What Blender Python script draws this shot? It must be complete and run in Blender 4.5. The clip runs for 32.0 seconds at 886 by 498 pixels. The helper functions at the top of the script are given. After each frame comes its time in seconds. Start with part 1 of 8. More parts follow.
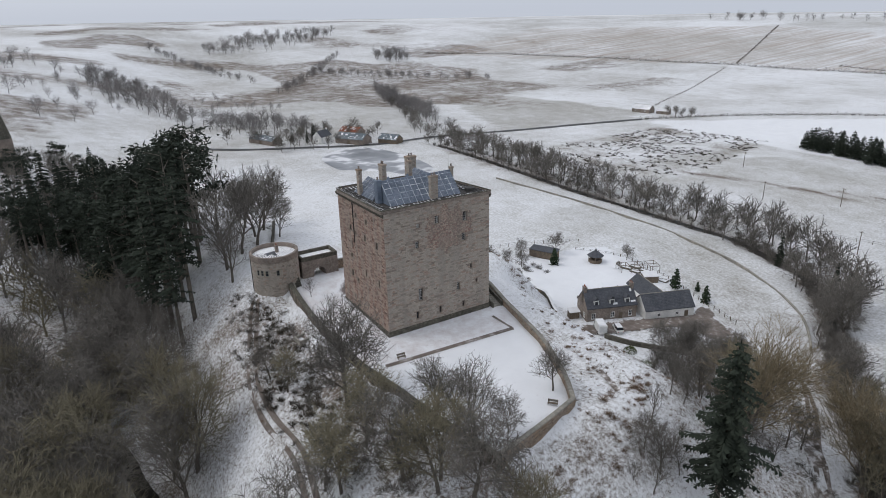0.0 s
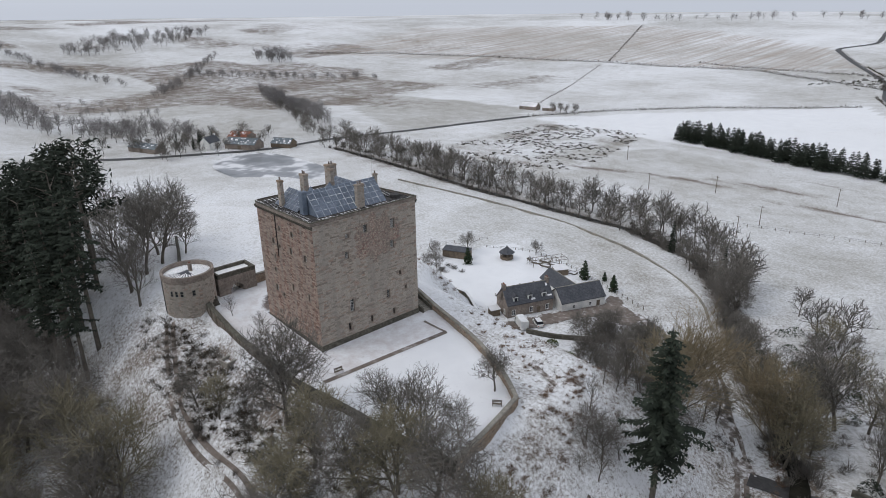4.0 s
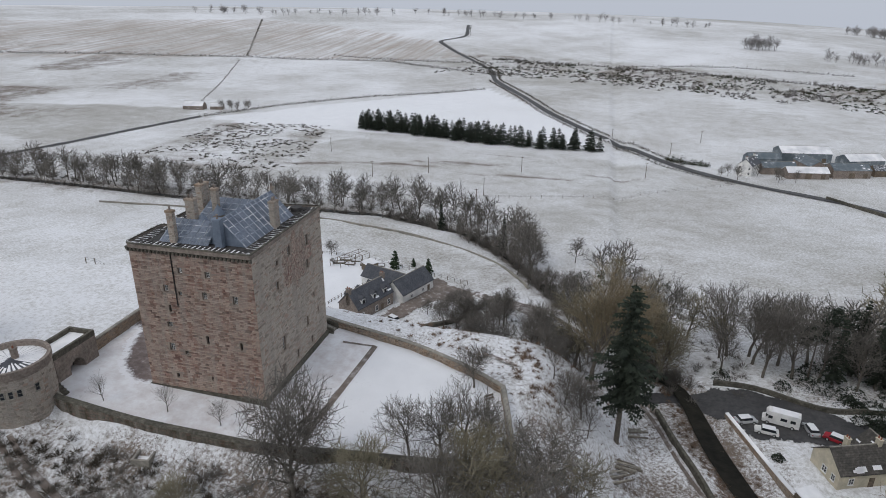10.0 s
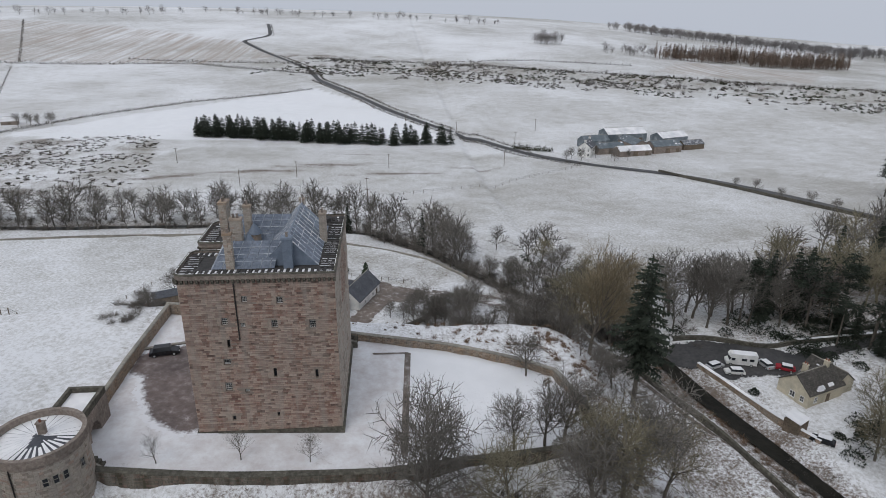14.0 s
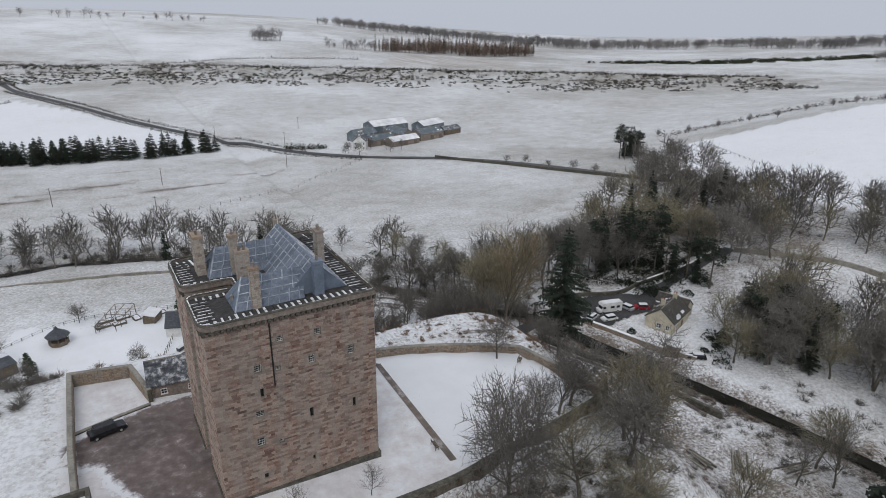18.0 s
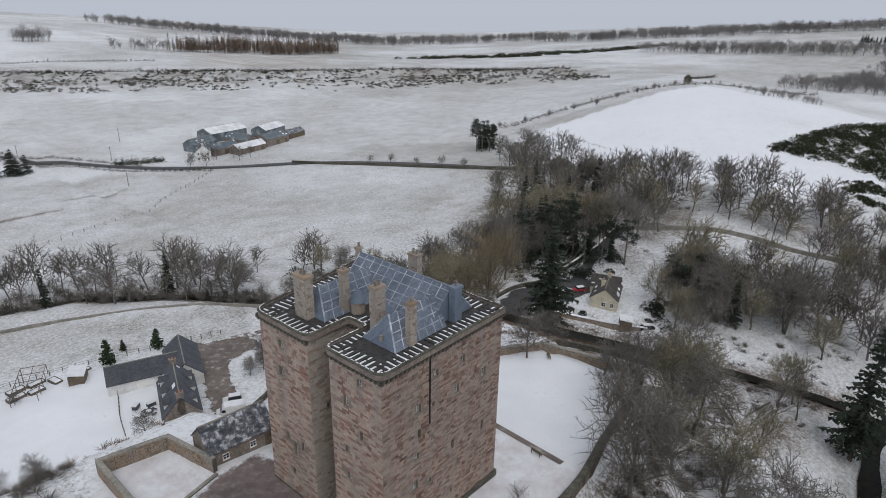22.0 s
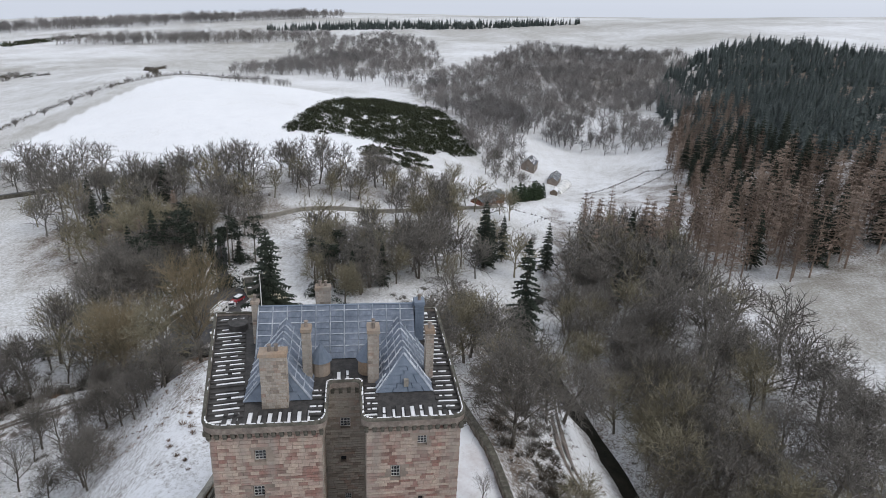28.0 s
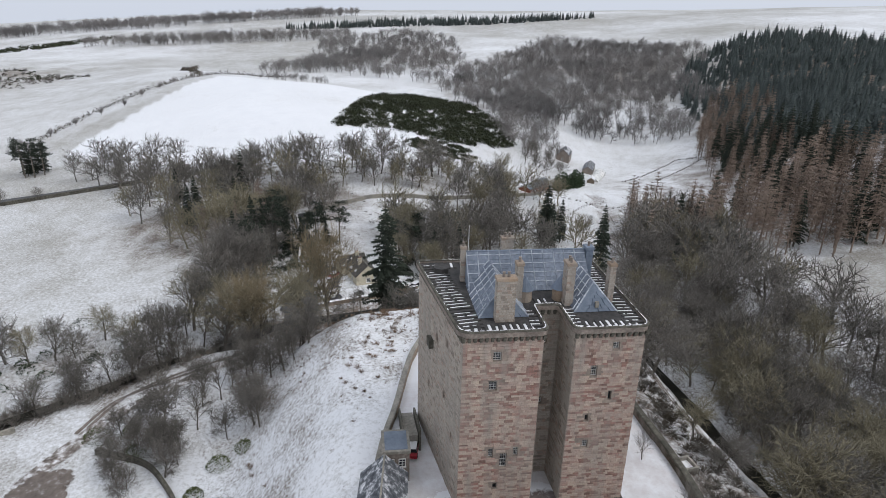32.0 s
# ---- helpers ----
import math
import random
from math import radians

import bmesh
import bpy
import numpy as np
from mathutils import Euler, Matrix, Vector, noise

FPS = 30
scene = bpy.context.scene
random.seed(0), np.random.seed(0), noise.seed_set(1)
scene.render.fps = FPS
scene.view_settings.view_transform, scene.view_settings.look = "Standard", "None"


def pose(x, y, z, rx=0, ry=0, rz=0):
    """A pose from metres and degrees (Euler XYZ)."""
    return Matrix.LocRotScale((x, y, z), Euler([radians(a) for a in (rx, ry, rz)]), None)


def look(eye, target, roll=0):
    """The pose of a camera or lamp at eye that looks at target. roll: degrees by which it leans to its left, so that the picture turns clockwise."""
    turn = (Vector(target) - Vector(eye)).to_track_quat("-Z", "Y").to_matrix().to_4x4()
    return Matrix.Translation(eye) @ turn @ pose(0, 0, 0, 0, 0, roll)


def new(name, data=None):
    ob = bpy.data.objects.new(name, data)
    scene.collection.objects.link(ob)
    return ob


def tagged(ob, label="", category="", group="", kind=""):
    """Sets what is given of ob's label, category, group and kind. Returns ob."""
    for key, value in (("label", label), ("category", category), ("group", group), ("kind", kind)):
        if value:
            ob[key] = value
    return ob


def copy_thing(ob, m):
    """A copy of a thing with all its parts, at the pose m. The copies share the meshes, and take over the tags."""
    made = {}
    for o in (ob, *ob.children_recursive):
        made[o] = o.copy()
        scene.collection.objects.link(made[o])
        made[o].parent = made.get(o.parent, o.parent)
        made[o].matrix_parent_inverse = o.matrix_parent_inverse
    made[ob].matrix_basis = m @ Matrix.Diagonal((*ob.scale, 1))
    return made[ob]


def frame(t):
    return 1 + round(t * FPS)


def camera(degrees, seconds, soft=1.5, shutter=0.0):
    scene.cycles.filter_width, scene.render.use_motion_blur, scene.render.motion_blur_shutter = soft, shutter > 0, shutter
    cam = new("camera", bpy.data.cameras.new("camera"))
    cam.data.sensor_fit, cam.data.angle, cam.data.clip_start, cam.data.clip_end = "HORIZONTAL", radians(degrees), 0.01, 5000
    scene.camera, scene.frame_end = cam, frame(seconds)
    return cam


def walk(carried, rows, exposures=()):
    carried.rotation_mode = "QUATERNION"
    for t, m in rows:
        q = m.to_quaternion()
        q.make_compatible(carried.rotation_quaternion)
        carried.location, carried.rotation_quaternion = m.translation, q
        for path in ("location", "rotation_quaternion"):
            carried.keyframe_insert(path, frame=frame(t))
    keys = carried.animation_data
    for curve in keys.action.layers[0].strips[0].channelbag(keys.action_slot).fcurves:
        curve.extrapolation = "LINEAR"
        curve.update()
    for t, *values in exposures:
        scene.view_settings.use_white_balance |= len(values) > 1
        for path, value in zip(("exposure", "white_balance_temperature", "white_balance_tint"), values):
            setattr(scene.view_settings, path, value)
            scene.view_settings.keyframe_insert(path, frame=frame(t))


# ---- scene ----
EXPO = 0.0
cam = camera(69.7, 32.0, 0.9)
PATH = [
    (0, (99.686, -58.726, 56.962), (98.098, -57.732, 56.262), -1.3),
    (0.5, (99.559, -58.783, 57.247), (98.025, -57.709, 56.544), -1.1),
    (1, (99.411, -58.671, 57.257), (97.923, -57.535, 56.552), -1.1),
    (1.5, (99.616, -58.799, 57.483), (98.157, -57.627, 56.777), -1.1),
    (2, (99.679, -58.816, 57.46), (98.246, -57.612, 56.754), -1.1),
    (2.5, (99.133, -59.318, 57.704), (97.71, -58.104, 56.996), -1.0),
    (3, (98.026, -60.245, 57.935), (96.603, -59.032, 57.227), -1.0),
    (3.5, (96.524, -61.699, 58.164), (95.106, -60.48, 57.455), -1.0),
    (4, (94.595, -63.679, 58.286), (93.215, -62.418, 57.576), -1.0),
    (4.5, (92.517, -65.848, 58.624), (91.284, -64.445, 57.909), -0.7),
    (6.5, (78.614, -73.86, 57.991), (77.603, -72.292, 57.271), -0.1),
    (7, (74.465, -75.861, 57.877), (73.597, -74.21, 57.155), 0.1),
    (7.5, (70.41, -77.61, 57.822), (69.617, -75.922, 57.098), 0.1),
    (8, (66.489, -79.32, 57.73), (65.69, -77.635, 57.007), -0.0),
    (8.5, (62.337, -80.962, 57.634), (61.687, -79.215, 56.909), 0.2),
    (9, (57.693, -82.006, 57.568), (57.245, -80.197, 56.841), 0.6),
    (9.5, (53.398, -82.915, 57.469), (52.95, -81.107, 56.742), 0.5),
    (10, (48.945, -83.776, 57.378), (48.511, -81.965, 56.649), 0.5),
    (10.5, (44.431, -84.738, 57.279), (44.046, -82.915, 56.551), 0.6),
    (11, (39.793, -85.374, 57.105), (39.462, -83.541, 56.376), 0.6),
    (11.5, (35.11, -86.097, 57.09), (34.859, -84.251, 56.362), 0.6),
    (12, (30.427, -86.533, 56.936), (30.261, -84.677, 56.208), 0.6),
    (12.5, (25.746, -86.732, 56.911), (25.662, -84.871, 56.183), 0.6),
    (13, (21.031, -86.659, 56.838), (21.03, -84.796, 56.11), 0.6),
    (13.5, (16.308, -86.472, 56.728), (16.385, -84.611, 56.0), 0.6),
    (14, (11.728, -86.259, 56.726), (11.888, -84.403, 55.998), 0.6),
    (14.5, (7.298, -85.772, 56.882), (7.595, -83.934, 56.153), 0.6),
    (16.5, (-9.708, -80.353, 56.497), (-9.132, -78.583, 55.765), -0.1),
    (17, (-14.485, -78.616, 56.392), (-13.893, -76.851, 55.661), -0.1),
    (17.5, (-18.939, -76.806, 56.581), (-18.291, -75.061, 55.849), -0.1),
    (18, (-23.388, -74.647, 56.741), (-22.444, -73.044, 56.009), 0.6),
    (18.5, (-26.953, -72.086, 56.909), (-25.763, -70.653, 56.18), 1.0),
    (19, (-30.171, -69.217, 57.124), (-28.984, -67.782, 56.393), 0.8),
    (19.5, (-33.546, -66.241, 57.118), (-32.364, -64.803, 56.387), 0.8),
    (20, (-37.029, -63.134, 57.409), (-35.851, -61.694, 56.675), 0.6),
    (20.5, (-40.591, -59.818, 57.692), (-39.417, -58.376, 56.956), 0.6),
    (21, (-44.086, -56.508, 57.812), (-42.832, -55.135, 57.076), 0.8),
    (21.5, (-47.448, -52.965, 57.854), (-46.1, -51.684, 57.119), 1.0),
    (22, (-50.672, -49.48, 58.052), (-49.265, -48.263, 57.316), 1.0),
    (22.5, (-53.628, -45.87, 58.159), (-52.198, -44.681, 57.422), 0.8),
    (23, (-56.456, -42.113, 58.113), (-55.007, -40.946, 57.378), 0.9),
    (23.5, (-59.141, -38.321, 58.292), (-57.557, -37.346, 57.557), 1.2),
    (24, (-60.91, -34.539, 57.937), (-59.138, -33.961, 57.213), 1.2),
    (24.5, (-61.46, -30.023, 57.778), (-59.647, -29.596, 57.051), 1.7),
    (25, (-62.131, -26.041, 57.465), (-60.289, -25.748, 56.742), 2.0),
    (25.5, (-62.012, -22.307, 57.17), (-60.152, -22.491, 56.458), 2.4),
    (27.5, (-59.514, -7.078, 56.07), (-57.66, -7.323, 55.36), 2.1),
    (28, (-58.813, -2.57, 56.059), (-56.965, -2.848, 55.346), 2.5),
    (28.5, (-58.247, 1.393, 55.757), (-56.397, 1.121, 55.049), 1.7),
    (29, (-58.158, 5.148, 55.714), (-56.306, 4.885, 55.006), 1.5),
    (29.5, (-59.105, 8.428, 55.947), (-57.253, 8.168, 55.239), 1.5),
    (30, (-60.757, 11.402, 56.175), (-58.907, 11.144, 55.462), 1.9),
    (30.5, (-63.23, 13.763, 56.454), (-61.38, 13.508, 55.738), 1.8),
    (31, (-66.046, 15.77, 56.417), (-64.197, 15.517, 55.699), 1.7),
    (31.5, (-69.275, 17.547, 56.466), (-67.427, 17.294, 55.745), 1.7),
    (32, (-73.12, 19.19, 56.663), (-71.273, 18.938, 55.938), 1.5),
]
walk(cam, [(t, look(eye, target, roll)) for t, eye, target, roll in PATH], [(0, EXPO), (5, EXPO), (8, EXPO - 0.13), (22, EXPO - 0.13), (24.5, EXPO + 0.05), (28, EXPO + 0.25), (32, EXPO + 0.25)])

# ---- light: overcast winter sky, faint broad sun from the south-east ----
world = bpy.data.worlds.new("overcast_sky")
scene.world = world
world.use_nodes = True
wn, wl = world.node_tree.nodes, world.node_tree.links
sky = wn.new("ShaderNodeTexSky")
sky.sky_type, sky.sun_disc = "NISHITA", False
sky.sun_elevation, sky.sun_rotation = radians(52), radians(215)
sky.air_density, sky.dust_density = 1.2, 3.0
hsv = wn.new("ShaderNodeHueSaturation")
hsv.inputs["Saturation"].default_value = 0.18
wl.new(sky.outputs[0], hsv.inputs["Color"])
cloud = wn.new("ShaderNodeMixRGB")
cloud.inputs[0].default_value = 0.72
cloud.inputs[2].default_value = (5.85, 6.32, 7.3, 1)
wl.new(hsv.outputs[0], cloud.inputs[1])
wl.new(cloud.outputs[0], wn["Background"].inputs[0])
wn["Background"].inputs[1].default_value = 0.12
sun = new("sun", bpy.data.lights.new("sun", "SUN"))
sun.data.energy, sun.data.angle, sun.data.color = 0.6, radians(30), (1, 0.97, 0.93)
sun.matrix_world = look((-35, -50, 78), (0, 0, 0))

# ---- materials ----


def node(nt, kind, **values):
    n = nt.nodes.new(kind)
    for k, v in values.items():
        n.inputs[k].default_value = v
    return n


def ramp(nt, stops, hard=False):
    n = nt.nodes.new("ShaderNodeValToRGB")
    if hard:
        n.color_ramp.interpolation = "CONSTANT"
    el = n.color_ramp.elements
    while len(el) < len(stops):
        el.new(0.5)
    for e, (p, c) in zip(el, stops):
        e.position, e.color = p, (*c, 1)
    return n


def material(name, stops, scale=1.0, detail=6, rough=0.9, bump=0.3, bump_scale=8.0, spec=0.3, metal=0.0, big=None, coord="Object"):
    """Noise-coloured surface: colour stops over one noise, a second larger noise over it, relief from a third."""
    m = bpy.data.materials.new(name)
    m.use_nodes = True
    nt = m.node_tree
    b = nt.nodes["Principled BSDF"]
    b.inputs["Roughness"].default_value, b.inputs["Metallic"].default_value = rough, metal
    b.inputs["Specular IOR Level"].default_value = spec
    tc = nt.nodes.new("ShaderNodeTexCoord")
    n1 = node(nt, "ShaderNodeTexNoise", Scale=scale, Detail=detail, Roughness=0.65)
    nt.links.new(tc.outputs[coord], n1.inputs["Vector"])
    r = ramp(nt, stops)
    nt.links.new(n1.outputs[0], r.inputs[0])
    col = r.outputs[0]
    n2 = node(nt, "ShaderNodeTexNoise", Scale=scale * 0.17, Detail=3.0)
    nt.links.new(tc.outputs[coord], n2.inputs["Vector"])
    r2 = ramp(nt, [(0.35, (0.78, 0.78, 0.78)), (0.65, (1.12, 1.1, 1.08))])
    nt.links.new(n2.outputs[0], r2.inputs[0])
    mul = nt.nodes.new("ShaderNodeMixRGB")
    mul.blend_type = "MULTIPLY"
    mul.inputs[0].default_value = 1.0
    nt.links.new(col, mul.inputs[1])
    nt.links.new(r2.outputs[0], mul.inputs[2])
    nt.links.new(mul.outputs[0], b.inputs["Base Color"])
    if bump:
        n3 = node(nt, "ShaderNodeTexNoise", Scale=bump_scale, Detail=5.0)
        nt.links.new(tc.outputs[coord], n3.inputs["Vector"])
        bp = node(nt, "ShaderNodeBump", Strength=bump, Distance=0.08)
        nt.links.new(n3.outputs[0], bp.inputs["Height"])
        nt.links.new(bp.outputs[0], b.inputs["Normal"])
    return m


def stone_material(name, stops):
    """Ashlar whose every block takes its own colour, with grain, weathering streaks and lichen."""
    m = bpy.data.materials.new(name)
    m.use_nodes = True
    nt = m.node_tree
    L = nt.links.new
    b = nt.nodes["Principled BSDF"]
    b.inputs["Roughness"].default_value, b.inputs["Specular IOR Level"].default_value = 0.93, 0.2
    geo, info, tc = nt.nodes.new("ShaderNodeNewGeometry"), nt.nodes.new("ShaderNodeObjectInfo"), nt.nodes.new("ShaderNodeTexCoord")
    add = nt.nodes.new("ShaderNodeMath")
    L(geo.outputs["Random Per Island"], add.inputs[0])
    L(info.outputs["Random"], add.inputs[1])
    big = node(nt, "ShaderNodeTexNoise", Scale=0.22, Detail=3.0)
    L(geo.outputs["Position"], big.inputs["Vector"])
    add2 = nt.nodes.new("ShaderNodeMath")
    add2.operation = "MULTIPLY_ADD"
    add2.inputs[1].default_value = 0.55
    L(big.outputs[0], add2.inputs[0])
    L(add.outputs[0], add2.inputs[2])
    fr = nt.nodes.new("ShaderNodeMath")
    fr.operation = "FRACT"
    L(add2.outputs[0], fr.inputs[0])
    r = ramp(nt, stops)
    L(fr.outputs[0], r.inputs[0])
    grain = node(nt, "ShaderNodeTexNoise", Scale=5.0, Detail=8.0, Roughness=0.7)
    L(geo.outputs["Position"], grain.inputs["Vector"])
    rg = ramp(nt, [(0.3, (0.72, 0.72, 0.72)), (0.7, (1.2, 1.2, 1.2))])
    L(grain.outputs[0], rg.inputs[0])
    mul = nt.nodes.new("ShaderNodeMixRGB")
    mul.blend_type, mul.inputs[0].default_value = "MULTIPLY", 1.0
    L(r.outputs[0], mul.inputs[1])
    L(rg.outputs[0], mul.inputs[2])
    mp = nt.nodes.new("ShaderNodeMapping")
    mp.inputs["Scale"].default_value = (0.8, 0.8, 0.09)
    L(geo.outputs["Position"], mp.inputs[0])
    streak = node(nt, "ShaderNodeTexNoise", Scale=1.0, Detail=5.0)
    L(mp.outputs[0], streak.inputs["Vector"])
    rs = ramp(nt, [(0.42, (0, 0, 0)), (0.72, (0.75, 0.75, 0.75))])
    L(streak.outputs[0], rs.inputs[0])
    mix = nt.nodes.new("ShaderNodeMixRGB")
    mix.inputs[2].default_value = (0.31, 0.285, 0.25, 1)
    L(rs.outputs[0], mix.inputs[0])
    L(mul.outputs[0], mix.inputs[1])
    L(mix.outputs[0], b.inputs["Base Color"])
    bp = node(nt, "ShaderNodeBump", Strength=0.5, Distance=0.05)
    L(grain.outputs[0], bp.inputs["Height"])
    L(bp.outputs[0], b.inputs["Normal"])
    return m


PINK, RED, BUFF, GREY, DARK = (0.285, 0.205, 0.165), (0.19, 0.115, 0.093), (0.4, 0.32, 0.255), (0.42, 0.375, 0.325), (0.12, 0.082, 0.068)
STONE_W = stone_material("sandstone_mixed", [(0.0, (0.46, 0.34, 0.28)), (0.15, (0.53, 0.43, 0.35)), (0.3, (0.41, 0.31, 0.26)), (0.42, (0.5, 0.4, 0.33)), (0.52, (0.36, 0.21, 0.175)), (0.64, (0.26, 0.15, 0.125)), (0.72, (0.52, 0.42, 0.34)), (0.84, (0.4, 0.27, 0.225)), (0.93, (0.2, 0.125, 0.105)), (1.0, (0.46, 0.34, 0.28))])
STONE_S = stone_material("sandstone_red", [(0.0, (0.34, 0.245, 0.2)), (0.16, (0.42, 0.33, 0.27)), (0.3, (0.36, 0.265, 0.215)), (0.42, (0.22, 0.125, 0.1)), (0.52, (0.4, 0.31, 0.25)), (0.66, (0.3, 0.19, 0.155)), (0.76, DARK), (0.82, (0.38, 0.29, 0.24)), (0.92, (0.17, 0.1, 0.082)), (1.0, (0.34, 0.245, 0.2))])
STONE_E = stone_material("sandstone_grey", [(0.0, GREY), (0.3, (0.45, 0.39, 0.33)), (0.5, GREY), (0.62, (0.36, 0.255, 0.205)), (0.72, (0.46, 0.41, 0.35)), (0.82, (0.24, 0.2, 0.165)), (1.0, GREY)])
RUBBLE = stone_material("rubble_stone", [(0.0, BUFF), (0.3, (0.3, 0.23, 0.17)), (0.55, (0.38, 0.28, 0.2)), (0.8, (0.2, 0.15, 0.11)), (1.0, BUFF)])
RUBBLE_DARK = stone_material("mossy_rubble", [(0.0, (0.13, 0.11, 0.085)), (0.3, (0.08, 0.072, 0.05)), (0.55, (0.17, 0.12, 0.095)), (0.8, (0.055, 0.055, 0.038)), (1.0, (0.13, 0.11, 0.085))])
MORTAR = material("lime_mortar", [(0.3, (0.24, 0.195, 0.165)), (0.7, (0.34, 0.29, 0.245))], scale=3, bump_scale=12)
MOSSY = material("mossy_stone", [(0.3, (0.055, 0.052, 0.042)), (0.5, (0.1, 0.094, 0.076)), (0.7, (0.18, 0.168, 0.14))], scale=1.5, bump=0.6, bump_scale=6)
COPING = material("weathered_coping", [(0.3, (0.2, 0.19, 0.165)), (0.6, (0.33, 0.31, 0.27)), (0.75, (0.42, 0.4, 0.37))], scale=2, bump=0.5)
SLATE = material("blue_slate", [(0.3, (0.105, 0.13, 0.17)), (0.55, (0.165, 0.195, 0.245)), (0.72, (0.24, 0.27, 0.32))], scale=2.2, rough=0.55, bump=0.2, bump_scale=10)
SLATE_DARK = material("dark_slate", [(0.3, (0.05, 0.055, 0.065)), (0.7, (0.11, 0.115, 0.13))], scale=2, rough=0.6, bump=0.3)
BROWN_SLATE = material("mossy_brown_slate", [(0.3, (0.045, 0.042, 0.038)), (0.55, (0.085, 0.078, 0.068)), (0.72, (0.15, 0.14, 0.125))], scale=2, rough=0.7, bump=0.4)
LEAD = material("lead_cladding", [(0.3, (0.13, 0.165, 0.215)), (0.7, (0.2, 0.24, 0.3))], scale=1.2, rough=0.5, bump=0.1)
FLAG = material("wet_flagstone", [(0.3, (0.03, 0.029, 0.029)), (0.7, (0.085, 0.08, 0.076))], scale=2, rough=0.75, bump=0.3)
DUSTED = material("snow_dusted_slate", [(0.36, (0.05, 0.055, 0.065)), (0.5, (0.13, 0.14, 0.155)), (0.6, (0.5, 0.51, 0.54)), (0.68, (0.75, 0.76, 0.78))], scale=1.1, detail=8, rough=0.7, bump=0.2)
# far spruces: needle colour lightened and blued to paint in the distance haze
NEEDLE_FAR = material("haze_pale_needles", [(0.3, (0.034, 0.046, 0.044)), (0.7, (0.105, 0.125, 0.12))], scale=0.12, bump=0)
BATTEN = material("pale_lead_battens", [(0.3, (0.16, 0.185, 0.225)), (0.48, (0.34, 0.375, 0.43)), (0.64, (0.58, 0.61, 0.65))], scale=0.9, detail=8, rough=0.55, bump=0)
FROSTED = material("snow_lined_battens", [(0.36, (0.2, 0.245, 0.31)), (0.48, (0.42, 0.46, 0.52)), (0.6, (0.78, 0.79, 0.81))], scale=0.7, rough=0.7, bump=0)
SNOW = material("fresh_snow", [(0.3, (0.79, 0.795, 0.81)), (0.7, (0.88, 0.885, 0.895))], scale=0.8, rough=0.75, bump=0.25, bump_scale=3)
BARK = material("wet_bark", [(0.3, (0.08, 0.07, 0.058)), (0.7, (0.2, 0.178, 0.15))], scale=3, bump=0.6, bump_scale=12)
TWIG = material("winter_twigs", [(0.3, (0.115, 0.106, 0.094)), (0.7, (0.225, 0.208, 0.187))], scale=0.6, bump=0)
TWIG_OLIVE = material("lichened_twigs", [(0.3, (0.165, 0.148, 0.102)), (0.7, (0.3, 0.27, 0.19))], scale=0.6, bump=0)
TWIG_BLOND = material("blond_twigs", [(0.3, (0.2, 0.16, 0.1)), (0.7, (0.34, 0.28, 0.185))], scale=0.6, bump=0)
TWIG_LARCH = material("russet_larch_twigs", [(0.3, (0.175, 0.135, 0.108)), (0.7, (0.33, 0.255, 0.205))], scale=0.5, bump=0)
# far woods and scrub: distance haze mixed into the twig colour, paler and greyer
TWIG_FAR = material("haze_pale_far_twigs", [(0.3, (0.18, 0.17, 0.165)), (0.7, (0.3, 0.285, 0.28))], scale=0.05, bump=0)
# glen woods, likewise lightened to grey in the colour for the haze over them
TWIG_GLEN = material("haze_grey_glen_twigs", [(0.3, (0.17, 0.16, 0.155)), (0.7, (0.3, 0.285, 0.275))], scale=0.05, bump=0)
NEEDLE = material("dark_needles", [(0.3, (0.017, 0.024, 0.016)), (0.7, (0.046, 0.057, 0.041))], scale=0.7, bump=0)
NEEDLE_B = material("green_needles", [(0.3, (0.02, 0.035, 0.018)), (0.7, (0.05, 0.075, 0.035))], scale=0.7, bump=0)
GORSE = material("gorse_green", [(0.3, (0.022, 0.03, 0.014)), (0.7, (0.06, 0.065, 0.035))], scale=0.3, bump=0)
SCRUB = material("dead_bracken", [(0.3, (0.13, 0.09, 0.062)), (0.7, (0.26, 0.185, 0.135))], scale=0.5, bump=0)
HEDGE = material("winter_hedge", [(0.3, (0.05, 0.042, 0.032)), (0.7, (0.115, 0.098, 0.075))], scale=0.2, bump=0)
IVY = material("evergreen_shrub", [(0.3, (0.03, 0.045, 0.015)), (0.7, (0.12, 0.14, 0.04))], scale=1.0, bump=0)
TARMAC = material("wet_tarmac", [(0.3, (0.04, 0.04, 0.042)), (0.7, (0.085, 0.083, 0.082))], scale=1.2, rough=0.6, bump=0.2)
DIRT = material("red_brown_gravel", [(0.3, (0.13, 0.105, 0.09)), (0.55, (0.2, 0.17, 0.15)), (0.72, (0.5, 0.48, 0.47))], scale=0.6, bump=0.4)
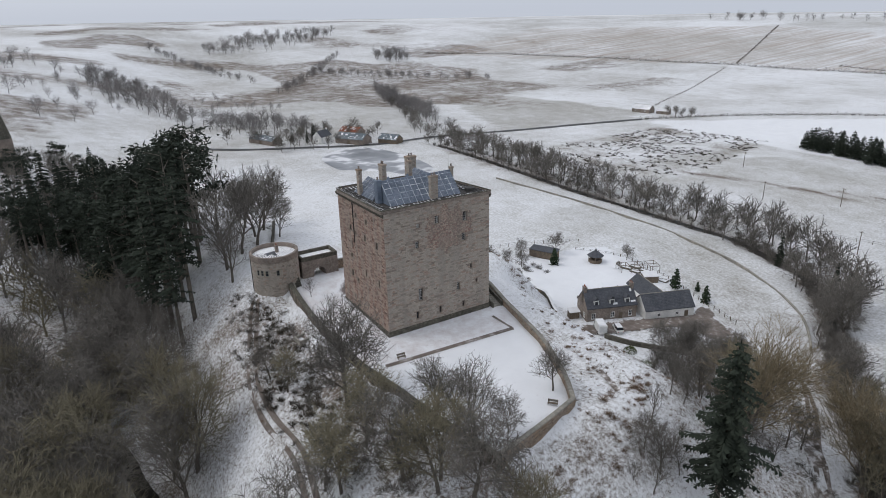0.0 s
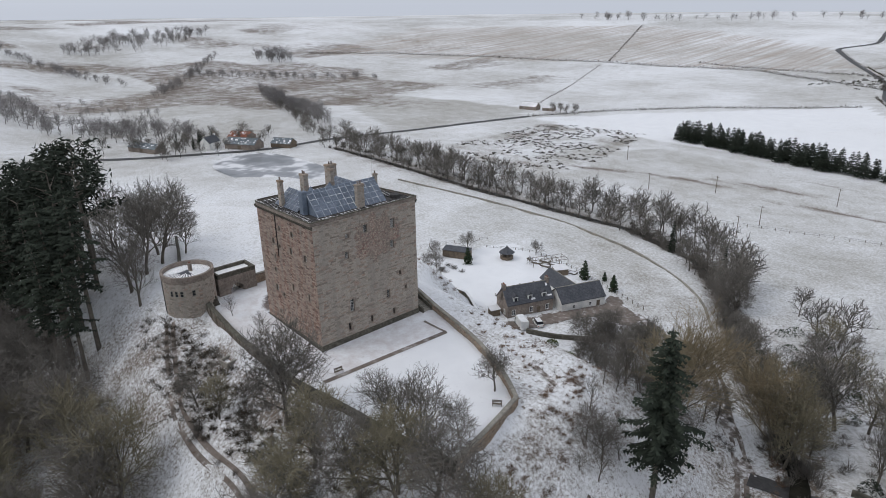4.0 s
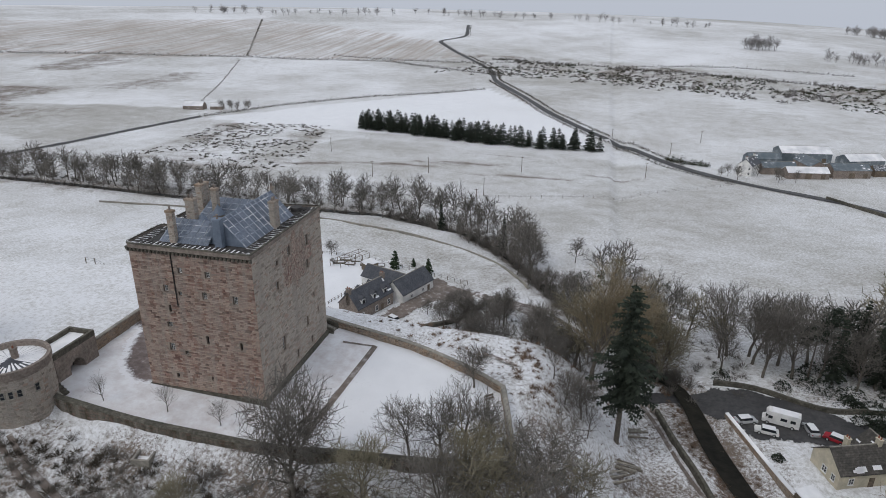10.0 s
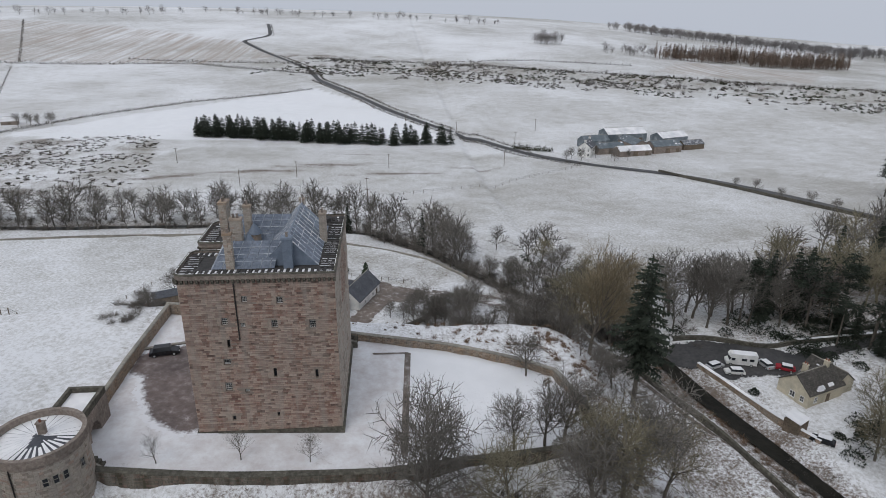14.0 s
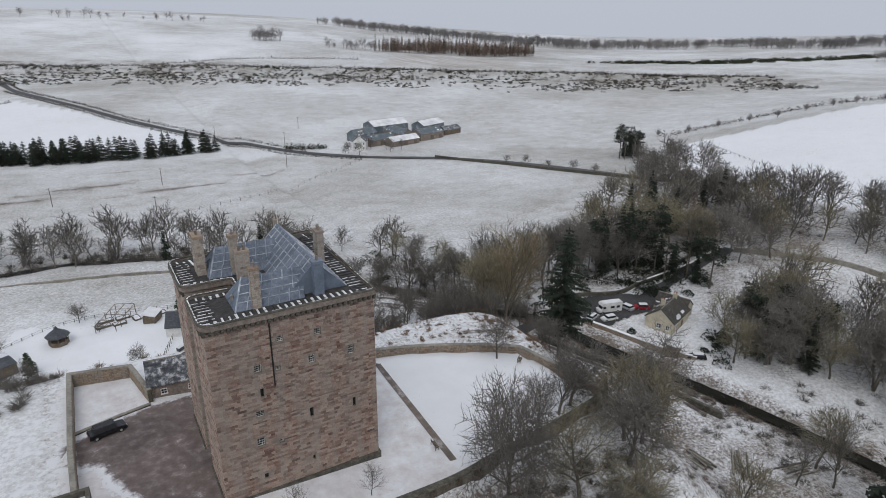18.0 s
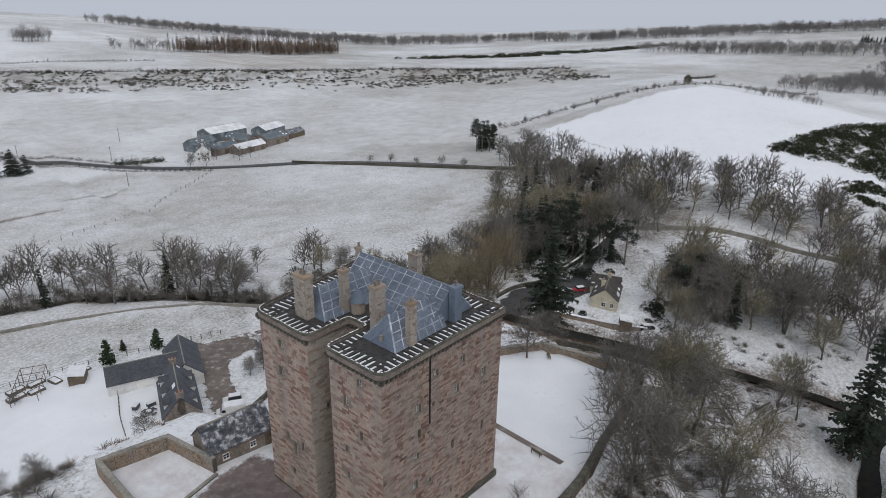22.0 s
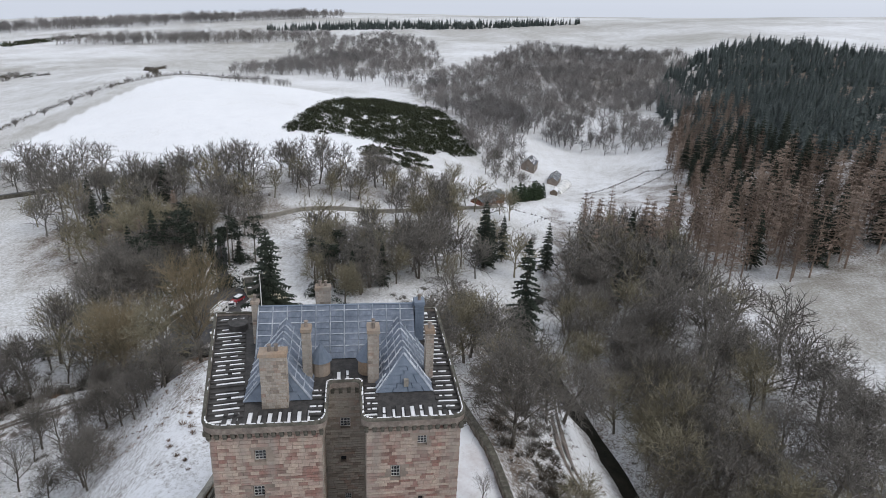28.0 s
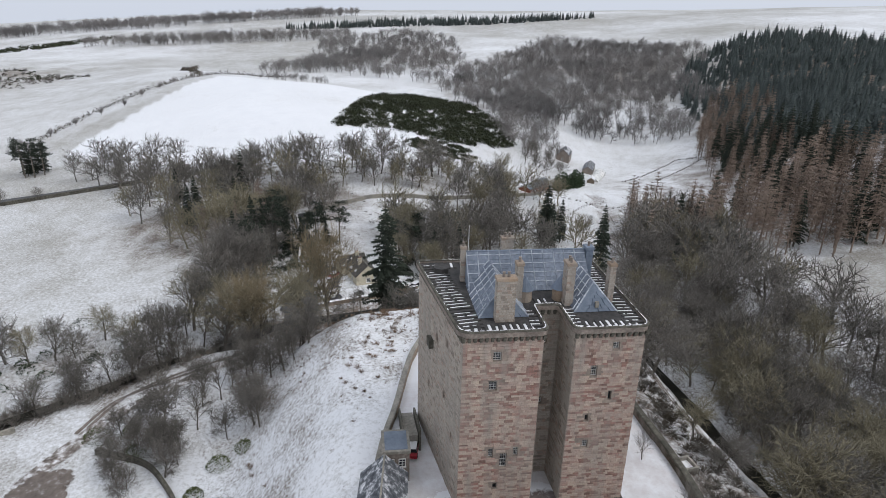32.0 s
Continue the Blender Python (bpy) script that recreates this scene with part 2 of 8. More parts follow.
def rimmed(m):
    """Snow drifted over the rim of a swept patch."""
    nt = m.node_tree
    L = nt.links.new
    b = nt.nodes["Principled BSDF"]
    old = b.inputs["Base Color"].links[0].from_socket
    at = nt.nodes.new("ShaderNodeAttribute")
    at.attribute_name = "rim"
    geo = nt.nodes.new("ShaderNodeNewGeometry")
    n = node(nt, "ShaderNodeTexNoise", Scale=1.1, Detail=8.0, Roughness=0.7)
    L(geo.outputs["Position"], n.inputs["Vector"])
    k = nt.nodes.new("ShaderNodeMath")
    k.operation = "SUBTRACT"
    L(n.outputs[0], k.inputs[0])
    L(at.outputs["Fac"], k.inputs[1])
    g = nt.nodes.new("ShaderNodeMath")
    g.operation, g.use_clamp, g.inputs[1].default_value = "MULTIPLY", True, 4.0
    L(k.outputs[0], g.inputs[0])
    mix = nt.nodes.new("ShaderNodeMixRGB")
    mix.inputs[2].default_value = (0.8, 0.8, 0.82, 1)
    L(g.outputs[0], mix.inputs[0])
    L(old, mix.inputs[1])
    L(mix.outputs[0], b.inputs["Base Color"])
    return m


GRAVEL = material("damp_red_gravel", [(0.3, (0.13, 0.102, 0.096)), (0.52, (0.185, 0.152, 0.144)), (0.64, (0.27, 0.235, 0.228)), (0.72, (0.6, 0.58, 0.58))], scale=0.7, detail=8, bump=0.4)
rimmed(GRAVEL)
SNOWTRACK = material("slushy_track", [(0.38, (0.1, 0.08, 0.065)), (0.5, (0.3, 0.27, 0.25)), (0.6, (0.72, 0.72, 0.73))], scale=0.8, detail=8, rough=0.7, bump=0.5, bump_scale=3)
WATER = material("dark_stream_water", [(0.3, (0.012, 0.012, 0.01)), (0.7, (0.03, 0.028, 0.022))], scale=0.5, rough=0.3, bump=0.6, bump_scale=1.5, spec=0.04)
ICE = material("frozen_pond", [(0.35, (0.13, 0.14, 0.15)), (0.48, (0.24, 0.25, 0.27)), (0.55, (0.7, 0.71, 0.73))], scale=0.035, detail=3, rough=0.3, bump=0)
WHITE = material("white_paint", [(0.3, (0.68, 0.68, 0.66)), (0.7, (0.8, 0.8, 0.78))], scale=2, rough=0.6, bump=0.1)
CREAM = material("cream_harling", [(0.3, (0.48, 0.44, 0.34)), (0.7, (0.6, 0.55, 0.43))], scale=2, bump=0.3)
BLACK = material("black_gloss_paint", [(0.3, (0.012, 0.012, 0.014)), (0.7, (0.03, 0.03, 0.034))], scale=2, rough=0.25, bump=0)
REDP = material("red_paint", [(0.3, (0.3, 0.02, 0.03)), (0.7, (0.42, 0.035, 0.05))], scale=2, rough=0.4, bump=0)
SILVER = material("silver_paint", [(0.3, (0.42, 0.43, 0.44)), (0.7, (0.55, 0.56, 0.57))], scale=2, rough=0.35, bump=0)
RUBBER = material("tyre_rubber", [(0.3, (0.015, 0.015, 0.015)), (0.7, (0.03, 0.03, 0.03))], scale=6, bump=0.1)
GLASS = material("dark_window_glass", [(0.3, (0.02, 0.023, 0.028)), (0.7, (0.045, 0.05, 0.058))], scale=1, rough=0.08, bump=0, spec=0.8)
TIN = material("corrugated_sheet", [(0.3, (0.1, 0.13, 0.15)), (0.55, (0.17, 0.2, 0.22)), (0.72, (0.5, 0.52, 0.54))], scale=0.25, rough=0.5, bump=0.2)
RUST = material("rusty_red_roof", [(0.3, (0.2, 0.07, 0.04)), (0.7, (0.38, 0.15, 0.1))], scale=0.5, bump=0.2)
WOOD = material("weathered_timber", [(0.3, (0.11, 0.085, 0.06)), (0.7, (0.22, 0.18, 0.14))], scale=3, bump=0.4)
BRICK = material("brown_harled_stone", [(0.3, (0.17, 0.14, 0.12)), (0.5, (0.25, 0.21, 0.18)), (0.7, (0.34, 0.3, 0.265))], scale=2.6, bump=0.5)
IRON = material("cast_iron_pipe", [(0.3, (0.02, 0.02, 0.02)), (0.7, (0.045, 0.04, 0.038))], scale=4, rough=0.6)

# ---- mesh helpers ----


class Build:
    """Vertices and faces of one mesh."""

    def __init__(self):
        self.v, self.f = [], []

    def face(self, *pts):
        n = len(self.v)
        self.v += pts
        self.f.append(tuple(range(n, n + len(pts))))

    def prism(self, poly, z0, z1, cap=True):
        n, k = len(self.v), len(poly)
        self.v += [(x, y, z0) for x, y in poly] + [(x, y, z1) for x, y in poly]
        self.f += [(n + i, n + (i + 1) % k, n + k + (i + 1) % k, n + k + i) for i in range(k)]
        if cap:
            self.f += [tuple(range(n + k, n + 2 * k)), tuple(range(n + k - 1, n - 1, -1))]

    def box(self, x0, x1, y0, y1, z0, z1):
        self.prism([(x0, y0), (x1, y0), (x1, y1), (x0, y1)], z0, z1)

    def slab(self, cx, cy, sx, sy, z0, z1, turn=0.0, inset=0.0):
        c, s = math.cos(turn), math.sin(turn)
        def ring(a, b, z):
            return [(cx + u * c - v * s, cy + u * s + v * c, z) for u, v in ((-a, -b), (a, -b), (a, b), (-a, b))]
        n = len(self.v)
        self.v += ring(sx / 2, sy / 2, z0) + ring(sx / 2 - inset, sy / 2 - inset, z1)
        self.f += [(n + i, n + (i + 1) % 4, n + 4 + (i + 1) % 4, n + 4 + i) for i in range(4)]
        self.f += [(n + 4, n + 5, n + 6, n + 7), (n + 3, n + 2, n + 1, n)]

    def tube(self, p, q, r0, r1, k=6, cap=False):
        p, q = Vector(p), Vector(q)
        d = (q - p).normalized()
        a = d.orthogonal().normalized()
        b = d.cross(a)
        n = len(self.v)
        for c, r in ((p, r0), (q, r1)):
            for i in range(k):
                t = 2 * math.pi * i / k
                self.v.append(tuple(c + a * (r * math.cos(t)) + b * (r * math.sin(t))))
        self.f += [(n + i, n + (i + 1) % k, n + k + (i + 1) % k, n + k + i) for i in range(k)]
        if cap:
            self.f += [tuple(range(n + k, n + 2 * k)), tuple(range(n + k - 1, n - 1, -1))]

    def spike(self, p, q, r):
        """A twig: a thin three-sided cone."""
        d = (q - p).normalized()
        a = d.orthogonal() * r
        a = a.normalized() * r
        b = d.cross(a)
        n = len(self.v)
        self.v += [tuple(p + a), tuple(p - a * 0.5 + b * 0.87), tuple(p - a * 0.5 - b * 0.87), tuple(q)]
        self.f += [(n, n + 1, n + 3), (n + 1, n + 2, n + 3), (n + 2, n, n + 3)]

    def blade(self, p, q, r):
        """The thinnest twigs: one slim sliver each."""
        a = (q - p).cross(Vector((0.3, 0.5, 0.81))).normalized() * r
        n = len(self.v)
        self.v += [tuple(p + a), tuple(p - a), tuple(q)]
        self.f.append((n, n + 1, n + 2))

    def cone(self, cx, cy, z0, z1, r0, r1=0.0, k=16):
        self.tube((cx, cy, z0), (cx, cy, z1), r0, max(r1, 0.01), k, True)

    def gable(self, x0, x1, y0, y1, z0, z1, axis="x", hip0=0.0, hip1=0.0, t=0.0):
        """Pitched roof; hip0 and hip1 draw in the ridge's ends."""
        if axis == "x":
            m = (y0 + y1) / 2
            P = [(x0, y0, z0), (x1, y0, z0), (x1, y1, z0), (x0, y1, z0), (x0 + hip0, m, z1), (x1 - hip1, m, z1)]
            F = [(0, 1, 5, 4), (2, 3, 4, 5), (3, 0, 4), (1, 2, 5), (3, 2, 1, 0)]
        else:
            m = (x0 + x1) / 2
            P = [(x0, y0, z0), (x1, y0, z0), (x1, y1, z0), (x0, y1, z0), (m, y0 + hip0, z1), (m, y1 - hip1, z1)]
            F = [(1, 2, 5, 4), (3, 0, 4, 5), (0, 1, 4), (2, 3, 5), (3, 2, 1, 0)]
        n = len(self.v)
        self.v += P
        self.f += [tuple(n + i for i in f) for f in F]

    def mesh(self, name, mat):
        me = bpy.data.meshes.new(name)
        me.from_pydata(self.v, [], self.f)
        me.materials.append(mat)
        me.update()
        return me

    def ob(self, name, mat, parent=None, label="", smooth=False):
        me = self.mesh(name, mat)
        if smooth:
            me.shade_smooth()
        o = new(name, me)
        o.parent = parent
        return tagged(o, label)


def thing(name, label, category, group="", kind="", at=(0, 0, 0), turn=0.0):
    e = new(name)
    e.matrix_basis = pose(*at, 0, 0, turn)
    return tagged(e, label, category, group, kind)


# ---- lie of the land ----


def sm(a, b, v):
    t = np.clip((v - a) / (b - a), 0, 1)
    return t * t * (3 - 2 * t)


def gs(x, y, cx, cy, rx, ry, turn=0.0):
    c, s = math.cos(radians(turn)), math.sin(radians(turn))
    u, v = (x - cx) * c + (y - cy) * s, -(x - cx) * s + (y - cy) * c
    return np.exp(-((u / rx) ** 2 + (v / ry) ** 2))


def crest(az):
    """Height of the skyline hills by compass bearing."""
    def b(c, w, h):
        return h * np.exp(-(((az - c + 180) % 360 - 180) / w) ** 2)
    return 12 + b(125, 50, 22) + b(45, 26, -62) + b(180, 30, 22) + b(-60, 45, 62) + b(250, 50, 40) + b(0, 14, 6)


def away(x, y, poly):
    """Distance from a line of points."""
    best = np.full(np.shape(x), 1e9)
    for (ax, ay), (bx, by) in zip(poly, poly[1:]):
        t = np.clip(((x - ax) * (bx - ax) + (y - ay) * (by - ay)) / ((bx - ax) ** 2 + (by - ay) ** 2), 0, 1)
        best = np.minimum(best, np.hypot(x - ax - t * (bx - ax), y - ay - t * (by - ay)))
    return best


def inside(x, y, poly):
    r = np.zeros(np.shape(x), bool)
    for (ax, ay), (bx, by) in zip(poly, poly[1:] + poly[:1]):
        r ^= ((ay > y) != (by > y)) & (x < (bx - ax) * (y - ay) / (by - ay + 1e-9) + ax)
    return r


NORTH_BURN = [(-250, 158), (-190, 156), (-110, 150), (-30, 150), (5, 134), (24, 112), (36, 90), (46, 73), (60, 57), (72, 40), (75, 22), (81, 5), (88, -15), (96, -40)]
SOUTH_BURN = [(-140, -92), (-70, -72), (-25, -58), (10, -53), (36, -50), (62, -50), (96, -45), (112, -60), (150, -80), (230, -100)]


LATTICE = {}


def value_noise(x, y, scale, seed):
    """Smooth value noise on a lattice."""
    if seed not in LATTICE:
        LATTICE[seed] = np.random.RandomState(seed).rand(256, 256)
    t = LATTICE[seed]
    u, v = x * scale, y * scale
    i, j = np.floor(u).astype(int), np.floor(v).astype(int)
    fu, fv = u - i, v - j
    fu, fv = fu * fu * (3 - 2 * fu), fv * fv * (3 - 2 * fv)
    def g(a, b):
        return t[a % 256, b % 256]
    return (g(i, j) * (1 - fu) + g(i + 1, j) * fu) * (1 - fv) + (g(i, j + 1) * (1 - fu) + g(i + 1, j + 1) * fu) * fv


RAIL = [(-80, 760), (44, 733), (191, 668), (349, 578), (511, 471), (640, 360)]


def height(x, y):
    x, y = np.asarray(x, float), np.asarray(y, float)
    r, az = np.hypot(x, y), np.degrees(np.arctan2(y, x))
    z = -23 - 10 * gs(x, y, 110, 320, 300, 150) + 5 * gs(x, y, 0, 60, 200, 90)
    z = z - 3 * gs(x, y, 40, -62, 110, 24) - 10 * gs(x, y, 300, -140, 160, 60, -25)
    z = z + 22 * gs(x, y, 430, 125, 230, 95, 25) + 6 * gs(x, y, 210, 15, 50, 40)
    z = z + 9 * gs(x, y, 405, 28, 75, 62) + 17 * gs(x, y, 790, -235, 240, 190) - 8 * gs(x, y, 300, -130, 90, 50, -25)
    z = z + 38 * sm(75, 300, -y - 0.3 * x)
    z = z + (crest(az) - z) * sm(560, 1500, r)
    dx = np.maximum(x - 41, 0) / 23 + np.maximum(-44 - x, 0) / 170
    dy = np.maximum(y - 19 - 8 * sm(8, 16, -x), 0) / 26 + np.maximum(-20.5 - y, 0) / 35
    m = 1 - sm(0, 1, np.hypot(dx, dy))
    z = z * (1 - m) + (0.2 - 0.045 * np.clip(x, -25, 45)) * m
    south = np.interp(x, [-25.6, -9, 11, 20, 31, 42.2], [-20.2, -21.6, -21.2, -19.2, -17.6, -15.0]) - y
    east = x - np.interp(y, [-14.4, 3.2], [42.8, 38.8]) - 20 * sm(2, 8, y)
    drop = np.maximum(south, east)
    z = z - 1.9 * sm(0.0, 1.0, drop) * sm(15, 5, drop) * sm(-27, -23, x)
    z = z - 1.8 * np.exp(-(away(x, y, NORTH_BURN) / 4.0) ** 2) - 2.2 * np.exp(-(away(x, y, SOUTH_BURN) / 4.5) ** 2)
    z = z - 0.9 * sm(1.15, 0.9, np.hypot((x + 222) / 46, (y - 98) / 27))
    z = z + (value_noise(x, y, 0.012, 5) - 0.5) * 2.2 * sm(150, 500, r)
    z = z + 5 * sm(26, 10, away(x, y, RAIL)) * (0.6 + 0.4 * value_noise(x, y, 0.01, 9))
    return z - 420 * sm(2000, 4600, r)


def land(x, y):
    return float(height(x, y))

# ---- ground: one sheet to the skyline ----


def grid_line(n, near, far):
    u = np.linspace(-1, 1, n)
    a = 5.2
    return np.sinh(a * u) / math.sinh(a) * (far - near * 1.0) + near * u


GX = grid_line(401, 190, 4700) + 10
GY = grid_line(401, 190, 4700) + 20


COURT = [(-31, 25.5), (-24, 25.5), (-20, 15.5), (0, 14.5), (12, 13.5), (22, 11.0), (31, 7), (38, 2.5), (42, -13), (34, -16), (22, -18), (12, -20.5), (-8, -20.5), (-22, -19.5), (-30, -12), (-31, 0)]
FAR_HEDGE = [(-780, 470), (-694, 563), (-559, 634), (-402, 688), (-220, 722), (-71, 658)]
NORTH_ROAD = [(-202, 1152), (-175, 1010), (-205, 930), (-135, 800), (-78, 690), (-62, 610), (7, 448), (45, 384), (73, 346), (94, 304), (126, 270), (167, 240), (186, 205), (200, 150), (206, 110)]
COTTAGE_HEDGE = [(-240, 338), (-213, 394), (-154, 466), (-62, 545)]
WEST_ROAD = [(-330, 20), (-304, 45), (-286, 84), (-266, 123), (-272, 160), (-262, 218), (-254, 279), (-240, 338)]
LANE = [(16, 76), (35, 67), (52, 50), (64, 36), (73, 38), (84, 38), (98, 30), (112, 34), (130, 38), (150, 41)]


FOREST_FLOOR = ((560, -175, 200, 84, -22), (610, -230, 190, 120, -20), (420, -105, 90, 26, -15), (470, -420, 270, 120, -25), (330, -275, 165, 62, -20), (165, -118, 60, 30, -30), (205, -165, 66, 28, -25), (760, -60, 170, 64, 10), (-62, -72, 74, 30, 12), (-120, -48, 56, 18, 5), (152, 66, 42, 38, 30))


MARSH = ((-22, 268, 34, 5, 8), (20, 246, 40, 4, 6), (-60, 250, 30, 4, 10), (60, 262, 24, 4, -5), (-100, 235, 26, 5, 20), (0, 300, 40, 3, 3))


def build_ground():
    X, Y = np.meshgrid(GX, GY, indexing="ij")
    x, y = X.ravel(), Y.ravel()
    near = sm(260, 90, np.hypot(x, y))
    court = sm(-1.5, 1.0, np.where(inside(x, y, COURT), 1, -1) * away(x, y, COURT + COURT[:1]))
    bump = (value_noise(x, y, 0.35, 3) - 0.5) * 0.5 + (value_noise(x, y, 0.09, 4) - 0.5) * 1.1
    made = np.maximum(sm(7, 3, away(x, y, LANE)), np.maximum(sm(22, 16, np.hypot((x - 89) / 1.3, (y - 32) * 1.5)), sm(20, 14, np.hypot(x - 8, y - 64))))
    z = height(x, y) + bump * near * (1 - court) * (1 - made)
    rail = away(x, y, RAIL)
    # how much grass, leaf litter and ploughed earth shows through the snow
    grass = 0.56 + 0.24 * (value_noise(x, y, 0.03, 6) - 0.5) + 0.5 * (value_noise(x, y, 0.006, 7) - 0.5)
    meadow = sm(-20, 25, np.where(inside(x, y, [(-170, 165), (20, 150), (80, 100), (190, 130), (190, 190), (150, 245), (80, 300), (20, 315), (-110, 315), (-150, 230)]), 1, -1) * 30)
    grass = np.where(meadow > 0.5, 0.7 + 0.3 * (value_noise(x, y, 0.03, 8) - 0.5), grass)
    green = inside(x, y, [(-340, 250), (-265, 225), (-240, 330), (-262, 366), (-420, 345), (-470, 300)])
    grass = np.where(green, 0.85, grass)
    moor = inside(x, y, [(-150, 195), (-205, 215), (-215, 330), (-140, 350), (-105, 215)])
    grass = np.where(moor, 0.35 + 0.6 * value_noise(x, y, 0.045, 11), grass)
    bank = sm(110, 60, rail)
    grass = np.maximum(grass, bank * (0.45 + 0.6 * value_noise(x, y, 0.05, 12)))
    whites = inside(x, y, [(-235, 340), (-62, 555), (10, 440), (55, 345), (-110, 335), (-200, 330)]) | inside(x, y, [(198, 6), (250, -12), (290, -40), (345, -60), (420, 0), (455, 124), (300, 166), (268, 170), (226, 122)])
    pinkish = inside(x, y, [(119, 540), (292, 421), (425, 337), (560, 292), (424, 151), (326, 180), (260, 189), (193, 281), (172, 392), (89, 373), (60, 420)]) | inside(x, y, [(229, 654), (349, 866), (494, 828), (335, 574)])
    grass = grass + 0.14 * sm(420, 700, np.hypot(x, y)) * sm(200, 500, x)
    grass = np.where(pinkish, 0.6 + 0.1 * value_noise(x, y, 0.02, 14), grass)
    grass = np.where(whites, 0.1 + 0.1 * value_noise(x, y, 0.02, 13), grass)
    litter = 0.34 * sm(185, 120, np.hypot(x - 30, y + 10)) * (1 - sm(-4, 4, np.where(inside(x, y, [(-260, 165), (-40, 152), (12, 132), (48, 96), (60, 72), (48, 66), (20, 90), (-40, 40), (-34, 20), (-34, -10), (-60, -16), (-120, -14), (-300, -20), (-420, 60)]), 6, -6))) * (0.55 + 0.9 * value_noise(x, y, 0.05, 21))
    litter = np.where(x > 88, litter * 0.55, litter)
    for cx, cy, rx, ry, a in ((186, 0, 16, 50, 0.5), (178, 70, 36, 40, 0.55), (55, -22, 40, 22, 0.56), (62, 20, 26, 34, 0.46), (-5, -34, 60, 15, 0.52), (6, -25, 34, 6, 0.62), (66, 0, 13, 24, 0.6), (82, 0, 9, 20, 0.62), (40, -75, 90, 28, 0.56), (42, 34, 34, 22, 0.52), (-70, -65, 90, 32, 0.6), (150, 55, 55, 55, 0.62), (125, -10, 35, 30, 0.38),
                              (30, 90, 60, 22, 0.35), (10, 36, 45, 13, 0.54), (200, -190, 130, 90, 0.6), (150, -260, 220, 110, 0.6), (-150, 152, 130, 12, 0.5), (640, -240, 180, 120, 0.6), (480, -90, 130, 60, 0.5)):
        litter = np.maximum(litter, a * np.exp(-(((x - cx) / rx) ** 2 + ((y - cy) / ry) ** 2) ** 2))
    litter = np.maximum(litter, 0.7 * sm(8, 3, away(x, y, NORTH_BURN[8:])))
    for burn in (NORTH_BURN, SOUTH_BURN):
        litter = np.maximum(litter, 0.62 * sm(8, 3, away(x, y, burn)))
    west = sm(-260, -420, x) * sm(0.4, 0.62, value_noise(x, y, 0.013, 15)) * sm(900, 500, y)
    litter = np.maximum(litter, 0.62 * west)
    for cx, cy, rx, ry, tn in FOREST_FLOOR:
        litter = np.maximum(litter, (0.95 if (cx, cy) in ((470, -420), (330, -275)) else 0.5) * np.exp(-(-np.log(gs(x, y, cx, cy, rx, ry, tn) + 1e-12)) ** 2))
    litter = np.maximum(litter, 0.6 * sm(95, 60, rail) * value_noise(x, y, 0.06, 23))
    litter = np.where(moor, np.maximum(litter, 0.2 + 0.4 * value_noise(x, y, 0.05, 22)), litter)
    litter = np.maximum(litter, 0.62 * np.exp(-(((x - 20) / 60) ** 2 + ((y + 66) / 13) ** 2) ** 2))
    litter = np.maximum(litter, 0.55 * np.exp(-(((x - 108) / 24) ** 2 + ((y - 48) / 18) ** 2) ** 2))
    garden = inside(x, y, [(-50, 50), (-30, 48), (-8, 50), (-2, 64), (-12, 88), (-45, 95)])
    rough = inside(x, y, [(104, -116), (118, -185), (100, -240), (20, -220), (50, -130), (80, -118)])
    grass = np.where(rough, 0.95, grass)
    litter, grass = np.where(garden, 0, litter), np.where(garden, 0.08, grass)
    strip = inside(x, y, [(-90, 138), (-10, 121), (30, 90), (22, 74), (-30, 104), (-90, 112)])
    grass = np.where(strip, 0.72, grass)
    litter = litter * (1 - 0.65 * gs(x, y, 52, -41, 46, 7, -10))
    for cx, cy, rx, ry, tn in MARSH:
        litter = np.maximum(litter, 0.75 * gs(x, y, cx, cy, rx, ry, tn))
    litter = litter * (1 - court)
    grass = grass * (1 - court)
    plough = inside(x, y, [(-780, 480), (-402, 696), (-190, 730), (-135, 800), (-205, 930), (-340, 1010), (-578, 1066), (-900, 800)]) | inside(x, y, [(330, 690), (480, 600), (600, 760), (430, 830)])
    n = len(GX)
    idx = np.arange(n * n).reshape(n, n)
    quads = np.stack([idx[:-1, :-1], idx[1:, :-1], idx[1:, 1:], idx[:-1, 1:]], -1).reshape(-1, 4)
    me = bpy.data.meshes.new("ground")
    me.from_pydata(np.stack([x, y, z], 1).tolist(), [], quads.tolist())
    for key, val in (("grass", grass), ("litter", litter), ("plough", plough.astype(float)), ("trodden", court * sm(14.5, 13, x))):
        at = me.attributes.new(key, "FLOAT", "POINT")
        at.data.foreach_set("value", np.ascontiguousarray(val, dtype=np.float32))
    me.shade_smooth()
    m = bpy.data.materials.new("snowy_ground")
    m.use_nodes = True
    nt = m.node_tree
    L = nt.links.new
    b = nt.nodes["Principled BSDF"]
    b.inputs["Roughness"].default_value, b.inputs["Specular IOR Level"].default_value = 0.85, 0.2
    geo = nt.nodes.new("ShaderNodeNewGeometry")
    def attr(k):
        a = nt.nodes.new("ShaderNodeAttribute")
        a.attribute_name = k
        return a.outputs["Fac"]
    def noise_at(scale, detail, rough=0.6):
        n = node(nt, "ShaderNodeTexNoise", Scale=scale, Detail=detail, Roughness=rough)
        L(geo.outputs["Position"], n.inputs["Vector"])
        return n.outputs[0]
